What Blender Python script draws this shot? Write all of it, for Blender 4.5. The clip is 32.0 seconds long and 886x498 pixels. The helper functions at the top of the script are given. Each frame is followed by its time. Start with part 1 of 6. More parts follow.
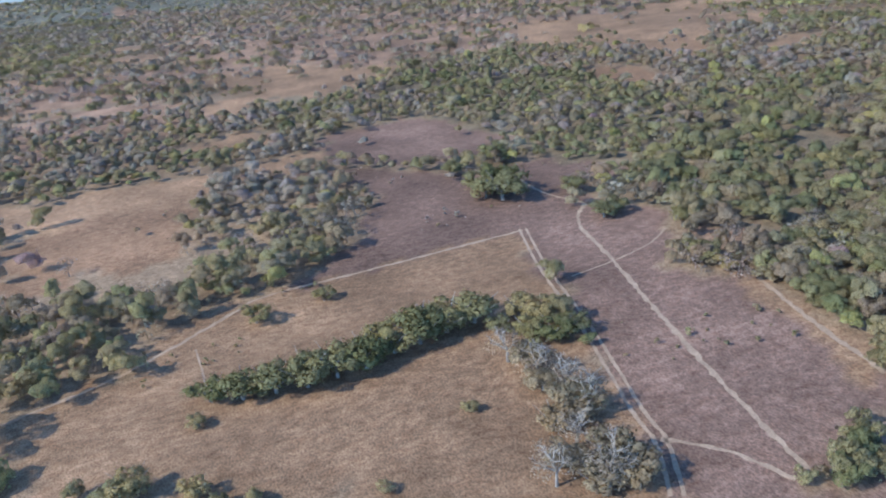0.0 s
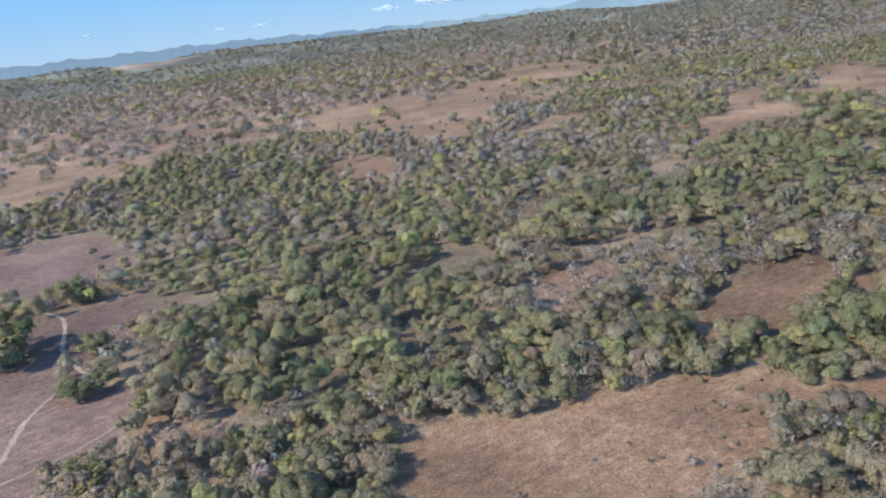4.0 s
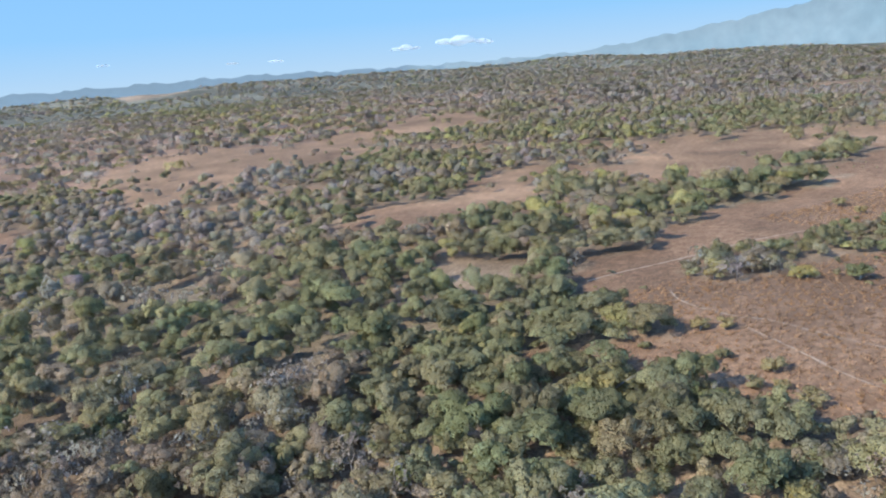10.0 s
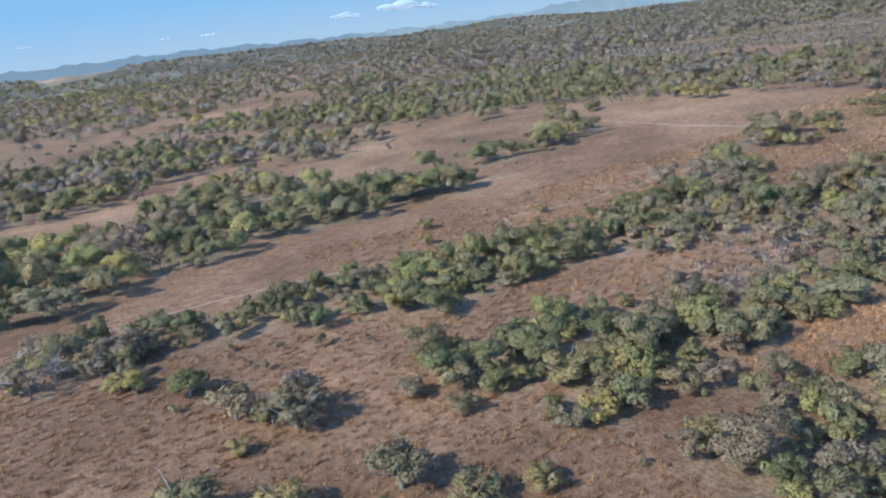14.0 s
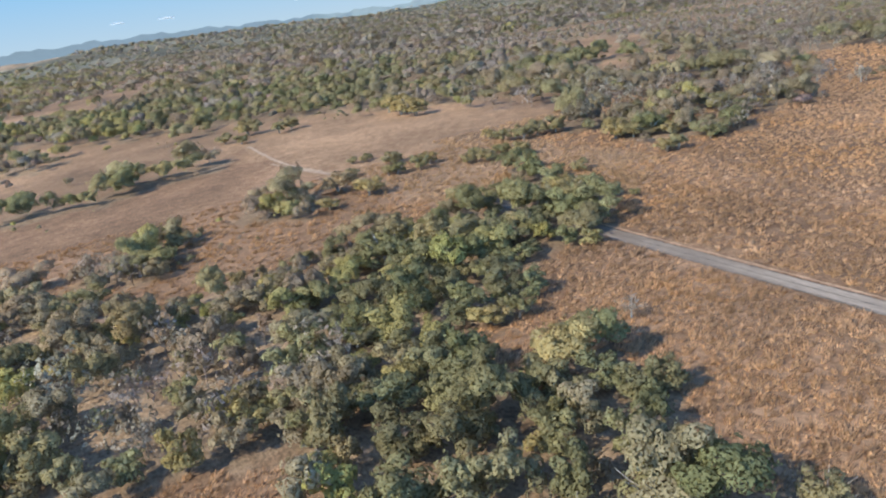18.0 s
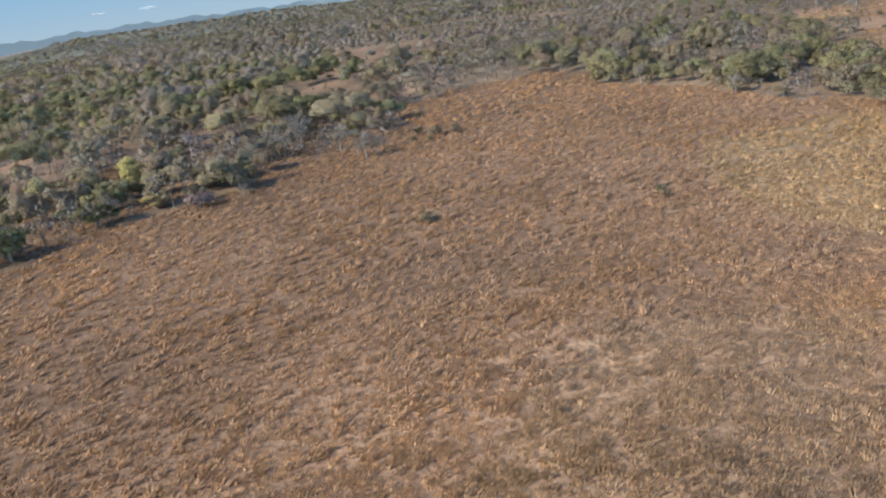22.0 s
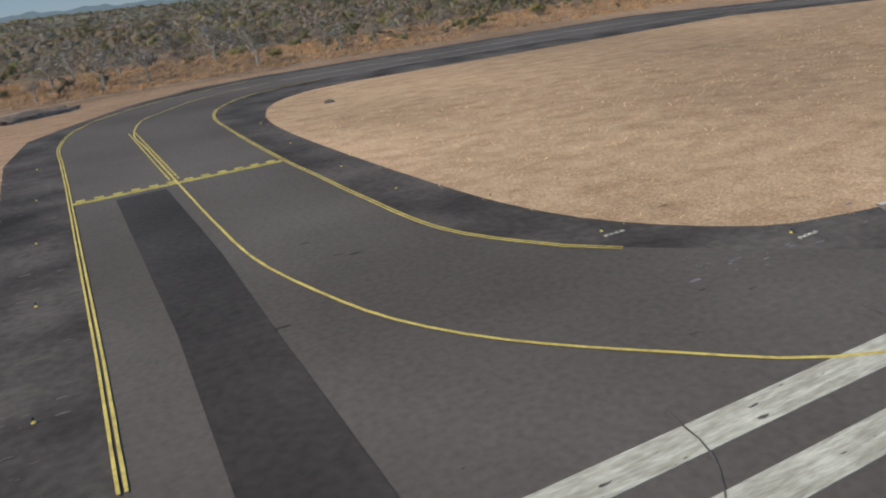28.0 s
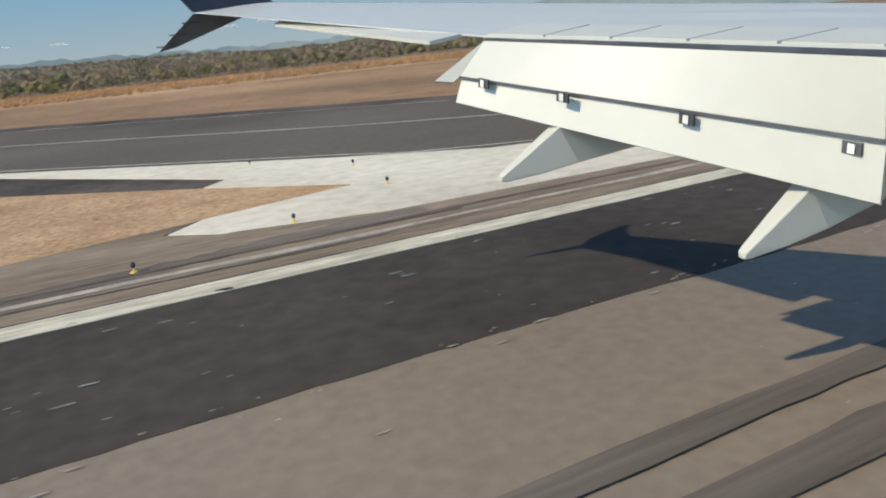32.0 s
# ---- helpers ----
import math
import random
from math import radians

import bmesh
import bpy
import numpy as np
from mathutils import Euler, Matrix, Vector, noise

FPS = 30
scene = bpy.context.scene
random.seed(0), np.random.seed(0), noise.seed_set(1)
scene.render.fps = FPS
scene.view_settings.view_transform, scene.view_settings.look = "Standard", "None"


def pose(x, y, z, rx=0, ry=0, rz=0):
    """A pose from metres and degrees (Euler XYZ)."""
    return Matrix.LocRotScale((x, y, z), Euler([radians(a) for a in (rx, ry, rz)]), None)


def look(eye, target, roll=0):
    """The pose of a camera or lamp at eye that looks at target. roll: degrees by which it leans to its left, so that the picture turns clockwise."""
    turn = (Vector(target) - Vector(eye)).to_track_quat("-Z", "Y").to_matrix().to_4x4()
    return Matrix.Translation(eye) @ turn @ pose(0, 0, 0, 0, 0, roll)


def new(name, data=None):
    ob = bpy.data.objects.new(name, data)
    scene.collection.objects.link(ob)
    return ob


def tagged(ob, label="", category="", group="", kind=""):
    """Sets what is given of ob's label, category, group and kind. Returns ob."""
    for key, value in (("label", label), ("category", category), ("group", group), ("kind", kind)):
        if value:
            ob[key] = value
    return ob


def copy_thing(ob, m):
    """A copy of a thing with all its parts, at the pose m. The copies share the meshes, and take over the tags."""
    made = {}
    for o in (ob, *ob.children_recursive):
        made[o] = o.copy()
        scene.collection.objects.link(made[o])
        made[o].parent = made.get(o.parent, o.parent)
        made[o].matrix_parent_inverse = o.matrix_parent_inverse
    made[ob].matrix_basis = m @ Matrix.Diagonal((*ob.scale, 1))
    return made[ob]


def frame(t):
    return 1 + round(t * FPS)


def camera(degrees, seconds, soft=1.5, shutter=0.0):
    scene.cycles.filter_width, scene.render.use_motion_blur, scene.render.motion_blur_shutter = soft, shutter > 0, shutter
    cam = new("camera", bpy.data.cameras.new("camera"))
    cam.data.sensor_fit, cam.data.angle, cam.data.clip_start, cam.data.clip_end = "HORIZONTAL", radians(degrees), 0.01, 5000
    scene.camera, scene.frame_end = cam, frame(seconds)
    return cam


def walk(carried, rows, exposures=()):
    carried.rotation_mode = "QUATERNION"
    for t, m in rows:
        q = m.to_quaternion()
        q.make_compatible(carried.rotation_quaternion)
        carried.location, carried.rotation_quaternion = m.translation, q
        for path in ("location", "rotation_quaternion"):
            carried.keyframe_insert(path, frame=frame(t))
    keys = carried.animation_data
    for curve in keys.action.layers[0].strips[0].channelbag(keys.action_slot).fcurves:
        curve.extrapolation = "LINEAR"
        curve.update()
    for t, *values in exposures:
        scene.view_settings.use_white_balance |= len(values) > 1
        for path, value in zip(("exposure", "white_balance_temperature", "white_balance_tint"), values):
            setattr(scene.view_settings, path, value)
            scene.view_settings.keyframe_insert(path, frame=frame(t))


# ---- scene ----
# The plan is drawn in runway metres; U sets it to the scale of the walk.
U = 0.56

cam = camera(60.0, 32.0, soft=2.0)
PATH = [
    (0, -2061.80, 0.97, 128.90, -21.16, 4.89, -26.20),
    (0.5, -2027.37, 1.21, 127.14, -20.14, 5.04, -27.64),
    (1, -1992.94, 1.46, 125.40, -18.69, 5.56, -29.04),
    (1.5, -1958.51, 1.68, 123.63, -17.23, 5.97, -30.02),
    (2, -1924.11, 1.86, 121.79, -15.82, 6.02, -30.65),
    (2.5, -1889.73, 1.98, 119.87, -15.11, 6.04, -30.86),
    (3, -1855.37, 2.05, 117.88, -15.27, 6.07, -30.90),
    (3.5, -1821.02, 2.10, 115.87, -16.03, 6.49, -31.17),
    (5.5, -1683.58, 2.22, 108.14, -16.95, 5.76, -31.61),
    (6, -1649.24, 2.24, 106.21, -16.91, 5.93, -31.65),
    (6.5, -1614.92, 2.28, 104.24, -16.98, 6.07, -31.75),
    (7, -1580.62, 2.33, 102.26, -17.48, 5.61, -31.69),
    (7.5, -1546.32, 2.36, 100.28, -18.53, 5.32, -31.63),
    (8, -1512.01, 2.36, 98.33, -19.14, 5.41, -31.51),
    (8.5, -1477.72, 2.32, 96.42, -18.35, 5.21, -31.25),
    (9, -1443.45, 2.25, 94.54, -17.06, 4.62, -30.79),
    (9.5, -1409.14, 2.14, 92.65, -14.51, 4.36, -28.72),
    (10, -1374.73, 2.00, 90.72, -13.34, 4.49, -27.12),
    (10.5, -1340.18, 1.79, 88.71, -13.96, 4.35, -26.45),
    (11, -1305.54, 1.51, 86.64, -15.43, 4.23, -26.94),
    (11.5, -1270.86, 1.25, 84.60, -16.82, 4.50, -27.47),
    (12, -1236.21, 1.06, 82.65, -18.31, 5.36, -28.19),
    (12.5, -1201.58, 0.99, 80.87, -18.85, 5.84, -28.53),
    (13, -1166.96, 1.00, 79.18, -17.89, 6.43, -28.82),
    (13.5, -1132.34, 1.03, 77.52, -15.67, 6.94, -29.07),
    (15.5, -994.09, 0.60, 70.26, -18.52, 6.09, -29.64),
    (16, -959.58, 0.44, 68.48, -18.94, 6.72, -29.63),
    (16.5, -925.10, 0.27, 66.85, -19.35, 7.00, -29.69),
    (17, -890.65, 0.08, 65.30, -19.48, 7.23, -29.71),
    (17.5, -856.23, -0.07, 63.74, -19.29, 7.43, -29.62),
    (18, -821.88, -0.15, 62.06, -17.67, 7.60, -29.72),
    (18.5, -787.65, -0.12, 60.20, -16.01, 7.29, -29.74),
    (19, -753.51, -0.01, 58.23, -15.84, 6.53, -29.24),
    (19.5, -719.36, 0.14, 56.23, -17.90, 7.58, -29.10),
    (20, -685.11, 0.29, 54.29, -19.54, 8.43, -29.04),
    (20.5, -650.71, 0.47, 52.51, -19.56, 8.13, -28.81),
    (21, -616.22, 0.68, 50.80, -19.58, 8.12, -28.80),
    (21.5, -581.71, 0.88, 49.04, -19.76, 8.57, -28.77),
    (22, -547.26, 1.01, 47.10, -18.73, 8.50, -28.47),
    (22.5, -512.89, 1.06, 44.91, -17.25, 7.73, -28.07),
    (23, -478.57, 1.04, 42.55, -17.36, 7.14, -27.89),
    (23.5, -444.26, 1.00, 40.13, -17.88, 6.22, -27.86),
    (24, -409.92, 0.99, 37.76, -18.29, 4.59, -27.52),
    (24.5, -375.55, 1.02, 35.49, -18.82, 3.95, -27.54),
    (26.5, -237.94, 1.25, 25.91, -20.08, 7.67, -28.36),
    (27, -203.52, 1.33, 23.05, -19.69, 6.60, -27.97),
    (27.5, -169.08, 1.41, 20.24, -19.24, 5.78, -27.47),
    (28, -134.61, 1.49, 17.71, -19.29, 6.65, -27.50),
    (28.5, -100.09, 1.60, 15.50, -19.34, 7.26, -27.45),
    (29, -65.53, 1.73, 13.49, -18.76, 6.17, -27.13),
    (29.5, -30.97, 1.84, 11.69, -17.03, 7.60, -27.94),
    (30, 3.54, 1.88, 10.11, -14.06, 5.76, -28.13),
    (30.5, 37.98, 1.82, 8.81, -13.72, 5.69, -27.60),
    (31, 72.39, 1.70, 7.77, -14.59, 5.27, -28.31),
    (31.5, 106.78, 1.55, 6.84, -15.44, 5.13, -28.33),
    (32, 141.17, 1.42, 5.85, -15.19, 5.43, -28.23),
]
walk(cam, [(t, pose(x * U, y * U, z * U, 90 + p, r, h)) for t, x, y, z, p, r, h in PATH],
     exposures=[(0, 1.86, 5500, 4), (2, 1.97, 5700, 4), (6, 2.02, 5750, 4), (9, 2.12, 5800, 4), (11, 2.05, 5850, 4), (12, 2.08, 5650, 4), (13, 1.95, 5630, 4), (15.5, 1.84, 5800, 4), (17, 2.08, 6150, 4), (18.5, 1.97, 6350, 4), (20, 1.91, 6200, 4), (22, 1.72, 6350, 4), (24, 1.57, 6150, 4), (27, 1.25, 6850, 4), (28, 1.19, 6850, 4), (29, 1.27, 6850, 4), (30.5, 1.42, 6700, 4), (31, 1.44, 6900, 4), (32, 1.49, 7250, 4)])

# ---- light: afternoon sun behind the aircraft, clear sky ----
SUN_WAY = Vector((0.806, 0.03, -0.59)).normalized()
world = bpy.data.worlds.new("sky")
scene.world = world
world.use_nodes = True
wn, wl = world.node_tree.nodes, world.node_tree.links
sky = wn.new("ShaderNodeTexSky")
sky.sky_type, sky.sun_disc = "NISHITA", False
sky.sun_elevation = math.asin(-SUN_WAY.z)
sky.sun_rotation = math.atan2(-SUN_WAY.x, -SUN_WAY.y)
sky.air_density, sky.dust_density, sky.ozone_density = 1.0, 0.0, 6.0
sky.altitude = 2500
wn["Background"].inputs["Strength"].default_value = 0.15
wl.new(sky.outputs[0], wn["Background"].inputs["Color"])
sun = new("sun", bpy.data.lights.new("sun", "SUN"))
sun.data.energy, sun.data.angle, sun.data.color = 2.05, radians(0.6), (1.0, 0.93, 0.82)
sun.matrix_world = look((0, 0, 300), Vector((0, 0, 300)) + SUN_WAY)


# ---- materials ----
def node_material(name, rough=0.9, spec=0.2):
    m = bpy.data.materials.new(name)
    m.use_nodes = True
    n, l = m.node_tree.nodes, m.node_tree.links
    b = n["Principled BSDF"]
    b.inputs["Roughness"].default_value = rough
    b.inputs["Specular IOR Level"].default_value = spec
    return m, n, l, b


def noise_fac(n, l, scale, detail=4.0, coord="Object", stretch=None):
    tc = n.new("ShaderNodeTexCoord")
    t = n.new("ShaderNodeTexNoise")
    t.inputs["Scale"].default_value, t.inputs["Detail"].default_value = scale, detail
    if stretch:
        mp = n.new("ShaderNodeMapping")
        mp.inputs["Scale"].default_value = stretch
        l.new(tc.outputs[coord], mp.inputs[0])
        l.new(mp.outputs[0], t.inputs["Vector"])
    else:
        l.new(tc.outputs[coord], t.inputs["Vector"])
    return t.outputs["Fac"]


def ramp(n, l, fac, stops):
    r = n.new("ShaderNodeValToRGB")
    while len(r.color_ramp.elements) < len(stops):
        r.color_ramp.elements.new(0.5)
    for e, (p, c) in zip(r.color_ramp.elements, stops):
        e.position, e.color = p, (*c, 1) if len(c) == 3 else (c[0], c[0], c[0], 1)
    l.new(fac, r.inputs[0])
    return r.outputs[0]


def mix(n, l, a, b, fac, kind="MIX"):
    m = n.new("ShaderNodeMix")
    m.data_type, m.blend_type = "RGBA", kind
    for slot, v in ((6, a), (7, b), (0, fac)):
        if hasattr(v, "is_linked"):
            l.new(v, m.inputs[slot])
        elif slot == 0:
            m.inputs[0].default_value = v
        else:
            m.inputs[slot].default_value = (*v, 1)
    return m.outputs[2]


def bump(n, l, b, fac, strength, distance):
    u = n.new("ShaderNodeBump")
    u.inputs["Strength"].default_value, u.inputs["Distance"].default_value = strength, distance
    l.new(fac, u.inputs["Height"])
    l.new(u.outputs[0], b.inputs["Normal"])


def surface(name, dark, light, scale, fine, rough=0.9, spec=0.2, bump_size=0.0, stretch=None, wear=1.0):
    """Two-scale mottled surface between two colours."""
    m, n, l, b = node_material(name, rough, spec)
    big = ramp(n, l, noise_fac(n, l, scale, 5, stretch=stretch), [(0.3, dark), (0.7, light)])
    small = ramp(n, l, noise_fac(n, l, fine, 6, stretch=stretch), [(0.25, (1 - 0.28 * wear,)), (0.75, (1 + 0.25 * wear,))])
    l.new(mix(n, l, big, small, 1.0, "MULTIPLY"), b.inputs["Base Color"])
    if bump_size:
        bump(n, l, b, noise_fac(n, l, fine, 6), 0.6, bump_size)
    return m


def ground_material():
    m, n, l, b = node_material("dry_ground", 0.95, 0.1)
    a = n.new("ShaderNodeAttribute")
    a.attribute_name = "cover"
    big = ramp(n, l, noise_fac(n, l, 0.02, 6), [(0.3, (0.75,)), (0.7, (1.25,))])
    mid = ramp(n, l, noise_fac(n, l, 0.16, 6, stretch=(1, 1.6, 1)), [(0.3, (0.7,)), (0.7, (1.25,))])
    clump = ramp(n, l, noise_fac(n, l, 1.1, 5, stretch=(1.25, 0.75, 1)), [(0.36, (0.50,)), (0.5, (0.95,)), (0.66, (1.28,))])
    short = ramp(n, l, noise_fac(n, l, 4.5, 6, stretch=(0.7, 1.3, 1)), [(0.32, (0.62,)), (0.5, (1.0,)), (0.68, (1.34,))])
    worn = ramp(n, l, noise_fac(n, l, 0.33, 6, stretch=(0.8, 1.1, 1)), [(0.30, (0.74, 0.68, 0.64)), (0.52, (1.0, 1.0, 1.0)), (0.72, (1.16, 1.2, 1.22))])
    rough = n.new("ShaderNodeMath")
    rough.operation = "MULTIPLY"
    rough.inputs[1].default_value = 0.75
    l.new(a.outputs["Alpha"], rough.inputs[0])
    c = mix(n, l, a.outputs["Color"], big, 1.0, "MULTIPLY")
    wide = ramp(n, l, noise_fac(n, l, 0.005, 6, stretch=(1, 0.6, 1)), [(0.36, (0.62,)), (0.5, (0.95,)), (0.66, (1.35,))])
    c = mix(n, l, c, wide, 0.6, "MULTIPLY")
    c = mix(n, l, c, mid, rough.outputs[0], "MULTIPLY")
    c = mix(n, l, c, clump, rough.outputs[0], "MULTIPLY")
    c = mix(n, l, c, worn, 0.8, "MULTIPLY")
    c = mix(n, l, c, short, 0.8, "MULTIPLY")
    l.new(c, b.inputs["Base Color"])
    bump(n, l, b, noise_fac(n, l, 3.0, 6), 0.4, 0.15)
    return m


def leaf_material(name, dark, light, attribute=True, through_light=0.5, gaps=0.0):
    m, n, l, b = node_material(name, 0.9, 0.08)
    geo = n.new("ShaderNodeNewGeometry")
    c = ramp(n, l, geo.outputs["Random Per Island"], [(0.0, dark), (1.0, light)])
    if attribute:
        a = n.new("ShaderNodeAttribute")
        a.attribute_name = "tint"
        c = mix(n, l, c, a.outputs["Color"], 1.0, "MULTIPLY")
    else:
        info = n.new("ShaderNodeObjectInfo")
        tone = ramp(n, l, info.outputs["Random"], [(0.0, (0.75, 0.8, 0.7)), (0.5, (1.0, 1.0, 1.0)), (1.0, (1.35, 1.2, 1.0))])
        c = mix(n, l, c, tone, 1.0, "MULTIPLY")
    leafy = ramp(n, l, noise_fac(n, l, 1.1 if attribute else 9.0, 5), [(0.34, (0.78,)), (0.5, (1.0,)), (0.68, (1.18,))])
    c = mix(n, l, c, leafy, 1.0, "MULTIPLY")
    l.new(c, b.inputs["Base Color"])
    # foliage is lit as a soft mass and lets part of the light through
    way = n.new("ShaderNodeAttribute")
    way.attribute_name = "soft_normal"
    turn = n.new("ShaderNodeVectorTransform")
    turn.vector_type, turn.convert_from, turn.convert_to = "NORMAL", "OBJECT", "WORLD"
    l.new(way.outputs["Vector"], turn.inputs[0])
    rough = n.new("ShaderNodeBump")
    rough.inputs["Strength"].default_value, rough.inputs["Distance"].default_value = 0.7, 0.35 if attribute else 0.06
    l.new(noise_fac(n, l, 1.3 if attribute else 8.0, 4), rough.inputs["Height"])
    l.new(turn.outputs[0], rough.inputs["Normal"])
    l.new(rough.outputs[0], b.inputs["Normal"])
    thin = n.new("ShaderNodeBsdfTranslucent")
    l.new(c, thin.inputs["Color"])
    l.new(turn.outputs[0], thin.inputs["Normal"])
    both = n.new("ShaderNodeMixShader")
    both.inputs[0].default_value = through_light
    l.new(b.outputs[0], both.inputs[1])
    l.new(thin.outputs[0], both.inputs[2])
    if gaps:
        # sprays of leaves are not solid: air shows between them
        clear, airy = n.new("ShaderNodeBsdfTransparent"), n.new("ShaderNodeMixShader")
        l.new(ramp(n, l, noise_fac(n, l, gaps, 3), [(0.44, (0.0,)), (0.50, (1.0,))]), airy.inputs[0])
        l.new(clear.outputs[0], airy.inputs[1])
        l.new(both.outputs[0], airy.inputs[2])
        both = airy
    l.new(both.outputs[0], n["Material Output"].inputs["Surface"])
    return m


M_GROUND = ground_material()
GREENS = {
    "green": ((0.190, 0.168, 0.080), (0.268, 0.238, 0.115)),
    "olive": ((0.248, 0.205, 0.102), (0.334, 0.276, 0.140)),
    "yellow": ((0.310, 0.262, 0.104), (0.405, 0.340, 0.132)),
    "brown": ((0.255, 0.194, 0.118), (0.342, 0.264, 0.162)),
    "grey": ((0.275, 0.220, 0.165), (0.370, 0.300, 0.228)),
    "pink": ((0.310, 0.205, 0.190), (0.400, 0.275, 0.250)),
}
M_WOODS = {k: leaf_material("leaves_" + k, *v, gaps=2.2) for k, v in GREENS.items()}
M_LEAF = {k: leaf_material("foliage_" + k, *v, attribute=False, gaps=11.0) for k, v in GREENS.items()}
M_BARK = surface("bark", (0.16, 0.13, 0.10), (0.34, 0.30, 0.25), 1.5, 9.0)
M_BARE = surface("bare_wood", (0.19, 0.158, 0.125), (0.34, 0.295, 0.245), 1.2, 8.0)
M_GRASS = leaf_material("dry_grass", (0.375, 0.226, 0.120), (0.505, 0.314, 0.170), through_light=0.45)
M_GOLD = leaf_material("golden_grass", (0.47, 0.285, 0.145), (0.66, 0.42, 0.222), through_light=0.45)
M_TRACK = surface("sandy_track", (0.215, 0.142, 0.090), (0.33, 0.228, 0.146), 0.12, 1.3)
M_RED_SOIL = surface("reddish_soil", (0.235, 0.140, 0.085), (0.36, 0.225, 0.135), 0.4, 2.5, 0.95, 0.05)
M_GRAVEL = surface("gravel_road", (0.132, 0.095, 0.066), (0.242, 0.184, 0.134), 0.10, 1.2, stretch=(2.2, 0.35, 1))
M_TAXI = surface("taxiway_asphalt", (0.071, 0.0565, 0.0440), (0.116, 0.0940, 0.0745), 0.035, 2.2, 0.85, 0.05, wear=0.6)
M_TAR = surface("fresh_tar", (0.0355, 0.0285, 0.0228), (0.058, 0.0470, 0.0382), 0.10, 1.6, 0.8, 0.05, wear=0.8)
M_SHOULDER = surface("shoulder_asphalt", (0.031, 0.0252, 0.0205), (0.108, 0.0870, 0.0700), 0.11, 1.4, 0.9, 0.05)
M_RUNWAY = surface("runway_asphalt", (0.150, 0.115, 0.084), (0.192, 0.149, 0.110), 0.05, 3.0, 0.9, 0.06, wear=0.45)
M_CONCRETE = surface("old_concrete", (0.122, 0.089, 0.060), (0.215, 0.161, 0.111), 0.22, 2.0, 0.9, 0.06, stretch=(0.35, 1.8, 1))
M_PALE = surface("pale_limestone_apron", (0.42, 0.355, 0.268), (0.545, 0.470, 0.362), 0.10, 1.2, 0.9, 0.1, wear=0.6)
M_WHITE = surface("worn_white_paint", (0.30, 0.258, 0.182), (0.50, 0.440, 0.325), 0.8, 3.0, 0.8, 0.1, stretch=(0.5, 3, 1))
M_YELLOW = surface("yellow_paint", (0.42, 0.29, 0.06), (0.60, 0.43, 0.10), 0.5, 3.0, 0.7, 0.3)
M_RUBBER = surface("tyre_rubber_mark", (0.078, 0.063, 0.050), (0.125, 0.102, 0.082), 0.2, 1.5, spec=0.05, stretch=(0.2, 4, 1))
M_EARTH = surface("washed_soil", (0.085, 0.067, 0.053), (0.165, 0.132, 0.104), 0.25, 1.6, 0.95, 0.05, stretch=(0.3, 2.0, 1))
M_DUST = surface("pale_dust", (0.22, 0.18, 0.138), (0.34, 0.288, 0.225), 0.5, 2.5, 0.95, 0.05)
M_SCUFF = surface("grey_scuff", (0.10, 0.092, 0.086), (0.26, 0.24, 0.22), 0.4, 2.5, 0.95, 0.05)
M_CREAM = surface("faded_cream_paint", (0.40, 0.36, 0.27), (0.56, 0.51, 0.40), 0.5, 3.0, 0.8, 0.1)
M_BURNT = surface("burnt_grass", (0.070, 0.062, 0.055), (0.165, 0.142, 0.115), 0.6, 3.0, spec=0.03, bump_size=0.05)
M_ROCK = surface("brown_clod", (0.140, 0.082, 0.048), (0.26, 0.160, 0.095), 0.8, 4.0, spec=0.03, bump_size=0.05)
M_SOIL = surface("heaped_soil", (0.085, 0.060, 0.043), (0.185, 0.130, 0.090), 0.5, 3.0, bump_size=0.1)
M_CLOD = surface("dry_clod_soil", (0.115, 0.068, 0.042), (0.21, 0.132, 0.082), 0.6, 3.0, 0.95, 0.03)
M_SOCK = surface("faded_pink_cloth", (0.60, 0.25, 0.19), (0.76, 0.36, 0.28), 0.8, 5.0, 0.85, 0.1)
M_STRAW = surface("trodden_straw", (0.30, 0.19, 0.10), (0.46, 0.31, 0.17), 0.5, 4.5, 0.95, 0.03, bump_size=0.05)
M_LAMP = surface("yellow_fixture", (0.45, 0.30, 0.04), (0.62, 0.44, 0.08), 2.0, 9.0, 0.5, 0.4)
M_BLACK = surface("black_plastic", (0.015, 0.015, 0.016), (0.03, 0.03, 0.032), 2.0, 9.0, 0.5, 0.4)
M_ORANGE = surface("faded_orange_board", (0.52, 0.24, 0.15), (0.66, 0.36, 0.25), 0.6, 4.0, 0.7, 0.3)
M_SKIN = surface("white_wing_paint", (0.395, 0.372, 0.308), (0.422, 0.398, 0.330), 0.4, 2.5, 0.42, 0.4, wear=0.12)
M_SKIN_GREY = surface("grey_wing_panel", (0.355, 0.350, 0.318), (0.372, 0.366, 0.333), 0.4, 2.5, 0.4, 0.4, wear=0.12)
# Near-black in place of shade inside flap gap and cove; also colours hinges, wicks.
M_GAP = surface("gap_shade_and_wick_black", (0.03, 0.03, 0.032), (0.06, 0.06, 0.062), 1.0, 5.0, 0.6, 0.3)
M_BLADE = surface("black_winglet_paint", (0.012, 0.013, 0.017), (0.022, 0.023, 0.028), 0.6, 3.0, 0.3, 0.5)
M_BLADE_LOW = surface("bronze_grey_winglet_paint", (0.10, 0.09, 0.085), (0.15, 0.135, 0.125), 0.6, 3.0, 0.4, 0.5)
M_EMBLEM = surface("red_emblem_paint", (0.60, 0.06, 0.05), (0.72, 0.09, 0.07), 0.6, 3.0, 0.4, 0.4)
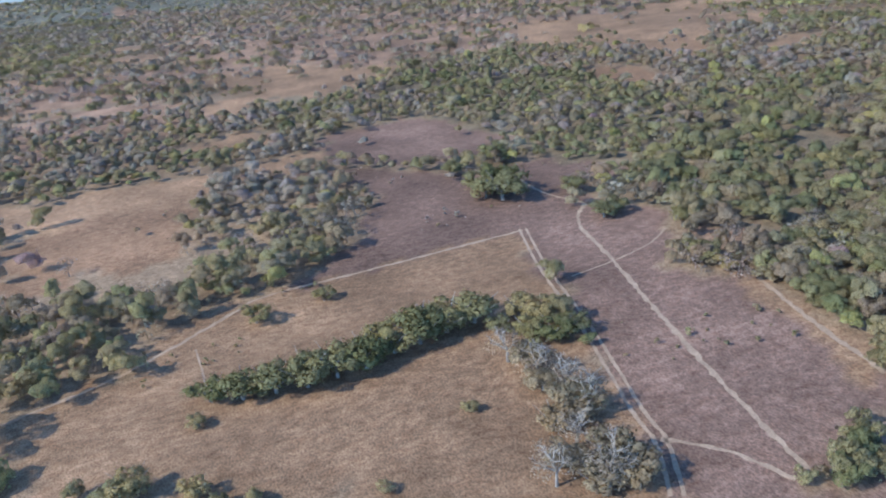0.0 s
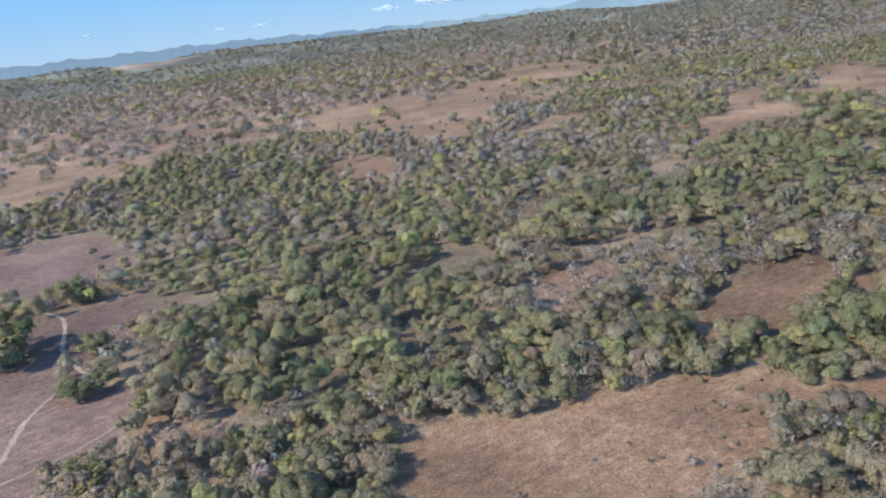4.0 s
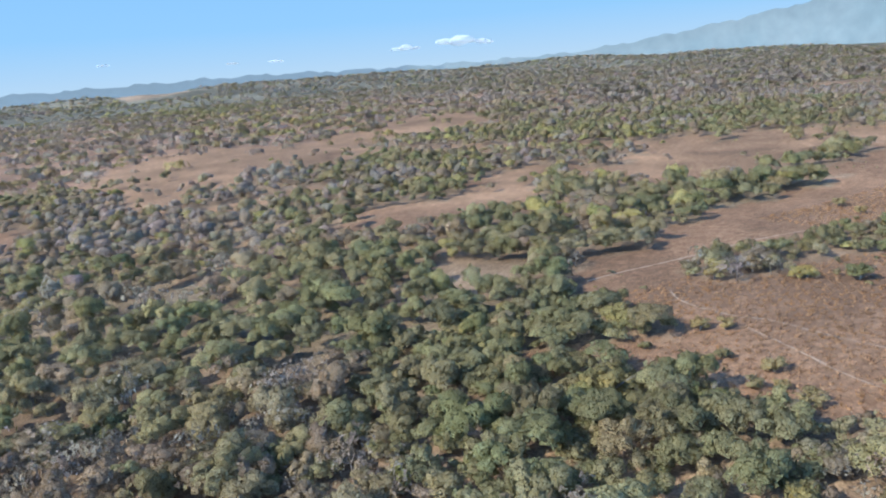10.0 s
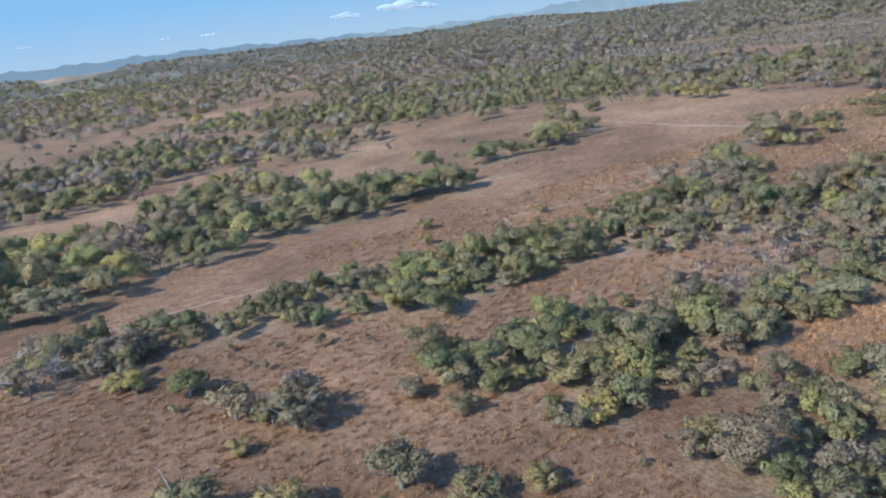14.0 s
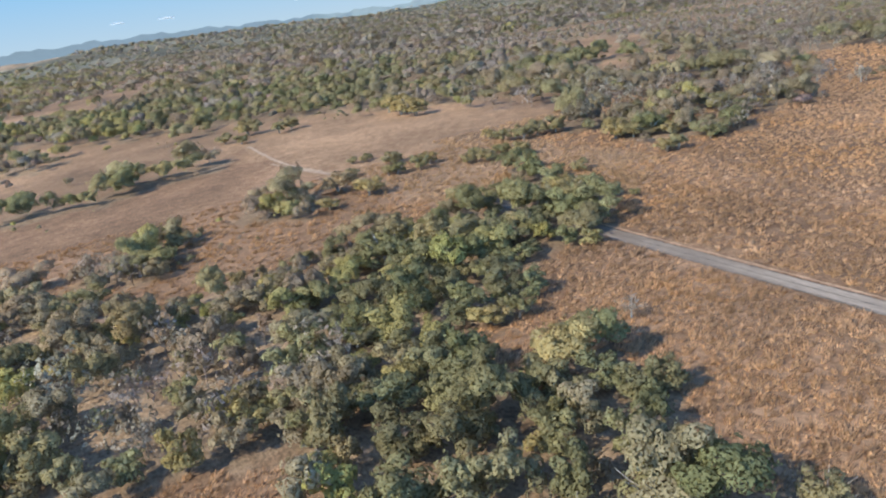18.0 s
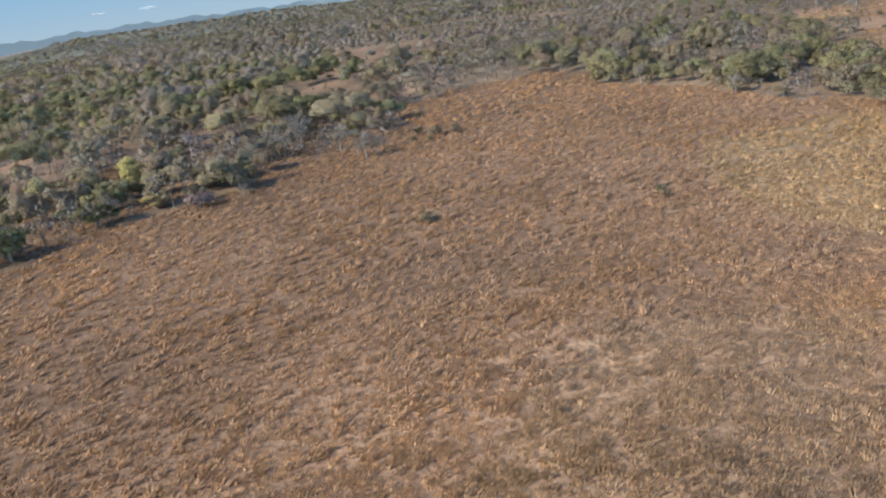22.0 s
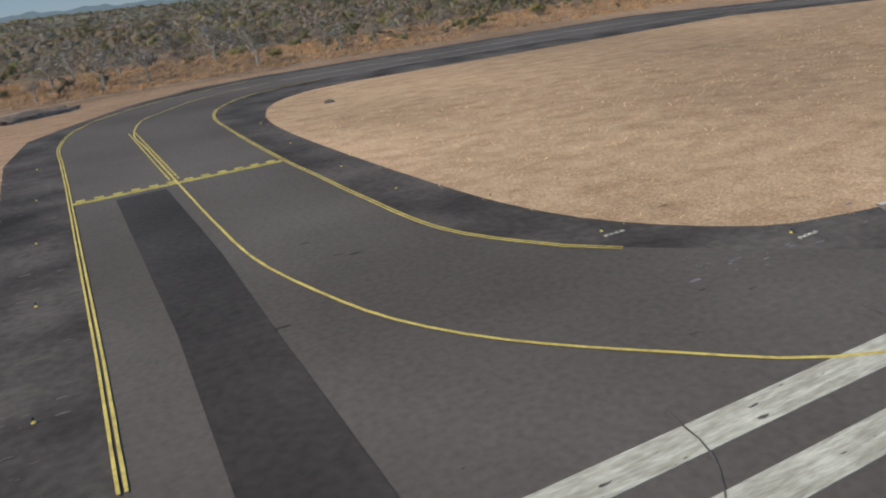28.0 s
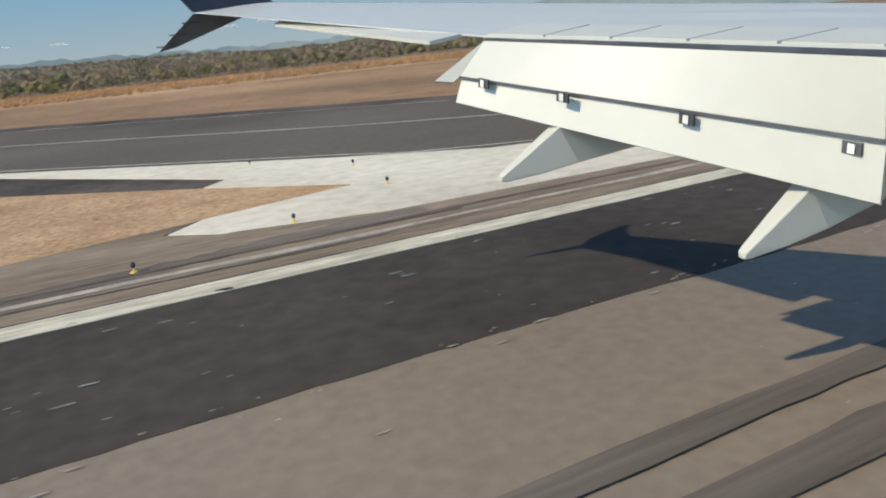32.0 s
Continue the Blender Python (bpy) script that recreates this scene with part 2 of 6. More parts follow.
M_METAL = surface("bare_metal", (0.45, 0.43, 0.36), (0.62, 0.58, 0.46), 1.0, 6.0, 0.35, 0.6)
M_TYRE = surface("tyre_rubber", (0.015, 0.015, 0.015), (0.03, 0.03, 0.03), 2.0, 8.0, 0.8, 0.2)
# Distance haze is painted in: blue base colour plus a faint emission.
M_MOUNT = surface("painted_haze_slope", (0.030, 0.045, 0.045), (0.075, 0.082, 0.075), 0.0016, 0.009, spec=0.0)
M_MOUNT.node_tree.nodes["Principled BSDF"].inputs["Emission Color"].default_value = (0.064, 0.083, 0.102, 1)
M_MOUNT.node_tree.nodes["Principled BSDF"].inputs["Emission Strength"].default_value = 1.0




def cloud_material():
    """Thin white vapour that lets the sky show through."""
    m, n, l, b = node_material("thin_cloud", 1.0, 0.0)
    b.inputs["Base Color"].default_value = (0.78, 0.78, 0.78, 1)
    clear = n.new("ShaderNodeBsdfTransparent")
    both = n.new("ShaderNodeMixShader")
    both.inputs[0].default_value = 0.3
    lit, glow = n.new("ShaderNodeMixShader"), n.new("ShaderNodeBsdfTranslucent")
    glow.inputs["Color"].default_value = (0.9, 0.9, 0.9, 1)
    l.new(b.outputs[0], lit.inputs[1])
    l.new(glow.outputs[0], lit.inputs[2])
    l.new(clear.outputs[0], both.inputs[1])
    l.new(lit.outputs[0], both.inputs[2])
    l.new(both.outputs[0], n["Material Output"].inputs["Surface"])
    return m


M_CLOUD = cloud_material()


def sky_material():
    """Daylight sky, paler towards the horizon."""
    m, n, l, b = node_material("low_sky", 1.0, 0.0)
    b.inputs["Base Color"].default_value = (0, 0, 0, 1)
    tc, part_z, reach = n.new("ShaderNodeTexCoord"), n.new("ShaderNodeSeparateXYZ"), n.new("ShaderNodeMapRange")
    reach.inputs["From Min"].default_value, reach.inputs["From Max"].default_value = 0, 2600
    l.new(tc.outputs["Object"], part_z.inputs[0])
    l.new(part_z.outputs["Z"], reach.inputs["Value"])
    l.new(ramp(n, l, reach.outputs[0], [(0.0, (0.158, 0.190, 0.222)), (0.22, (0.095, 0.165, 0.246)), (1.0, (0.045, 0.118, 0.240))]), b.inputs["Emission Color"])
    b.inputs["Emission Strength"].default_value = 0.88
    return m


M_SKY = sky_material()


# ---- the plan: open fields in the woods ----
FIELDS = []


def field(kind, *points):
    FIELDS.append((kind, np.array(points, float)))


field("tan", (-745, 60), (-720, 150), (-500, 130), (-255, 90), (-255, -60), (-745, -60))
field("scrub", (-2184, 1729), (-1946, 1601), (-1647, 1644), (-1243, 1590), (-1391, 1310), (-1655, 1382), (-1892, 1337), (-2028, 1254), (-2166, 1326))
field("tan", (-1922, 1092), (-1827, 1132), (-1719, 1176), (-1626, 1224), (-1565, 1176), (-1657, 1006), (-1749, 1028), (-1844, 997), (-1922, 963))
field("scrub", (-2159, 1157), (-2029, 1224), (-1920, 1152), (-1922, 963), (-1975, 914), (-2074, 981), (-2142, 804))
field("red", (-2132, 581), (-2076, 633), (-2003, 606), (-2014, 525), (-2036, 478), (-2084, 494), (-2126, 457))
field("tan", (-2120, 324), (-2070, 344), (-2015, 391), (-2003, 391), (-1835, 387), (-1862, 319), (-1884, 249), (-1908, 183), (-1922, 150), (-2117, 273))
field("pur", (-1991, 390), (-1957, 404), (-1910, 465), (-1876, 519), (-1893, 619), (-1938, 616), (-1921, 646), (-1842, 593), (-1797, 525), (-1724, 498), (-1763, 414), (-1816, 409), (-1833, 388), (-1997, 389))
field("pur", (-1863, 666), (-1804, 749), (-1741, 776), (-1712, 722), (-1730, 617), (-1721, 562), (-1767, 582), (-1791, 567), (-1850, 626))
field("pur", (-1818, 407), (-1767, 409), (-1747, 359), (-1768, 330), (-1807, 286), (-1788, 262), (-1797, 235), (-1795, 212), (-1809, 162), (-1829, 148), (-1877, 137), (-1894, 132), (-1922, 150), (-1905, 190), (-1881, 254), (-1858, 325), (-1835, 387))
field("tan", (-1776, 270), (-1785, 226), (-1801, 168), (-1822, 152), (-1803, 211), (-1799, 237))
field("scrub", (-1772, 4830), (-1159, 3507), (-627, 2889), (-309, 2906), (-1031, 1517), (-1162, 1654), (-1423, 1465), (-1544, 1504), (-1852, 1751))
field("tan", (-1865, 1186), (-1737, 1072), (-1664, 1116), (-1590, 1189), (-1592, 1296), (-1712, 1377), (-1860, 1417))
field("red", (-1352, 1409), (-1224, 1454), (-1146, 1356), (-1069, 1209), (-1142, 1016), (-1214, 838), (-1270, 906), (-1304, 959), (-1356, 1078), (-1337, 1253))
field("red", (-1466, 867), (-1427, 836), (-1400, 785), (-1432, 720), (-1475, 722), (-1480, 793))
field("lush", (-1870, 956), (-1805, 1066), (-1727, 923), (-1635, 1142), (-1506, 1147), (-1449, 996), (-1494, 793), (-1448, 695), (-1372, 646), (-1371, 521), (-1485, 464), (-1545, 364), (-1597, 329), (-1633, 295), (-1681, 254), (-1688, 220), (-1717, 184), (-1742, 206), (-1739, 267), (-1728, 351), (-1750, 374), (-1731, 451), (-1722, 588), (-1716, 747), (-1802, 796), (-1876, 706))
field("pur", (-1780, 531), (-1739, 526), (-1697, 460), (-1719, 424), (-1742, 487), (-1772, 498))
field("pur", (-1867, 718), (-1813, 780), (-1752, 779), (-1716, 747), (-1716, 592), (-1729, 563), (-1772, 575), (-1804, 594), (-1854, 641))
field("red", (-1678, 243), (-1652, 233), (-1627, 217), (-1611, 225), (-1540, 179), (-1595, 147), (-1659, 144), (-1672, 146), (-1710, 178), (-1696, 210))
field("red", (-1515, 244), (-1467, 222), (-1513, 195), (-1534, 221))
field("red", (-1555, 358), (-1511, 334), (-1480, 308), (-1493, 298), (-1539, 320))
field("scrub", (-1754, 332), (-1724, 302), (-1734, 275), (-1757, 283), (-1784, 242), (-1794, 250), (-1776, 275))
field("scrub", (-1595, 3202), (-1041, 3007), (-583, 2495), (-600, 1856), (-921, 1215), (-1066, 1186), (-1170, 1191), (-1332, 1144), (-1456, 1156), (-1671, 1258))
field("red", (-1524, 237), (-1508, 246), (-1488, 244), (-1462, 251), (-1421, 242), (-1422, 228), (-1442, 213), (-1431, 205), (-1440, 191), (-1461, 206), (-1485, 204), (-1505, 198), (-1517, 210), (-1540, 216), (-1548, 223), (-1542, 236))
field("scrub", (-1564, 318), (-1532, 333), (-1498, 344), (-1497, 324), (-1526, 287), (-1559, 297))
field("red", (-1457, 281), (-1438, 277), (-1446, 262), (-1464, 268))
field("red", (-1623, 213), (-1610, 215), (-1595, 202), (-1578, 196), (-1547, 175), (-1544, 162), (-1528, 149), (-1516, 153), (-1500, 151), (-1491, 133), (-1498, 128), (-1471, 114), (-1482, 108), (-1507, 113))
field("red", (-1467, 857), (-1441, 835), (-1404, 760), (-1455, 675), (-1477, 659), (-1478, 757))
field("red", (-1332, 1144), (-1237, 1176), (-1170, 1191), (-1066, 1186), (-989, 1202), (-921, 1215), (-1067, 956), (-1112, 994), (-1169, 1087), (-1201, 904), (-1261, 824), (-1305, 858), (-1291, 959), (-1360, 1012))
field("tan", (-1676, 1136), (-1635, 1144), (-1628, 1071), (-1678, 1058))
field("lush", (-1692, 691), (-1651, 688), (-1557, 704), (-1489, 597), (-1497, 506), (-1532, 439), (-1572, 428), (-1594, 400), (-1579, 353), (-1603, 301), (-1624, 281), (-1650, 282), (-1655, 262), (-1674, 257), (-1707, 284))
field("lush", (-1387, 590), (-1349, 557), (-1336, 424), (-1386, 339), (-1448, 341), (-1451, 396), (-1433, 505))
field("scrub", (-1478, 1827), (-1007, 2795), (-216, 2667), (-67, 2220), (-556, 1396), (-911, 1344), (-1206, 1355), (-1457, 1349))
field("tan", (-1376, 1063), (-1297, 1321), (-1213, 1307), (-1074, 1234), (-928, 1295), (-787, 1424), (-569, 1495), (-631, 1269), (-781, 1107), (-847, 1232), (-980, 1149), (-1092, 1013), (-1149, 997), (-1191, 853), (-1242, 915), (-1288, 763), (-1339, 825), (-1308, 1003))
field("red", (-1227, 486), (-1191, 542), (-1150, 562), (-1103, 545), (-1048, 540), (-1050, 495), (-1103, 466), (-1170, 493), (-1209, 460), (-1222, 478))
field("red", (-1041, 642), (-981, 691), (-955, 690), (-929, 675), (-1005, 590), (-1054, 575))
field("red", (-950, 570), (-894, 582), (-852, 551), (-897, 503), (-945, 521))
field("lush", (-1423, 571), (-1389, 569), (-1340, 512), (-1290, 418), (-1257, 408), (-1241, 333), (-1195, 303), (-1167, 295), (-1179, 241), (-1197, 226), (-1231, 245), (-1254, 227), (-1278, 249), (-1305, 305), (-1346, 345), (-1391, 407), (-1414, 375))
field("tan", (-1286, 1274), (-1204, 1452), (-1071, 1364), (-971, 1318), (-879, 1412), (-777, 1363), (-630, 1289), (-723, 1076), (-799, 1189), (-906, 1206), (-982, 1184), (-1073, 967), (-1148, 933), (-1209, 904), (-1280, 931))
field("red", (-1165, 586), (-1110, 572), (-1050, 542), (-1030, 512), (-1064, 444), (-1093, 456), (-1129, 454), (-1169, 476), (-1197, 488), (-1175, 521))
field("red", (-1021, 635), (-973, 673), (-939, 672), (-889, 650), (-912, 599), (-956, 613), (-972, 612), (-1029, 598))
field("red", (-1175, 279), (-1147, 313), (-1120, 315), (-1091, 304), (-1060, 346), (-1013, 359), (-974, 343), (-909, 345), (-875, 324), (-926, 197), (-1115, 73), (-1214, 150), (-1204, 163), (-1205, 177), (-1212, 197), (-1216, 217), (-1237, 232), (-1242, 224), (-1234, 243), (-1199, 218), (-1178, 212), (-1175, 231), (-1176, 259))
field("red", (-1158, 301), (-1139, 315), (-1099, 305), (-1082, 313), (-1067, 335), (-1038, 354), (-1008, 354), (-967, 341), (-935, 339), (-902, 333), (-868, 353), (-826, 352), (-784, 367), (-816, 277), (-865, 166), (-1011, 74), (-1157, 194))
field("wood", (-973, 163), (-952, 153), (-935, 133), (-936, 121), (-966, 102), (-971, 112), (-976, 121), (-996, 118), (-1005, 126), (-1008, 138), (-991, 145))
field("wood", (-991, 109), (-966, 102), (-998, 82), (-1003, 90), (-1000, 100))
field("wood", (-1014, 230), (-990, 230), (-970, 236), (-942, 223), (-920, 215), (-893, 185), (-898, 169), (-920, 175), (-941, 194), (-949, 191), (-961, 201), (-981, 189), (-997, 203), (-1016, 215))
field("wood", (-1127, 268), (-1117, 278), (-1099, 273), (-1084, 274), (-1073, 283), (-1050, 271), (-1039, 277), (-1018, 253), (-1028, 229), (-1045, 239), (-1062, 239), (-1075, 249), (-1084, 225), (-1095, 231), (-1104, 248), (-1112, 241), (-1125, 254))
field("tan", (-1162, 559), (-1128, 573), (-1073, 525), (-1031, 516), (-993, 603), (-948, 613), (-964, 622), (-1031, 630), (-1093, 570), (-1163, 596))
field("red", (-950, 539), (-893, 531), (-861, 498), (-818, 443), (-787, 419), (-849, 377), (-873, 404), (-898, 434), (-933, 447), (-935, 498))
field("tan", (-1168, 1052), (-1105, 1074), (-1043, 1034), (-961, 1113), (-874, 996), (-839, 856), (-876, 827), (-961, 998), (-1057, 906), (-1167, 926))
field("lush", (-1016, 543), (-977, 550), (-953, 457), (-916, 401), (-881, 432), (-875, 365), (-898, 339), (-933, 342), (-965, 345), (-1006, 360), (-1036, 359), (-1047, 403))
field("tan", (-953, 595), (-916, 632), (-866, 581), (-825, 603), (-773, 575), (-745, 511), (-719, 488), (-717, 439), (-747, 418), (-775, 451), (-817, 429), (-840, 447), (-870, 466), (-891, 497), (-938, 533))
field("tan", (-1014, 636), (-969, 692), (-928, 702), (-902, 691), (-915, 642), (-964, 648), (-1014, 593))
field("tan", (-1010, 1269), (-866, 954), (-789, 819), (-748, 692), (-695, 705), (-692, 637), (-753, 624), (-790, 666), (-875, 895), (-1011, 1170))
field("red", (-1014, 378), (-980, 375), (-945, 358), (-914, 375), (-892, 355), (-849, 387), (-799, 403), (-747, 418), (-708, 371), (-721, 334), (-759, 306), (-796, 303), (-835, 275), (-848, 266), (-874, 266), (-896, 251), (-912, 254), (-926, 253), (-940, 246), (-955, 253), (-975, 269), (-1006, 276), (-1014, 284))
field("wood", (-1014, 280), (-1004, 272), (-975, 266), (-956, 251), (-940, 245), (-927, 250), (-912, 249), (-896, 246), (-878, 259), (-844, 260), (-827, 279), (-801, 290), (-758, 303), (-729, 298), (-750, 184), (-762, 140), (-892, 58), (-1015, 157))
field("red", (-1014, 208), (-1014, 228), (-988, 208), (-967, 213), (-952, 217), (-926, 217), (-908, 199), (-896, 189), (-883, 194), (-866, 181), (-872, 168), (-896, 166), (-911, 166), (-923, 169), (-931, 173), (-944, 170), (-958, 178), (-967, 182), (-974, 188), (-983, 185), (-1001, 183), (-1015, 185))
field("pur", (-822, 227), (-803, 219), (-816, 201), (-835, 206))
field("red", (-946, 121), (-940, 123), (-930, 128), (-921, 126), (-910, 122), (-908, 128), (-895, 124), (-899, 115), (-901, 107), (-895, 101), (-899, 94), (-900, 83), (-897, 78), (-910, 73), (-964, 118), (-951, 126))
field("red", (-851, 127), (-828, 123), (-810, 120), (-797, 118), (-870, 72), (-866, 80), (-853, 93), (-848, 109), (-850, 115))
field("tan", (-911, 634), (-875, 605), (-814, 595), (-793, 665), (-748, 618), (-698, 573), (-652, 567), (-607, 577), (-612, 448), (-632, 398), (-683, 372), (-692, 434), (-712, 450), (-734, 473), (-773, 479), (-811, 467), (-845, 456), (-880, 507), (-911, 496))
field("red", (-911, 255), (-911, 369), (-887, 351), (-862, 366), (-844, 386), (-785, 402), (-725, 418), (-707, 381), (-709, 328), (-723, 283), (-757, 293), (-769, 297), (-779, 281), (-812, 282), (-822, 273), (-843, 273), (-853, 244), (-872, 246), (-887, 257), (-902, 250))
field("red", (-802, 224), (-795, 244), (-768, 262), (-742, 254), (-752, 222), (-778, 218), (-793, 221))
field("pur", (-838, 204), (-820, 224), (-805, 228), (-812, 206), (-825, 194), (-838, 186))
field("scrub", (-895, 195), (-884, 196), (-871, 186), (-873, 173), (-879, 158), (-885, 149), (-891, 170), (-901, 180))
field("red", (-860, 120), (-852, 126), (-846, 131), (-832, 127), (-820, 127), (-814, 125), (-804, 118), (-796, 110), (-797, 101), (-805, 96), (-805, 88), (-807, 83), (-795, 79), (-792, 73), (-781, 64), (-804, 50), (-856, 95), (-854, 102), (-851, 103), (-858, 114))
field("red", (-733, 128), (-718, 130), (-689, 152), (-680, 127), (-726, 99), (-735, 105), (-735, 117))
field("red", (-841, 257), (-841, 395), (-785, 409), (-717, 431), (-714, 512), (-665, 559), (-610, 599), (-577, 529), (-574, 433), (-618, 336), (-576, 344), (-568, 306), (-635, 161), (-653, 102), (-738, 49), (-761, 70), (-751, 117), (-788, 193))
field("tan", (-842, 612), (-795, 654), (-749, 624), (-731, 519), (-775, 483), (-842, 520))
field("tan", (-763, 1476), (-653, 1544), (-607, 1244), (-647, 1110), (-742, 1280))
field("wood", (-841, 142), (-841, 195), (-828, 209), (-814, 208), (-815, 225), (-800, 207), (-777, 223), (-761, 196), (-745, 219), (-727, 219), (-711, 205), (-711, 195), (-695, 180), (-701, 162), (-729, 148), (-726, 138), (-735, 130), (-749, 129), (-762, 144), (-773, 138), (-772, 123), (-762, 110), (-750, 100), (-739, 114), (-733, 104), (-738, 85), (-746, 79), (-761, 70), (-794, 100), (-799, 114), (-814, 128), (-824, 127))
field("wood", (-713, 218), (-685, 251), (-670, 241), (-657, 253), (-634, 246), (-656, 199), (-662, 182), (-681, 160), (-703, 158), (-695, 180), (-711, 205))
field("wood", (-824, 249), (-813, 280), (-783, 297), (-780, 270), (-799, 245), (-810, 244))
field("wood", (-841, 263), (-827, 275), (-826, 239), (-841, 250))
field("wood", (-763, 289), (-749, 308), (-726, 316), (-724, 294), (-729, 270), (-748, 265))
field("wood", (-841, 412), (-811, 410), (-781, 413), (-715, 426), (-727, 460), (-776, 454), (-815, 439), (-842, 460))
field("red", (-675, 162), (-634, 222), (-595, 234), (-568, 244), (-587, 101), (-670, 49), (-762, 128), (-743, 133), (-734, 130), (-726, 153), (-707, 157), (-690, 153), (-683, 166))
field("tan", (-709, 548), (-671, 679), (-614, 620), (-564, 525), (-538, 438), (-536, 391), (-566, 360), (-587, 351), (-618, 305), (-619, 247), (-612, 214), (-626, 198), (-653, 187), (-668, 183), (-682, 172), (-692, 224), (-705, 246))
field("red", (-682, 172), (-668, 183), (-653, 187), (-617, 202), (-596, 208), (-564, 214), (-529, 225), (-503, 232), (-530, 98), (-620, 40), (-686, 97))
field("wood", (-599, 284), (-564, 351), (-549, 343), (-482, 430), (-488, 363), (-519, 279), (-560, 220), (-584, 224), (-596, 245), (-587, 277))
field("wood", (-689, 189), (-681, 205), (-670, 237), (-652, 255), (-655, 215), (-659, 194), (-668, 183), (-682, 176))
field("wood", (-704, 164), (-705, 240), (-695, 227), (-693, 184), (-696, 156))
field("tan", (-641, 589), (-594, 502), (-535, 478), (-509, 434), (-497, 364), (-538, 378), (-567, 317), (-586, 320), (-615, 359), (-638, 383))
field("tan", (-469, 508), (-425, 517), (-376, 526), (-355, 513), (-404, 419), (-446, 425), (-472, 434))
field("red", (-635, 207), (-608, 210), (-579, 206), (-554, 213), (-536, 233), (-515, 233), (-501, 228), (-466, 268), (-436, 244), (-464, 97), (-555, 38), (-634, 103))
field("thin", (-567, 317), (-538, 378), (-518, 352), (-500, 354), (-479, 348), (-479, 309), (-509, 246), (-534, 237), (-556, 215), (-569, 230), (-568, 301))
field("thin", (-553, 222), (-559, 468), (-510, 377), (-478, 421), (-465, 348), (-416, 366), (-403, 369), (-425, 298), (-448, 250), (-480, 256), (-506, 244), (-518, 246), (-538, 243))
field("tan", (-474, 450), (-422, 488), (-384, 459), (-363, 387), (-379, 353), (-403, 369), (-427, 408), (-456, 414))
field("tan", (-347, 621), (-302, 634), (-276, 574), (-315, 499), (-350, 554))
field("red", (-497, 232), (-483, 247), (-458, 255), (-437, 276), (-424, 288), (-394, 334), (-358, 346), (-329, 298), (-340, 244), (-345, 187), (-351, 103), (-365, 74), (-424, 35), (-493, 89))
field("tan", (-417, 477), (-392, 466), (-349, 493), (-341, 446), (-366, 434), (-392, 411))
field("tan", (-288, 755), (-245, 836), (-225, 751), (-177, 763), (-204, 659), (-264, 598), (-291, 637))
field("red", (-426, 245), (-413, 340), (-385, 330), (-365, 347), (-337, 341), (-318, 322), (-337, 234), (-337, 195), (-346, 159), (-341, 153), (-341, 130), (-380, 123), (-408, 112), (-422, 105))
field("wood", (-326, 295), (-301, 341), (-239, 392), (-269, 249), (-275, 179), (-312, 137), (-334, 126), (-341, 130), (-341, 153), (-346, 159), (-337, 195), (-337, 234))
field("tan", (-249, 213), (-236, 220), (-217, 223), (-200, 250), (-160, 340), (-111, 346), (-78, 354), (-80, 294), (-137, 139), (-162, 50), (-208, 19), (-247, 49))
field("tan", (-260, 829), (-206, 666), (-172, 575), (-181, 528), (-211, 585), (-257, 638))
field("gold", (-440, -60), (-432, 110), (-395, 150), (-330, 120), (-255, 215), (-255, -60))
field("tan", (-2125, 275), (-2125, 150), (-1924, 80), (-1924, 152))
field("pur", (-1924, 152), (-1924, 80), (-1820, 70), (-1808, 165), (-1873, 119))
field("tan", (-255, 20), (-255, 215), (-200, 235), (-165, 300), (-70, 330), (150, 330), (330, 420), (900, 420), (900, -60), (-900, -60), (-900, 40), (-560, 36))
field("dry", (-70, 205), (900, 205), (900, 420), (330, 420), (150, 330), (-70, 330))
field("mown", (-210, 22), (-196, 50), (-189, 92), (-181, 126), (-155, 182), (-120, 215), (60, 222), (200, 190), (900, 190), (900, -50), (-230, -50))

TONE = {
    "wood": (0.200, 0.132, 0.078), "lush": (0.165, 0.118, 0.070), "scrub": (0.225, 0.134, 0.081), "thin": (0.215, 0.132, 0.080), "gold": (0.225, 0.138, 0.070),
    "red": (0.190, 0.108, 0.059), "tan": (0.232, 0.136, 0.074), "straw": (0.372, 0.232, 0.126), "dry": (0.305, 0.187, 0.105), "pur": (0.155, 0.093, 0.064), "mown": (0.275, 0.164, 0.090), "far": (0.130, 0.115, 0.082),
}


def lattice(seed):
    return np.random.RandomState(seed).rand(64, 64)


def rough_noise(x, y, size, seed):
    """Smooth value noise, 0 to 1, over arrays."""
    g = lattice(seed)
    u, v = x / size, y / size
    i, j = np.floor(u).astype(int), np.floor(v).astype(int)
    a, b = u - i, v - j
    a, b = a * a * (3 - 2 * a), b * b * (3 - 2 * b)
    i0, j0, i1, j1 = i % 64, j % 64, (i + 1) % 64, (j + 1) % 64
    return (g[i0, j0] * (1 - a) + g[i1, j0] * a) * (1 - b) + (g[i0, j1] * (1 - a) + g[i1, j1] * a) * b


def inside(x, y, poly):
    hit = np.zeros(x.shape, bool)
    px, py = poly[:, 0], poly[:, 1]
    qx, qy = np.roll(px, -1), np.roll(py, -1)
    for a, b, c, d in zip(px, py, qx, qy):
        if b != d:
            hit ^= ((b > y) != (d > y)) & (x < (c - a) * (y - b) / (d - b) + a)
    return hit


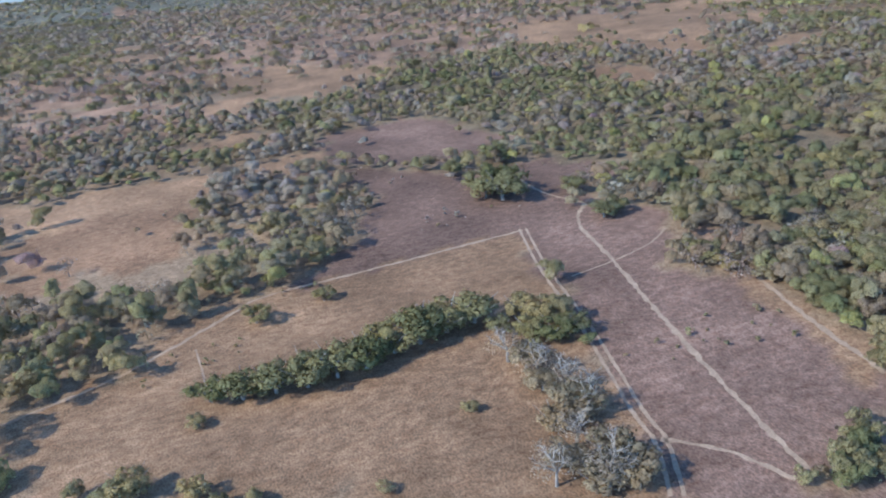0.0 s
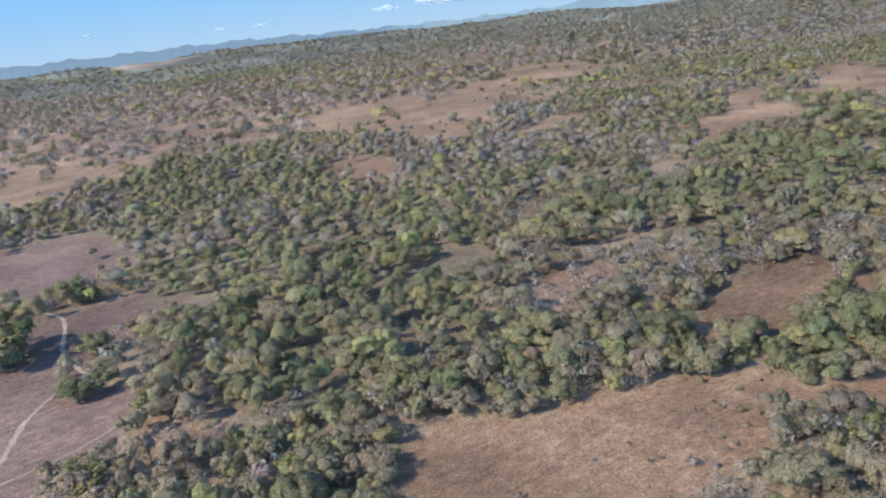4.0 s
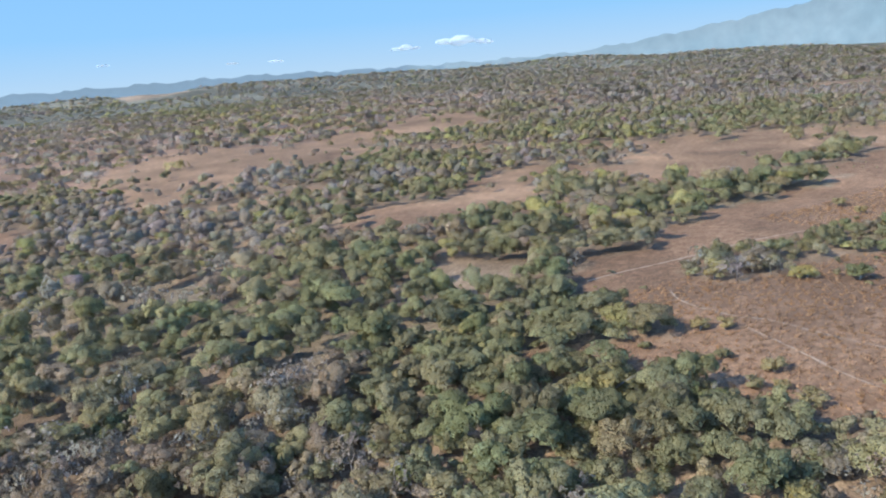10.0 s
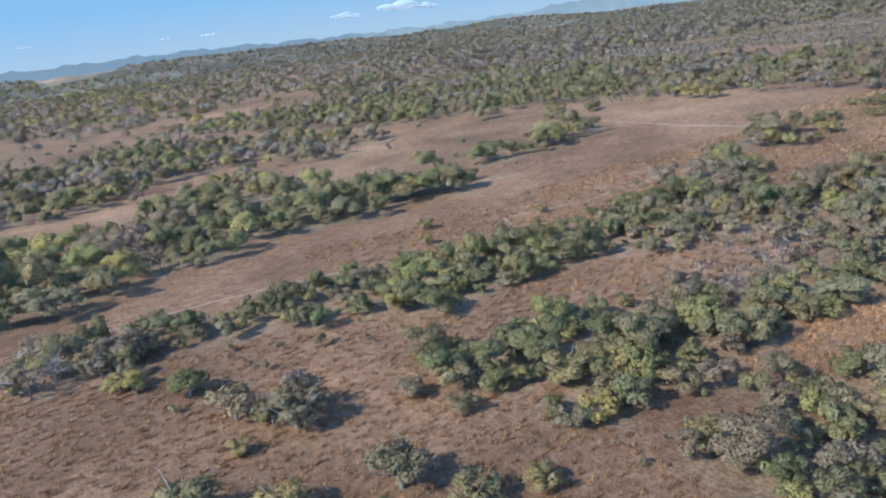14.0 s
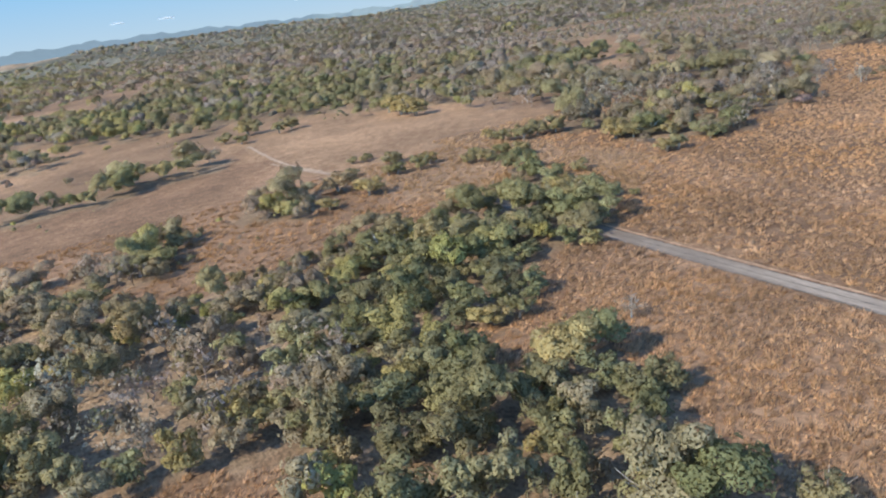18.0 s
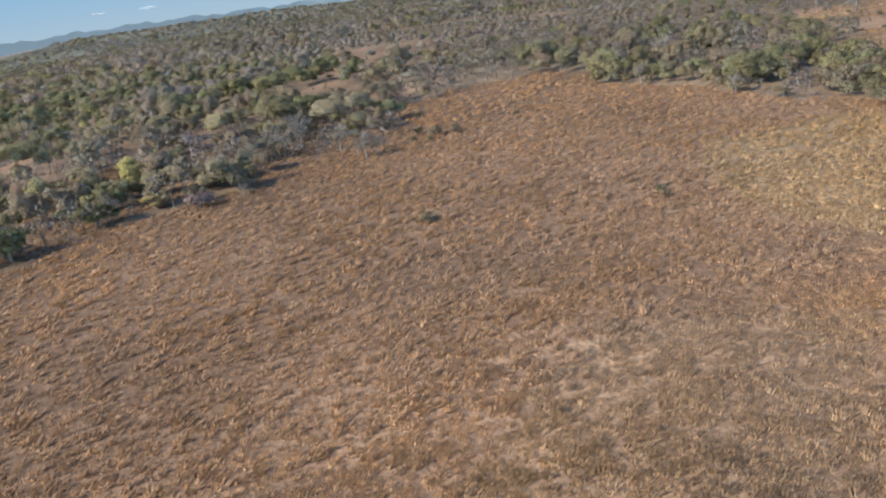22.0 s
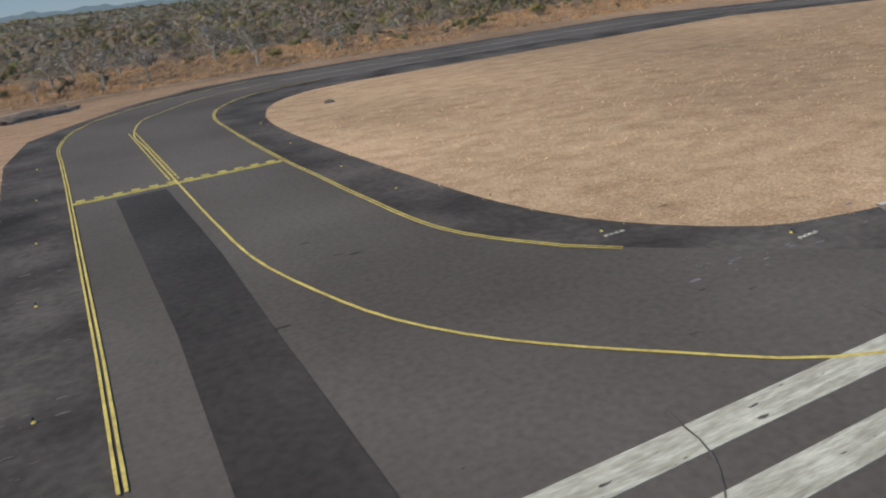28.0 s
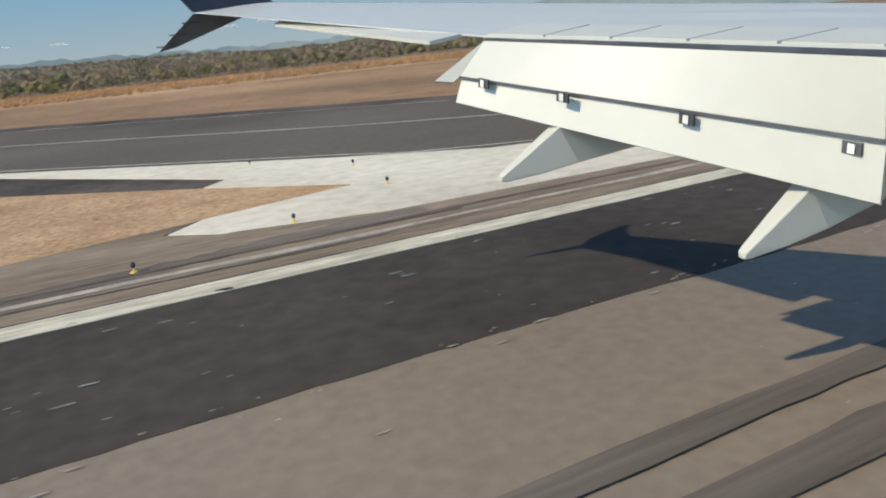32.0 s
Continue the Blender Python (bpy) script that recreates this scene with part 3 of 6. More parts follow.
def cover_kind(x, y):
    """Index of the last field that holds each place, -1 in the woods. Edges wander a little."""
    wander = np.interp(y, [0, 230, 700], [0.8, 3.0, 9.0])
    wx = x + wander * (rough_noise(x, y, 14, 3) - 0.5) * 4
    wy = y + wander * (rough_noise(x, y, 14, 4) - 0.5) * 4
    k = np.full(x.shape, -1)
    for i, (_, poly) in enumerate(FIELDS):
        lo, hi = poly.min(0) - 30, poly.max(0) + 30
        near = (x > lo[0]) & (x < hi[0]) & (y > lo[1]) & (y < hi[1])
        if near.any():
            sub = inside(wx[near], wy[near], poly)
            idx = np.flatnonzero(near)[sub]
            k[idx] = i
    return k


KINDS = [k for k, _ in FIELDS]
IS_OPEN = np.array([k not in ("wood", "lush") for k in KINDS] + [False])
COVER = np.array([{"wood": 1.0, "lush": 1.0, "scrub": 0.62, "thin": 0.66}.get(k, 0.0) for k in KINDS] + [1.0])
LUSH = np.array([{"lush": 0.17, "scrub": -0.14}.get(k, 0.0) for k in KINDS] + [0.0])
BASE_X = [-4000, -2600, -1800, -1550, -1350, -1150, -950, -850, -700, -550, -300, -200, 4000]
BASE_Z = [-36, -36, -35, -34, -26, -13, -13, -9, -4, -2, -0.5, 0, 0]


def land(x, y):
    """Height of the ground."""
    x, y = np.asarray(x, float), np.asarray(y, float)
    k = np.clip((y - 230) / 470, 0, 1)
    z = np.interp(x, BASE_X, BASE_Z) - 9 * k * k * (3 - 2 * k) * np.interp(x, [-1300, -950, -550, -250], [0.3, 1, 0.8, 0])
    far = np.clip((y - 1300) / 2500, 0, 1)
    z = z + far * (rough_noise(x, y, 700, 11) - 0.4) * 36
    low = np.clip((y - 330) / 300, 0, 1) * np.clip((x + 100) / 300, 0, 1)
    z = z - low * 3
    ridge = np.clip((y - 4300) / 1700, 0, 1) * (1 - np.clip((y - 6300) / 700, 0, 1))
    z = z + ridge * (38 + 52 * rough_noise(x, y, 900, 12) + 20 * rough_noise(x, y, 260, 13))
    return z


def fast_mesh(name, verts, faces, material, tint=None, attribute="tint", smooth=False, soft=None, alpha=1.0):
    """A mesh from arrays: verts n x 3, faces m x 3 or m x 4."""
    me = bpy.data.meshes.new(name)
    m, k = faces.shape
    me.vertices.add(len(verts))
    me.vertices.foreach_set("co", np.ascontiguousarray(verts, np.float32).ravel())
    me.loops.add(m * k)
    me.loops.foreach_set("vertex_index", np.ascontiguousarray(faces, np.int32).ravel())
    me.polygons.add(m)
    me.polygons.foreach_set("loop_start", np.arange(0, m * k, k, dtype=np.int32))
    me.polygons.foreach_set("use_smooth", np.full(m, smooth) if isinstance(smooth, bool) else np.asarray(smooth, bool))
    me.materials.append(material)
    if tint is not None:
        at = me.attributes.new(attribute, "FLOAT_COLOR", "POINT")
        rgba = np.ones((len(verts), 4), np.float32)
        rgba[:, :3], rgba[:, 3] = tint, alpha
        at.data.foreach_set("color", rgba.ravel())
    if soft is not None:
        sn = me.attributes.new("soft_normal", "FLOAT_VECTOR", "POINT")
        sn.data.foreach_set("vector", np.ascontiguousarray(soft, np.float32).ravel())
    me.update()
    me.validate()
    return me


def steps(*runs):
    """Grid lines from runs of (start, end, step)."""
    out = []
    for a, b, s in runs:
        out.extend(np.arange(a, b, s))
    return np.array(out + [runs[-1][1]], float)


gx = steps((-7000, -3000, 250), (-3000, -2300, 50), (-2300, 320, 8), (320, 900, 30), (900, 2000, 110), (2000, 8000, 300))
gy = steps((-5000, -800, 400), (-800, 0, 60), (0, 460, 6), (460, 760, 10), (760, 1500, 20), (1500, 3000, 60), (3000, 9000, 130))
GX, GY = np.meshgrid(gx, gy)
fx, fy = GX.ravel(), GY.ravel()
kind_at = cover_kind(fx, fy)
tones = np.array([TONE[k] for k in KINDS] + [TONE["wood"]])
cover = tones[kind_at]
patchy = rough_noise(fx, fy, 60, 21) * 0.6 + rough_noise(fx, fy, 17, 22) * 0.4
woody = kind_at < 0
far_open = woody & (fy > 560) & (fy < 2400) & (rough_noise(fx, fy * 1.8, 120, 23) + 0.35 * rough_noise(fx, fy, 35, 24) > 0.92)
cover[far_open] = TONE["tan"]
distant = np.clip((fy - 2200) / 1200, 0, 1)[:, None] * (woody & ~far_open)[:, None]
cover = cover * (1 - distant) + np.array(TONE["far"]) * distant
scar = (np.abs(fx + 650 + 60 * rough_noise(fx, fy, 300, 27)) < 220) & (fy > 5500) & (fy < 6500)
cover[scar] = np.array((0.25, 0.175, 0.115))
mottle = rough_noise(fx, fy, 420, 25) * 0.5 + rough_noise(fx, fy, 170, 26) * 0.5
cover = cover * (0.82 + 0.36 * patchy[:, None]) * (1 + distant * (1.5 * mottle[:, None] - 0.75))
nx, ny = len(gx), len(gy)
cell = (np.arange(ny - 1)[:, None] * nx + np.arange(nx - 1)[None, :]).ravel()
quads = np.stack([cell, cell + 1, cell + nx + 1, cell + nx], 1)
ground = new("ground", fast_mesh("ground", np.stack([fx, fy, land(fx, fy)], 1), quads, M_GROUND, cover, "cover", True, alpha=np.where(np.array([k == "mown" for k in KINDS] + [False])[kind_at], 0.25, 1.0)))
tagged(ground, "dry rolling savanna ground with reddish-brown grass and bare earth", "ground", kind="structure")


# ---- helpers for things ----
def part(name, bm, material, parent=None, label=""):
    me = bpy.data.meshes.new(name)
    bm.to_mesh(me)
    bm.free()
    me.materials.append(material)
    ob = new(name, me)
    ob.parent = parent
    if label:
        tagged(ob, label)
    return ob


def sheet(points, z):
    """A flat face through plan points, a hand's width thick."""
    bm = bmesh.new()
    top = [bm.verts.new((x, y, z)) for x, y in points]
    bm.faces.new(top)
    bmesh.ops.recalc_face_normals(bm, faces=bm.faces)
    if bm.faces[:][0].normal.z < 0:
        bmesh.ops.reverse_faces(bm, faces=bm.faces)
    ex = bmesh.ops.extrude_face_region(bm, geom=bm.faces[:])
    bmesh.ops.translate(bm, verts=[v for v in ex["geom"] if isinstance(v, bmesh.types.BMVert)], vec=(0, 0, 0.0))
    low = [v for v in bm.verts if v in top]
    for v in low:
        v.co.z = z - 0.3
    return bm


def smooth_line(points, step=3.0):
    """Catmull-Rom through plan points."""
    p = np.array(points, float)
    q = np.vstack([2 * p[0] - p[1], p, 2 * p[-1] - p[-2]])
    out = []
    for i in range(1, len(q) - 2):
        a, b, c, d = q[i - 1:i + 3]
        n = max(1, int(np.linalg.norm(c - b) / step))
        for u in np.arange(n) / n:
            out.append(0.5 * (2 * b + (c - a) * u + (2 * a - 5 * b + 4 * c - d) * u * u + (3 * b - a - 3 * c + d) * u ** 3))
    return np.array(out + [p[-1]])


def ribbon(name, points, width, material, lift=0.06, ragged=0.0, shift=0.0, step=3.0, seed=1):
    """A strip that follows the ground along a line."""
    c = smooth_line(points, step)
    t = np.gradient(c, axis=0)
    t /= np.linalg.norm(t, axis=1)[:, None] + 1e-9
    nrm = np.stack([-t[:, 1], t[:, 0]], 1)
    rs = np.random.RandomState(seed)
    wl_ = width / 2 * (1 + ragged * (rs.rand(len(c)) - 0.5) * 2)
    wr_ = width / 2 * (1 + ragged * (rs.rand(len(c)) - 0.5) * 2)
    a, b = c + nrm * (shift + wl_)[:, None], c + nrm * (shift - wr_)[:, None]
    v = np.vstack([a, b])
    verts = np.column_stack([v, land(v[:, 0], v[:, 1]) + lift])
    n = len(c)
    i = np.arange(n - 1)
    return new(name, fast_mesh(name, verts, np.stack([i, i + n, i + n + 1, i + 1], 1), material))


# ---- tracks ----
def track(points, width, label):
    ob = ribbon("track", points, width, M_TRACK, 0.10, 0.6, seed=len(points) + int(width * 10))
    return tagged(ob, label, "track", kind="structure")


track([(-2119.6, 326.2), (-2071.4, 341.6), (-2017.9, 374.9), (-1993.9, 388.6), (-1938.8, 387.6), (-1832.2, 387.4)], 2.2, "narrow sandy footpath along the field edge")
tagged(ribbon("track", [(-1830.5, 390), (-1853.6, 332.3), (-1879.7, 253.1), (-1902.3, 192.9), (-1907.1, 175.2), (-1922.3, 150)], 1.6, M_TRACK, 0.1, 0.4, -2.08), "sandy wheel rut of a farm track", "track", kind="structure")
tagged(ribbon("track", [(-1830.5, 390), (-1853.6, 332.3), (-1879.7, 253.1), (-1902.3, 192.9), (-1907.1, 175.2), (-1922.3, 150)], 1.6, M_TRACK, 0.1, 0.4, 2.08), "sandy wheel rut of a farm track", "track", kind="structure")
track([(-1772.2, 405.6), (-1798.1, 375.9), (-1817.8, 319.3), (-1845.8, 242.1), (-1864.8, 186.2), (-1879.7, 135.9)], 2.5, "pale sandy farm track through dark grass")
track([(-1906.7, 175.7), (-1892.8, 158.3), (-1886.2, 136.7)], 2.0, "sandy track linking two farm tracks")
track([(-1772.2, 405.6), (-1779, 446.8), (-1773, 512.7), (-1788, 551.4)], 2.2, "sandy track winding towards the woods")
track([(-1120, 85), (-1125, 104), (-1129, 119.5), (-1139.6, 168.5), (-1142.9, 196.1), (-1149.3, 209.8), (-1150.7, 234.5), (-1143.8, 250.2)], 0.9, "winding pale footpath through dry grass")
track([(-1160, 288), (-1088, 287.5), (-1043, 289), (-1001, 284), (-926, 278), (-911, 296)], 1.3, "pale track through dry grass")
track([(-911, 296), (-875, 284), (-848, 285), (-816, 283), (-790, 286)], 1.6, "pale track through dry grass")
track([(-1154.6, 199.4), (-1159.3, 171.5), (-1164, 150), (-1165, 130)], 0.8, "faint footpath between the bushes")
track([(-1850, 310), (-1818, 314), (-1787, 322), (-1765, 335)], 1.2, "faint track across dark grass")
track([(-1747, 300), (-1765, 281), (-1790, 222), (-1809, 162)], 2.4, "worn reddish track along the wood's edge")
track([(-2038, 347), (-2039, 315)], 0.8, "faint footpath across the dry field")
track([(-695, 499), (-705, 396), (-701, 326), (-697, 290)], 2.2, "grey dirt track through the far field")
track([(-709, 405), (-705, 345), (-699, 320)], 1.6, "pale dirt track through the far field")
tagged(ribbon("gravel_road", [(-688.5, 238), (-688, 222), (-687, 200), (-687.6, 165), (-688, 114), (-688, 60), (-688, 20)], 5.2, M_GRAVEL, 0.12, 0.08), "straight grey gravel road through dry grass", "road", kind="structure")
tagged(ribbon("track", [(-683.5, 190), (-684, 150), (-684.2, 100), (-684.4, 60), (-684, 20)], 0.8, M_RED_SOIL, 0.1, 0.6), "pale verge along the gravel road", "track", kind="structure")
track([(-150, 203), (-140, 212), (-128, 217), (-112, 219), (-95, 218), (-60, 224), (-20, 228)], 2.6, "pale dirt road past the taxiway corner")
tagged(ribbon("verge", [(-685, 215), (-685.2, 165), (-685.5, 114), (-685.5, 60), (-685.5, 20)], 0.5, M_EARTH, 0.14, 0.6, step=1.5, seed=3), "dark weedy strip along the gravel road", "verge", kind="structure")
tagged(ribbon("verge", [(-690.3, 215), (-690.6, 165), (-690.9, 114), (-690.9, 60), (-690.9, 20)], 0.6, M_EARTH, 0.14, 0.6, step=1.5, seed=4), "dark weedy strip along the gravel road", "verge", kind="structure")
tagged(ribbon("verge", [(-687.4, 215), (-687.8, 165), (-688.1, 114), (-688.1, 60), (-688.1, 20)], 0.35, M_EARTH, 0.14, 0.6, step=1.5, seed=5), "dark weedy strip along the gravel road", "verge", kind="structure")

for pts, span, k in (([(-168.8, 125.4), (-180, 74.2), (-186.2, 50.8), (-189.6, 37.6), (-191, 26)], 0.55, 21), ([(-172, 126), (-182.5, 76), (-188.3, 52), (-191.6, 38), (-193, 27)], 0.5, 22)):
    tagged(ribbon("wheel_rut", pts, span, M_RED_SOIL, 0.05, 0.9, step=0.5, seed=k), "faint reddish wheel rut in the mown grass", "track", kind="structure")

# ---- airfield ----
def slab(name, material, z, label, category, *points):
    ob = part(name, sheet(points, z), material)
    return tagged(ob, label, category, kind="structure")


def torn(x0, x1, y, seed, step=0.6, depth=0.35):
    """A broken asphalt edge along the runway."""
    xs = np.arange(x0, x1, step)
    rs = np.random.RandomState(seed)
    ys = y + depth * (rough_noise(xs, xs * 0, 5, seed) - 0.5) + 0.45 * depth * (rs.rand(len(xs)) - 0.5)
    return [(float(p), float(q)) for p, q in zip(xs, ys)]


ARC = [(-135.6, 136), (-132.2, 154.5), (-124, 170.5), (-110, 185), (-90, 195)]
slab("shoulder", M_SHOULDER, 0.03, "dark stained asphalt shoulder of the taxiway", "shoulder",
     (-143, 20), (-142.6, 100), (-143, 126), (-140, 150), (-133.5, 162), (-121, 182), (-104, 198), (-84, 204), (38, 204), (92, 158),
     (141, 118), (182, 76), (245, 24), (245, 20))
field_hole = part("infield", sheet([*[tuple(p) for p in smooth_line([(-72, 30.6), (-90, 33.5), (-97, 37.5), (-103, 49), (-105.2, 70), (-105.8, 112), (-102.5, 134), (-95, 148), (-82, 155.5), (-60, 156)], 2.5)], (30, 156),
                                    (79, 120), (112, 82), (138.8, 48.4), (147.8, 39.5), (153, 33.4), (146, 31.6), (139.2, 30.1), *torn(-24, 138, 29.4, 71, 0.7, 0.5)[::-1], (-26, 29.9), (-70.5, 30)], 0.06), M_GROUND)
at = field_hole.data.attributes.new("cover", "FLOAT_COLOR", "POINT")
for d in at.data:
    d.color = (*TONE["straw"], 0.2)
tagged(field_hole, "mown straw-coloured grass infield between runway and taxiway", "grass field", kind="structure")
slab("taxiway", M_TAXI, 0.05, "grey asphalt taxiway with curved corners", "taxiway",
     (-136, 20), (-135.8, 65), (-135.6, 118), *ARC, (35, 196), (88, 150), (137, 112), (178, 70), (238, 22.5), (196, 22.5), (162.5, 37.4), (156, 43), (139, 61),
     (80.5, 124), (38, 168), (-70, 172), (-88, 171), (-98, 164.5), (-106.4, 152), (-110.7, 138), (-112, 114), (-112.2, 90), (-111.9, 64),
     (-110.8, 51), (-106, 41), (-98, 32), (-88, 22))
slab("runway", M_RUNWAY, 0.07, "brown-grey worn asphalt runway", "runway", (-136, -22.5), (900, -22.5), (900, 22.4), (-84, 22.4), (-136, 22.4))
slab("threshold_asphalt", M_TAXI, 0.076, "grey asphalt at the runway threshold", "runway", (-135.9, -22.4), (-79.9, -22.4), (-79.9, 22.7), (-84.7, 24.5), (-89.9, 26.9), (-96, 23.2), (-135.9, 23.2))
slab("runway_edge_lane", M_TAR, 0.085, "near-black resurfaced strip along the runway edge", "runway", (-79.8, 13.95), *torn(-60, 260, 13.9, 61, 0.6, 0.16), (900, 13.7), (900, 21.2), (-79.8, 21.2))
slab("runway_edge_lane", M_TAR, 0.085, "near-black resurfaced strip along the runway edge", "runway", (-79.8, -21.2), (900, -21.2), (900, -14), (-79.8, -14))
slab("tar_patch", M_TAR, 0.075, "dark resurfacing strip across the taxiway mouth", "patch",
     (-131.2, 87.5), (-126, 87.7), (-126, 60), (-126.5, 43.4), (-127, 22.6), (-132.4, 22.6), (-131.5, 46))
slab("shoulder_slab", M_CONCRETE, 0.062, "weathered brown concrete shoulder beside the runway", "shoulder",
     (-90.2, 27.2), (-80.5, 23), (-26, 22.5), (-26, 29.7), (-71, 29.7), (-87.1, 33.3))
slab("shoulder_slab", M_CONCRETE, 0.062, "weathered brown concrete shoulder beside the runway", "shoulder",
     (116, 22.6), (240, 22.6), (205, 24.6), (146, 28.4), (144.4, 30.0), (145.9, 31.5), (139, 30), (122, 30.2), (113, 28))
slab("pale_apron", M_PALE, 0.066, "pale bleached limestone wedge between taxiway and runway", "apron",
     (129, 68.6), (138.9, 57.5), (149.3, 41.4), (147.8, 39.7), (153.3, 33.5), (146.2, 31.7), (144.6, 30.0), (146.2, 28.5), (152, 26.8), (205, 24.7), (196, 25.4), (162.5, 37), (156, 42.6), (139, 60.4), (130, 70.5))

# runway paint
white_edge = part("edge_stripe", sheet([(-79.6, 21.2), (900, 21.2), (900, 22.35), (-79.2, 22.35)], 0.10), M_WHITE)
tagged(white_edge, "worn white runway edge stripe", "road marking", kind="structure")
white_edge2 = part("edge_stripe", sheet([(-79.6, -22.3), (900, -22.3), (900, -21.3), (-79.6, -21.3)], 0.10), M_WHITE)
tagged(white_edge2, "worn white runway edge stripe", "road marking", kind="structure")


def paint_bar(x0, x1, y0, y1, label, group):
    bm = sheet([(x0, y0), (x1, y0), (x1, y1), (x0, y1)], 0.105)
    return tagged(part("runway_bar", bm, M_WHITE), label, "road marking", group)


for i in range(6):
    for s in (1, -1):
        y = s * (20.5 - 3.78 * i)
        paint_bar(-127.4, -97.2, y - 0.9, y + 0.9, "weathered white threshold bar painted on the runway", "runway threshold bars")
for i in range(3):
    for s in (1, -1):
        y = s * (16.25 - 3.4 * i)
        paint_bar(28.8, 51.3, y - 0.95, y + 0.95, "long white touchdown bar painted on the runway", "touchdown zone bars")

for i, (y, w) in enumerate(((8.75, 0.62), (7.3, 0.8), (3.4, 0.9), (-4.5, 1.0))):
    r = ribbon("rubber_streak", [(96, y + 0.25), (150, y), (330, y - 0.3)], w, M_RUBBER, 0.12, 0.16, step=1.2, seed=i)
    tagged(r, "dark tyre rubber streak on the runway", "tyre mark", kind="structure")

# stains, dust and pale kerb along the runway's edge
streak = random.Random(31)
for k in range(22):
    west = k % 5 > 0
    x0 = streak.uniform(-84, -62) if west else streak.uniform(120, 150)
    x1 = streak.uniform(-45, -27) if west else streak.uniform(150, 190)
    y0 = streak.uniform(23.2, 29.2) if west else streak.uniform(22.9, 25.2)
    dirt = streak.random() < 0.8
    ob = ribbon("stain", [(x0, y0 + 0.2), ((x0 + x1) / 2, y0), (x1, y0 - 0.15)], streak.uniform(0.12, 0.45), M_EARTH if dirt else M_DUST, 0.070 + 0.0011 * k, 0.5, step=2.5, seed=k)
    tagged(ob, "dark soil streak washed along the shoulder" if dirt else "pale dust streak along the shoulder", "stain", kind="structure")
tagged(ribbon("stain", [(118, 25.2), (140, 25.1), (147, 25.7), (153, 26.3)], 1.1, M_EARTH, 0.069, 0.35, step=0.7, seed=51), "dark soil streak washed along the shoulder", "stain", kind="structure")
for pts in ([(-87, 33.1), (-71, 29.75), (-26, 29.75)], [(122, 30.2), (139, 30.1)]):
    tagged(ribbon("kerb", pts, 0.42, M_PALE, 0.10, 0.15, step=1.0), "low pale concrete kerb between grass and shoulder", "kerb", kind="structure")


def scuffs(name, n, x0, x1, y0, y1, small, large, material, z, label, seed):
    """Flat irregular flecks on the asphalt, drawn out along the runway."""
    r = np.random.RandomState(seed)
    verts, faces = [], []
    for k in range(n):
        cx, cy = r.uniform(x0, x1), r.uniform(y0, y1)
        s = small + (large - small) * r.rand() ** 3
        o = len(verts)
        for q in range(6):
            t = q * 1.05 + r.rand() * 0.6
            lift = z + 0.0015 * (k % 15)
            verts.append((cx + s * (1.2 + r.rand()) * math.cos(t), cy + s * (0.2 + 0.35 * r.rand()) * math.sin(t), lift))
        faces += [(o, o + q, o + q + 1) for q in range(1, 5)]
    ob = new(name, fast_mesh(name, np.array(verts), np.array(faces), material))
    tagged(ob, label, "scuff marks", kind="stuff")


scuffs("scuff_marks", 420, 60, 230, 13.8, 20.8, 0.02, 0.17, M_SCUFF, 0.094, "pale scuffs and stone dust on the dark asphalt", 1)
scuffs("scuff_marks", 260, 60, 230, 13.4, 14.2, 0.03, 0.12, M_DUST, 0.095, "pale crumbs along the broken asphalt edge", 2)
scuffs("scuff_marks", 240, 90, 230, 2, 13.6, 0.03, 0.16, M_DUST, 0.080, "pale flecks on the brown asphalt", 3)
scuffs("scuff_marks", 40, -134, -95, 24, 60, 0.05, 0.35, M_TAR, 0.060, "dark tar spots on the taxiway mouth", 4)
scuffs("scuff_marks", 110, -143, -137, 25, 130, 0.05, 0.4, M_EARTH, 0.045, "pale dust patches on the dark taxiway shoulder", 5)
scuffs("scuff_marks", 120, -105, -60, 30.5, 35, 0.05, 0.3, M_SCUFF, 0.045, "pale dust patches on the dark taxiway shoulder", 6)
scuffs("scuff_marks", 420, -24, 138, 28.7, 29.5, 0.03, 0.10, M_DUST, 0.068, "pale crumbs along the broken asphalt edge", 11)
scuffs("scuff_marks", 140, 60, 118, 23, 29, 0.03, 0.14, M_SCUFF, 0.040, "crumbled stone along the shoulder edge", 7)


def line(points, width, gap=0.0, label="yellow taxiway line", material=M_YELLOW):
    for s in ((gap, -gap) if gap else (0.0,)):
        ob = ribbon("taxi_line", points, width, material, 0.115, 0.12, s, 2.0, 7)
        tagged(ob, label, "road marking", kind="structure")


line([(-136, 31), (-135.8, 46), (-135.7, 65), (-135.5, 100), (-135.5, 118), (-135.3, 136), (-132, 154.6), (-124, 170.3), (-110, 184.6), (-90, 194.4)], 0.16, 0.16,
     "double yellow taxiway edge line")
line([(-104.3, 38.7), (-106.7, 41.8), (-110.9, 51.5), (-111.8, 65.8), (-112, 78.2), (-112.2, 92), (-111.8, 114.6), (-110.6, 137.7), (-106.4, 151.8), (-97, 164), (-80, 171)], 0.16, 0.16,
     "double yellow taxiway edge line")
line([(-99, 18), (-106.9, 21.4), (-111.7, 26), (-117.1, 32.4), (-120.6, 38.8), (-122.7, 46.3), (-124.3, 56.1), (-124.6, 70), (-124.5, 90.5), (-124.3, 117.5), (-124.2, 134.6), (-121, 151.5), (-116, 160), (-106, 173), (-88, 183)], 0.24,
     0.0, "yellow taxiway centre line")
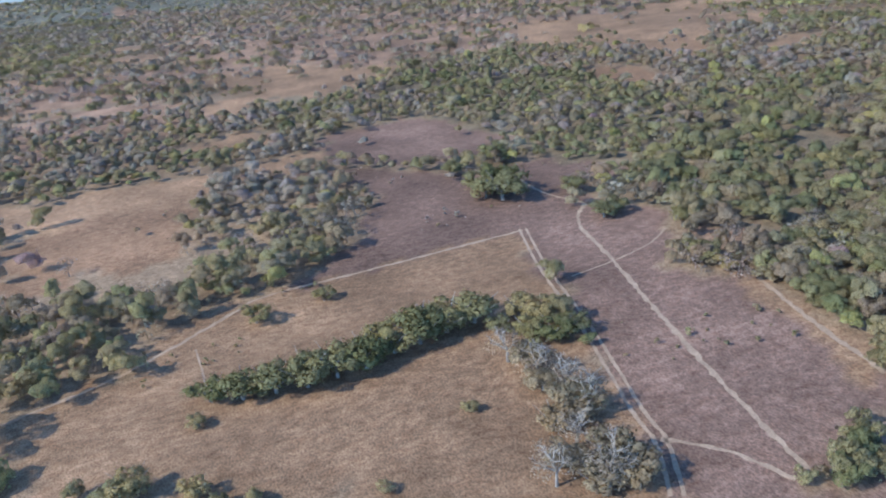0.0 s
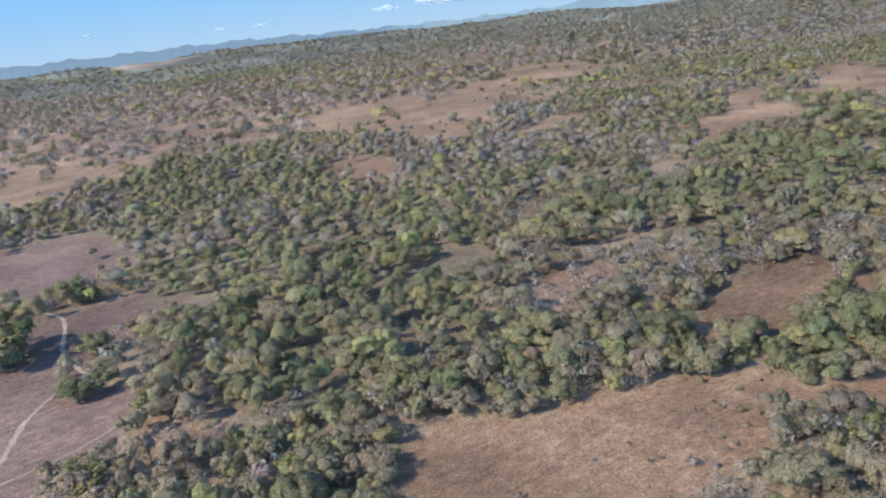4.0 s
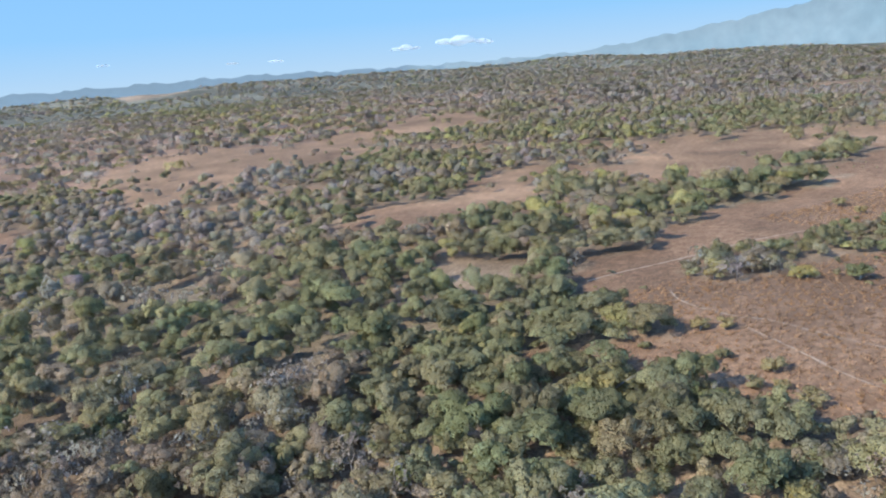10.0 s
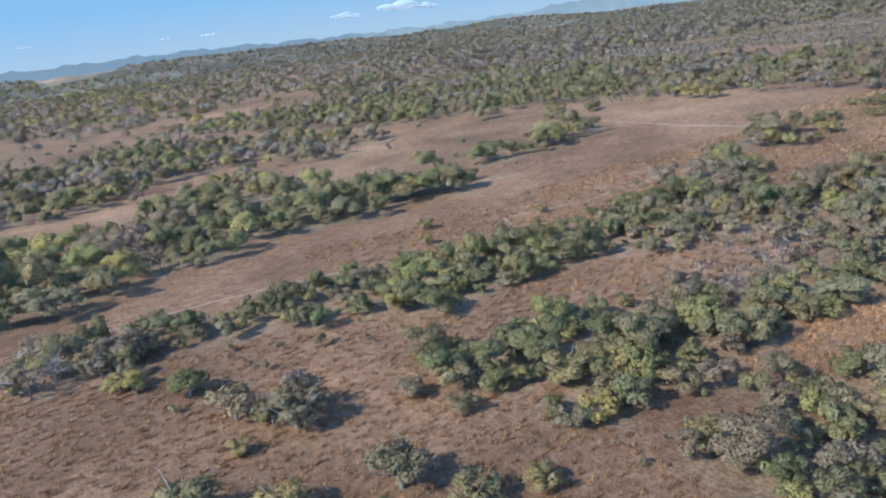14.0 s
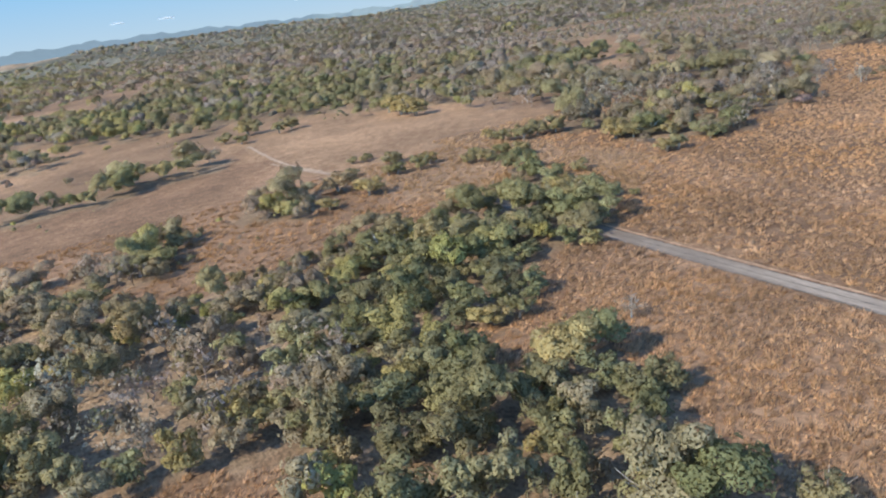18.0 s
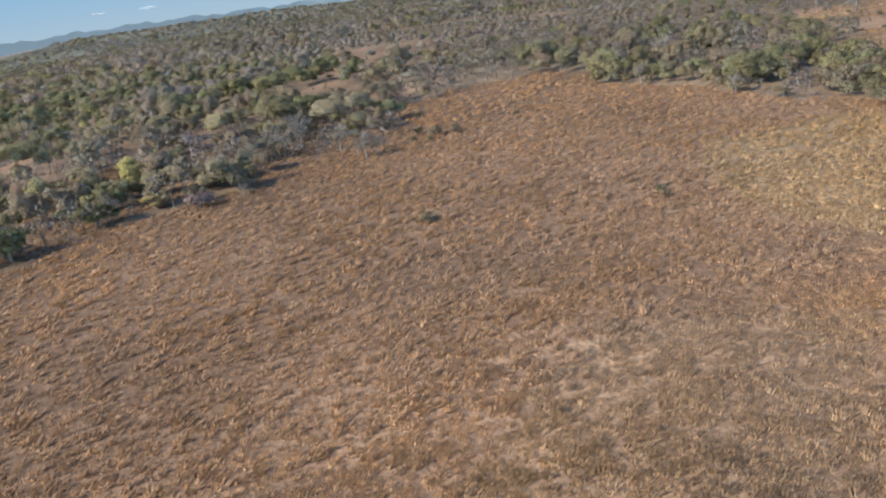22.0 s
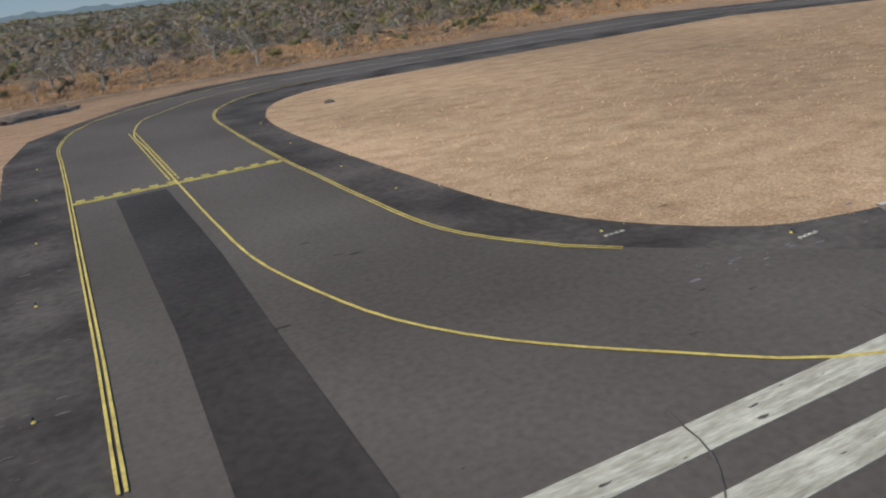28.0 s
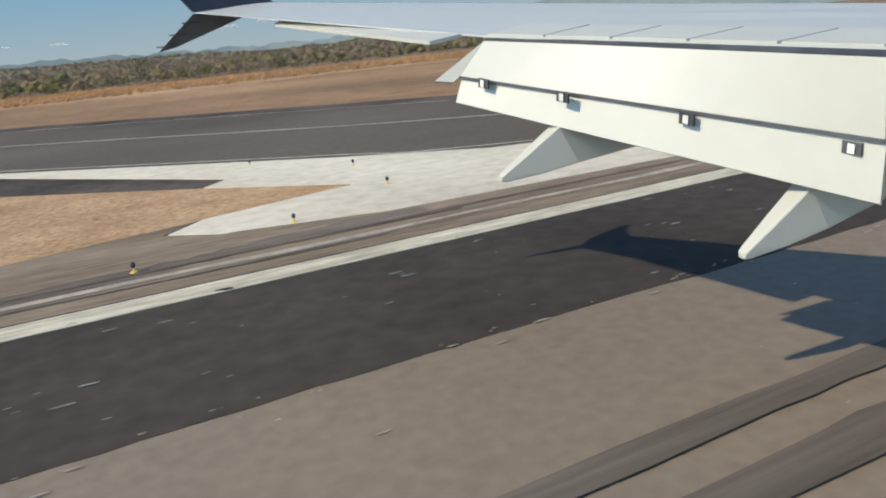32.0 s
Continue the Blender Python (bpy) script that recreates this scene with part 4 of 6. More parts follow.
line([(-86, 183.2), (34, 182), (84, 137), (138, 86), (170, 53), (216, 23)], 0.3, 0.0, "faded cream taxiway centre line", M_CREAM)
line([(-80, 172.3), (38, 168.4), (80.5, 124.5), (139, 61.5), (156, 43.6), (162.5, 38), (196, 23)], 0.2, 0.0, "faded cream taxiway edge line", M_CREAM)
line([(-90, 194.6), (35, 195.4), (88, 149.4), (137, 111.4), (178, 69.4)], 0.2, 0.0, "faded cream taxiway edge line", M_CREAM)


def hold_line():
    """Two solid and two broken bars across the taxiway."""
    root = new("hold_line")
    for k in range(2):
        part("solid_bar", sheet([(-135.4, 89.0 + 0.55 * k), (-112.6, 89.0 + 0.55 * k), (-112.6, 89.3 + 0.55 * k), (-135.4, 89.3 + 0.55 * k)], 0.12), M_YELLOW, root)
    for k in range(2):
        for i in range(12):
            x = -135.0 + 1.9 * i
            part("dash", sheet([(x, 90.1 + 0.55 * k), (x + 0.95, 90.1 + 0.55 * k), (x + 0.95, 90.4 + 0.55 * k), (x, 90.4 + 0.55 * k)], 0.12), M_YELLOW, root)
    return tagged(root, "yellow runway holding line of solid and broken bars", "road marking")


hold_line()
for i in range(24):
    part_y = 92 + 1.9 * i
    x = -124.5 + 0.006 * (part_y - 91)
    for s in (0.5, -0.5):
        b = sheet([(x + s - 0.1, part_y), (x + s + 0.1, part_y), (x + s + 0.1, part_y + 1.1), (x + s - 0.1, part_y + 1.1)], 0.12)
        tagged(part("centre_dash", b, M_YELLOW), "short yellow dash beside the taxiway centre line", "road marking", "enhanced centre line dashes")


# ---- edge lights ----
def edge_light():
    root = new("edge_light")
    bm = bmesh.new()
    bmesh.ops.create_cone(bm, cap_ends=True, segments=12, radius1=0.24, radius2=0.20, depth=0.08, matrix=Matrix.Translation((0, 0, 0.04)))
    part("base_plate", bm, M_LAMP, root)
    bm = bmesh.new()
    bmesh.ops.create_cone(bm, cap_ends=True, segments=8, radius1=0.06, radius2=0.05, depth=0.3, matrix=Matrix.Translation((0, 0, 0.22)))
    part("stem", bm, M_LAMP, root, "yellow frangible stem")
    bm = bmesh.new()
    bmesh.ops.create_uvsphere(bm, u_segments=10, v_segments=6, radius=0.15, matrix=Matrix.Translation((0, 0, 0.46)) @ Matrix.Diagonal((1, 1, 1.3, 1)))
    part("lens", bm, M_BLACK, root, "dark glass lens")
    return tagged(root, "small yellow-based runway edge light with a dark lens", "edge light", "airfield edge lights")


LIGHT = edge_light()
spots = [(-103.1, 42.4), (-95.1, 33.4), (-104, 56), (-108.3, 66), (-108.6, 80), (-108.3, 100), (-106.5, 122), (-84.6, 27.9), (-72.6, 25.2), (-8, 26.2), (36.7, 25.5), (97, 25.9),
         (-139.2, 40), (-139, 58), (-138.9, 76), (-138.8, 96), (-138.6, 118), (142.9, 25.4), (148.7, 28), (154.2, 32), (151.5, 45.2), (155.3, 38.8), (121, 27)]
LIGHT.matrix_basis = pose(spots[0][0], spots[0][1], 0.06) @ Matrix.Scale(0.52, 4)
for x, y in spots[1:]:
    copy_thing(LIGHT, pose(x, y, 0.06, 0, 0, 30)).scale = (0.52, 0.52, 0.52)


def plate_mark(x, y):
    root = new("light_mark")
    for k in range(4):
        part("bar", sheet([(x + 0.45 * k, y - 0.9), (x + 0.45 * k + 0.28, y - 0.9), (x + 0.45 * k + 0.28, y - 0.7), (x + 0.45 * k, y - 0.7)], 0.12), M_WHITE, root)
    return tagged(root, "row of small pale bars painted by an edge light", "road marking", "light number marks")


plate_mark(-95.6, 33.2)
plate_mark(-103.6, 42.2)


# ---- burnt patches, heaps, stones ----
def blot(name, points, material, z, label, category):
    """An irregular flat patch."""
    c = np.array(points, float)
    ring = smooth_line(np.vstack([c, c[:1]]), 0.45)[:-1]
    ring = ring + (np.random.RandomState(len(ring)).rand(*ring.shape) - 0.5) * 0.5
    return tagged(part(name, sheet([tuple(p) for p in ring], z), material), label, category, kind="structure")


def scorched(cx, cy, sx, sy, slant, n, seed, coarse=1.0, material=M_BURNT, name="burnt_patch", label="dark burnt grass beside the runway shoulder"):
    """Burnt stubble: many flat black flecks that thin out towards the rim."""
    r = np.random.RandomState(seed)
    verts, faces = [], []
    for k in range(n):
        x, y = r.normal() * sx * 0.5, r.normal() * sy * 0.5
        s = coarse * (0.10 + 0.30 * r.rand() ** 2)
        turn = r.rand() * 3
        o = len(verts)
        for q in range(6):
            t = q * 1.05 + r.rand() * 0.7
            u, w = s * (1.0 + r.rand()) * math.cos(t), s * (0.4 + 0.5 * r.rand()) * math.sin(t)
            verts.append((cx + x + u * math.cos(turn) - w * math.sin(turn), cy + y + slant * x + u * math.sin(turn) + w * math.cos(turn), 0.070 + 0.0015 * (k % 20)))
        faces += [(o, o + q, o + q + 1) for q in range(1, 5)]
    ob = new(name, fast_mesh(name, np.array(verts) - (0, 0, 0.02), np.array(faces), material))
    tagged(ob, label, name.replace("_", " "), kind="stuff")


blot("burnt_patch", [(-58, 31.6), (-57.4, 34), (-55.8, 35.8), (-53, 36.8), (-49.6, 36.6), (-47, 35.6), (-45.4, 33.4), (-44, 31), (-47, 31.2), (-49.6, 30.4), (-52, 30.6), (-54, 30.3), (-56.4, 30.5)], M_BURNT, 0.066,
     "dark grey burnt patch in the mown grass", "burnt patch")
scorched(-51.5, 33.4, 9.5, 4.8, 0.02, 700, 4, 0.6)
# These few dark flecks stand in for a small greenish spot, not a burn.
scorched(39, 37.6, 1.6, 0.9, 0.1, 60, 5, 0.6)
for cx, cy, sx, sy, k in ((-187.5, 31.3, 7, 3.0, 420), (-180, 29.3, 8, 2.4, 240), (-186, 47, 1.8, 14, 220), (-170, 28.5, 9, 2.0, 150)):
    scorched(cx, cy, sx, sy, 0.0, k, int(-cx), 0.5, M_CLOD, "bare_soil", "dark bare soil broken up in the mown grass")
scorched(-66, 31.4, 9, 0.8, -0.05, 380, 6, 0.5)


def drain_cover(x, y):
    root = new("drain_cover")
    part("frame", sheet([(x - 0.7, y - 0.6), (x + 0.7, y - 0.6), (x + 0.7, y + 0.6), (x - 0.7, y + 0.6)], 0.118), M_TAR, root, "dark square frame")
    part("lid", sheet([(x - 0.35, y - 0.3), (x + 0.35, y - 0.3), (x + 0.35, y + 0.3), (x - 0.35, y + 0.3)], 0.126), M_CONCRETE, root)
    return tagged(root, "dark square drain cover in the concrete shoulder", "drain cover")


drain_cover(-48.9, 25.2)


def heap(length, width, height, material, name, label, category, m, seed):
    """A long low mound with a rough surface."""
    bm = bmesh.new()
    bmesh.ops.create_icosphere(bm, subdivisions=3, radius=1)
    rnd = random.Random(seed)
    for v in bm.verts:
        k = 1 + 0.5 * noise.noise(v.co * 2.6 + Vector((seed, 0, 0))) + 0.18 * rnd.random()
        v.co = Vector((v.co.x * length / 2 * k, v.co.y * width / 2 * k, max(v.co.z, -0.05) * height * k))
    ob = part(name, bm, material)
    ob.matrix_basis = m
    return tagged(ob, label, category)


heap(17, 5, 1.3, M_SOIL, "earth_mound", "long dark heap of soil on the dry grass", "heap", pose(-138, 191, 0, 0, 0, 30), 3)
heap(2.1, 1.3, 0.5, M_SOIL, "earth_mound", "small dark heap on the mown grass", "heap", pose(7.9, 84.1, 0.05, 0, 0, 20), 5)
heap(1.6, 1.2, 0.5, M_SOIL, "earth_mound", "small dark heap on the mown grass", "heap", pose(-92, 131, 0.05), 6)


def marker_board(m, size, label, material=M_ORANGE):
    root = new("marker_board")
    bm = bmesh.new()
    bmesh.ops.create_cube(bm, size=1, matrix=Matrix.Translation((0, 0, 0.42)) @ Matrix.Rotation(radians(-40), 4, "X") @ Matrix.Diagonal((size, size * 0.5, 0.05, 1)))
    bmesh.ops.bevel(bm, geom=bm.edges[:], offset=0.015, segments=1, affect="EDGES")
    part("panel", bm, material, root)
    for s in (-0.4, 0.4):
        bm = bmesh.new()
        bmesh.ops.create_cone(bm, cap_ends=True, segments=6, radius1=0.04, radius2=0.04, depth=0.5, matrix=Matrix.Translation((s * size, 0.05, 0.25)))
        part("leg", bm, M_LAMP, root)
    root.matrix_basis = m
    return tagged(root, label, "marker board")


marker_board(pose(-49.4, 36.8, 0.1, 0, 0, 25), 0.9, "small faded orange board in the grass")
marker_board(pose(37.4, 37.7, 0.02, 0, 0, 10), 0.9, "small pale board in the grass", M_PALE)


def windsock(x, y):
    """A limp cloth sock on a short frame mast."""
    root = new("windsock")
    for name, a, b, ra in (("mast", (0, 0, 0), (-0.05, 0, 2.45), 0.05), ("brace", (0.65, 0.35, 0), (0, 0, 1.9), 0.03), ("brace", (0.55, -0.5, 0), (0, 0, 1.9), 0.03)):
        v, f = [], []
        limb(v, f, a, b, ra, ra * 0.8, 6)
        new(name, fast_mesh(name, np.array(v), np.array(f), M_METAL)).parent = root
    way, rings = np.array((-0.883, 0.47, 0.0)), []
    side = np.array((0.47, 0.883, 0.0))
    for k in range(10):
        q = k / 9
        centre = way * (2.35 * q) + (0, 0, 2.25 - 1.0 * q ** 1.5 - 0.06 * math.sin(7 * q))
        wide = 0.34 - 0.18 * q
        rings.append([tuple(centre + side * wide * (0.75 + 0.12 * math.sin(5 * q)) * math.cos(t) + np.array((0.25 * way[0], 0.25 * way[1], 1.0)) * wide * math.sin(t)) for t in np.arange(10) * math.pi / 5])
    v = np.array([p for ring in rings for p in ring])
    f = np.array([(10 * k + j, 10 * k + (j + 1) % 10, 10 * k + 10 + (j + 1) % 10, 10 * k + 10 + j) for k in range(9) for j in range(10)])
    new("sock", fast_mesh("sock", v, f, M_SOCK, smooth=True)).parent = root
    new("hoop", fast_mesh("hoop", np.vstack([v[:10] * 1.0, v[:10] - way * 0.06]), np.array([(j, (j + 1) % 10, 10 + (j + 1) % 10, 10 + j) for j in range(10)]), M_METAL)).parent = root
    root.matrix_basis = pose(x, y, 0.06)
    return tagged(root, "faded pink-orange windsock drooping from a short metal frame", "windsock")


# a wedge of dry grass that has grown over the shoulder
wedge = part("grass_wedge", sheet([(33.2, 29.6), (33.6, 28.4), (34.8, 27.2), (36.2, 25.7), (37.1, 25.2), (36.6, 26.6), (36.6, 28.2), (37.4, 29.6)], 0.064), M_STRAW)
tagged(wedge, "wedge of dry grass grown over the asphalt shoulder", "grass", kind="structure")


# dark tyre marks at the threshold and scuffed paint
for i, pts in enumerate(([(-108, 14), (-103.6, 18.5), (-102.2, 24)], [(-107, 13.6), (-102.9, 18), (-101.4, 24)], [(-120, 15), (-116.5, 19), (-115.5, 23)])):
    tagged(ribbon("tyre_arc", pts, 0.09, M_RUBBER, 0.118, 0.5, step=0.6, seed=40 + i), "faint dark curved tyre mark on the asphalt", "tyre mark", kind="structure")
scuffs("scuff_marks", 16, 79.4, 81.7, 21.35, 22.2, 0.05, 0.18, M_TAR, 0.104, "dark rubber scuffs on the white edge stripe", 8)
scuffs("scuff_marks", 70, -84, 240, 21.22, 21.4, 0.05, 0.22, M_TAR, 0.104, "worn gaps along the white edge stripe", 9)
scuffs("scuff_marks", 120, -127, -97, 9, 21.6, 0.03, 0.22, M_TAXI, 0.108, "worn spots on the threshold bars", 10)


def stone_field():
    rnd = random.Random(8)
    base = []
    for k in range(4):
        bm = bmesh.new()
        bmesh.ops.create_icosphere(bm, subdivisions=1, radius=1)
        for v in bm.verts:
            v.co *= 0.5 + 0.9 * rnd.random()
        me = bpy.data.meshes.new("stone")
        bm.to_mesh(me)
        bm.free()
        me.materials.append(M_ROCK)
        base.append(me)
    for x0, y0, sx, sy, n in ((-187.5, 31.3, 4.5, 2.2, 120), (-181, 29.5, 6, 1.5, 70), (-186, 47, 1.0, 5, 40), (-141.5, 29, 3.2, 4, 36)):
        for i in range(n):
            s = 0.06 + 0.20 * rnd.random() ** 2
            ob = new("stone", base[i % 4])
            ob.matrix_basis = pose(rnd.gauss(x0, sx * 0.6), rnd.gauss(y0, sy * 0.6), float(land(x0, y0)) + s * 0.25, 0, 0, rnd.random() * 360) @ Matrix.Diagonal((s * 1.3, s, s * 0.7, 1))
            tagged(ob, "brown earth clod in the dry grass", "stone", "loose stones")


stone_field()


# ---- trees ----
def leaf_cloud(seed, n, size, spread=1.0, flat=0.75, blobs=6, kernel=0.0, lift=0.72, fray=0.44, up=0.6):
    """A crown of unit radius round (0, 0, 1): small leaf clumps standing off uneven lobes, over a dense heart of twigs."""
    r = np.random.RandomState(seed)
    a = np.arange(blobs) * 2 * np.pi / blobs + r.rand(blobs) * 0.9
    d = 0.22 + 0.46 * r.rand(blobs)
    d[0] = 0.05
    centres = np.stack([np.cos(a) * d * spread, np.sin(a) * d * spread, (r.rand(blobs) - 0.45) * flat * 0.8], 1)
    rad = (0.40 + 0.24 * r.rand(blobs)) * min(1.0, 2.6 / blobs ** 0.5) if blobs > 1 else np.array([0.74])
    which = r.randint(blobs, size=n)
    v = r.normal(size=(n, 3))
    v /= np.linalg.norm(v, axis=1)[:, None]
    v[:, 2] = np.abs(v[:, 2]) * 0.95 - 0.35 * r.rand(n)
    p = centres[which] + v * (rad[which] * (0.72 + fray * r.rand(n)))[:, None] * (1, 1, flat)
    nrm = v + r.normal(size=(n, 3)) * 0.55 + (0, 0, 0.2)
    nrm /= np.linalg.norm(nrm, axis=1)[:, None]
    u = np.cross(nrm, r.normal(size=(n, 3)))
    u /= np.linalg.norm(u, axis=1)[:, None]
    w = np.cross(nrm, u)
    s = size * (0.5 + 0.9 * r.rand(n))[:, None]
    verts = [np.stack([p + u * s, p - u * s * 0.5 + w * s * 0.6, p - u * s * 0.5 - w * s * 0.6], 1).reshape(-1, 3)]
    faces, norms = [np.arange(3 * n).reshape(-1, 3)], [np.repeat(v * 0.7 + p * 0.7 + (0, 0, up) + r.normal(size=(n, 3)) * 0.2, 3, 0)]
    o = 3 * n
    if kernel:
        for c, q in zip(centres, rad):
            verts.append(LOBE_V * (0.7 + 0.6 * r.rand(len(LOBE_V), 1)) * q * kernel * (1, 1, flat) + c)
            faces.append(LOBE_F + o)
            norms.append(LOBE_V * 0.6 + (LOBE_V * q + c) * 0.7 + (0, 0, up) + r.normal(size=LOBE_V.shape) * 0.25)
            o += len(LOBE_V)
    norms = np.vstack(norms)
    return np.vstack(verts) + (0, 0, lift), np.vstack(faces), norms / np.linalg.norm(norms, axis=1)[:, None]


def unit_lobe(fine):
    bm = bmesh.new()
    bmesh.ops.create_icosphere(bm, subdivisions=fine, radius=1)
    v = np.array([tuple(p.co) for p in bm.verts])
    f = np.array([[q.index for q in p.verts] for p in bm.faces])
    bm.free()
    return v, f


LOBE_V, LOBE_F = unit_lobe(1)
LOBE_F = LOBE_F[LOBE_V[LOBE_F][:, :, 2].mean(1) > -0.30]
LOBE_V2, LOBE_F2 = unit_lobe(2)


def limb(verts, faces, a, b, ra, rb, k=4, norms=None):
    """Adds a tapered prism from a to b."""
    a, b = np.array(a, float), np.array(b, float)
    d = b - a
    d /= np.linalg.norm(d) + 1e-9
    u = np.cross(d, (0.3, 0.9, 0.2))
    u /= np.linalg.norm(u)
    w = np.cross(d, u)
    o = len(verts)
    for c, rad in ((a, ra), (b, rb)):
        for i in range(k):
            t = 2 * np.pi * i / k
            verts.append(c + (u * np.cos(t) + w * np.sin(t)) * rad)
            if norms is not None:
                norms.append(u * np.cos(t) + w * np.sin(t) + (0, 0, 0.4))
    for i in range(k):
        j = (i + 1) % k
        faces.append((o + i, o + j, o + k + j))
        faces.append((o + i, o + k + j, o + k + i))


def skeleton_tree(seed, levels=3, fork=3, thick=0.06, reach=0.55, k=4):
    """A bare tree of unit crown radius: trunk, limbs and twigs."""
    r = random.Random(seed)
    verts, faces, norms = [], [], []

    def grow(a, way, length, rad, level):
        b = a + way * length
        limb(verts, faces, a, b, rad, rad * 0.62, k if level > 1 else 3, norms)
        if level == 0:
            return
        for i in range(fork + (1 if level == levels else 0)):
            turn = np.array([r.gauss(0, 1), r.gauss(0, 1), r.gauss(0.15, 0.5)])
            w = way * 0.75 + turn * 0.62
            w[2] = max(w[2], -0.1)
            w /= np.linalg.norm(w)
            grow(a + way * length * (0.7 + 0.3 * r.random()), w, length * (reach + 0.25 * r.random()), rad * 0.55, level - 1)

    grow(np.zeros(3), np.array([0.05, 0.03, 1.0]), 0.7, thick, levels)
    return np.array(verts), np.array(faces), np.array(norms)


def scatter(name, templates, xs, ys, sizes, material, tints, turn=1.0):
    """One mesh of many trees, from templates of unit radius."""
    rsc = np.random.RandomState(len(xs))
    pick = rsc.randint(len(templates), size=len(xs))
    zs = land(xs, ys)
    vs, fs, cs, ns, o = [], [], [], [], 0
    for k, (tv, tf, tn) in enumerate(templates):
        idx = np.flatnonzero(pick == k)
        if not len(idx):
            continue
        a = (rsc.rand(len(idx)) - 0.5) * 2 * np.pi * turn
        ca, sa = np.cos(a)[:, None], np.sin(a)[:, None]
        s = sizes[idx][:, None]
        ax, ay = (0.8 + 0.5 * rsc.rand(len(idx)))[:, None], (0.8 + 0.5 * rsc.rand(len(idx)))[:, None]
        h = (0.85 + 0.5 * rsc.rand(len(idx)))[:, None]
        v = np.stack([(tv[:, 0] * ax * ca - tv[:, 1] * ay * sa) * s + xs[idx][:, None],
                      (tv[:, 0] * ax * sa + tv[:, 1] * ay * ca) * s + ys[idx][:, None],
                      tv[:, 2] * s * h + zs[idx][:, None] - 0.1], 2).reshape(-1, 3)
        f = (tf[None] + (np.arange(len(idx)) * len(tv))[:, None, None]).reshape(-1, 3) + o
        vs.append(v)
        fs.append(f)
        cs.append(np.repeat(tints[idx], len(tv), 0))
        ns.append(np.stack([tn[:, 0] * ca - tn[:, 1] * sa, tn[:, 0] * sa + tn[:, 1] * ca, np.broadcast_to(tn[:, 2], (len(idx), len(tn)))], 2).reshape(-1, 3))
        o += len(v)
    return new(name, fast_mesh(name, np.vstack(vs), np.vstack(fs), material, np.vstack(cs), soft=np.vstack(ns)))


def candidates(x0, x1, y0, y1, gap, seed):
    """A jittered grid of places."""
    r = np.random.RandomState(seed)
    x, y = np.meshgrid(np.arange(x0, x1, gap), np.arange(y0, y1, gap))
    x, y = x.ravel() + (r.rand(x.size) - 0.5) * gap * 1.1, y.ravel() + (r.rand(x.size) - 0.5) * gap * 1.1
    return x, y, r


def in_sight(x, y, reach):
    """Places that the flight looks over: left of the path, from its start to its end."""
    low = 0.66 * (np.interp(x, [-2064, 0, 142], [165, 10, 6]))
    return (x > -2064 - 0.06 * y - 45) & (x < 120 + 1.0 * y) & (y < reach) & (y > low)


def open_land(x, y):
    return IS_OPEN[cover_kind(x, y)]


def wooded(x, y, r):
    """Places that bear a tree: all in the woods, some in the scrub, none in the fields."""
    return r.rand(len(x)) < COVER[cover_kind(x, y)]


AIRFIELD = np.array([(-250, 0), (-205, 210), (-165, 300), (-70, 330), (90, 330), (200, 430), (900, 480), (900, 0)], float)


def tree_kinds(x, y, r):
    """Which foliage stands where: green in the hollows, olive, dry and bare on the rises."""
    g = rough_noise(x, y, 90, 31) * 0.55 + rough_noise(x, y, 28, 32) * 0.45 + (r.rand(len(x)) - 0.5) * 0.42
    dry = np.interp(x, [-2100, -1750, -1500, -1150, -920, -700, -500, -250, 200], [0.02, 0.07, 0.07, 0.03, 0.0, 0.0, 0.12, 0.30, 0.20])
    dry = dry + np.interp(y, [230, 420, 900], [0.0, 0.13, 0.18]) * np.interp(x, [-1300, -1000, -750, -400], [1.0, 0.6, 0.15, 0.1])
    g = g - dry + LUSH[cover_kind(x, y)]
    k = np.full(len(x), "olive", dtype=object)
    k[g > 0.54] = "green"
    k[g < 0.37] = "brown"
    k[g < 0.22] = "grey"
    odd = r.rand(len(x))
    k[odd < np.interp(x, [-1150, -1000, -700, -600, -300], [0.035, 0.13, 0.13, 0.035, 0.006])] = "yellow"
    k[(x > -200) & (k == "olive")] = "green"
    k[(x > -200) & (k == "green") & (odd > 0.55)] = "grey"
    k[odd > 0.9982] = "pink"
    return k


def tint_of(n, r):
    t = 0.84 + 0.32 * r.rand(n, 1)
    return np.clip(t * (1 + (r.rand(n, 3) - 0.5) * 0.12), 0, 2)


woods_label = {
    "green": "dark green leafy trees of the dry tropical woodland",
    "olive": "dusty olive-green trees and scrub of the woodland",
    "yellow": "yellow-green trees scattered in the woodland",
    "brown": "half-bare brown scrub trees of the woodland",
    "grey": "leafless grey trees of the dry woodland",
    "pink": "pink-flowering trees scattered in the woodland",
}


def plant(x, y, r, sizes, templates, bare, tag):
    kinds = tree_kinds(x, y, r)
    tints = tint_of(len(x), r)
    for k in GREENS:
        m = kinds == k
        if m.sum():
            ob = scatter("woodland_" + tag, bare if k == "grey" and bare else templates, x[m], y[m], sizes[m], M_WOODS[k], tints[m])
            tagged(ob, woods_label[k], "woodland", kind="stuff")


# woods near the flight, then farther bands with coarser crowns
crown_near = [leaf_cloud(40 + i, 92, 0.144, flat=0.84, blobs=8, kernel=0.74) for i in range(7)]
crown_mid = [leaf_cloud(60 + i, 16, 0.27, flat=0.66, blobs=2, spread=0.8, kernel=0.84, up=0.9) for i in range(6)]
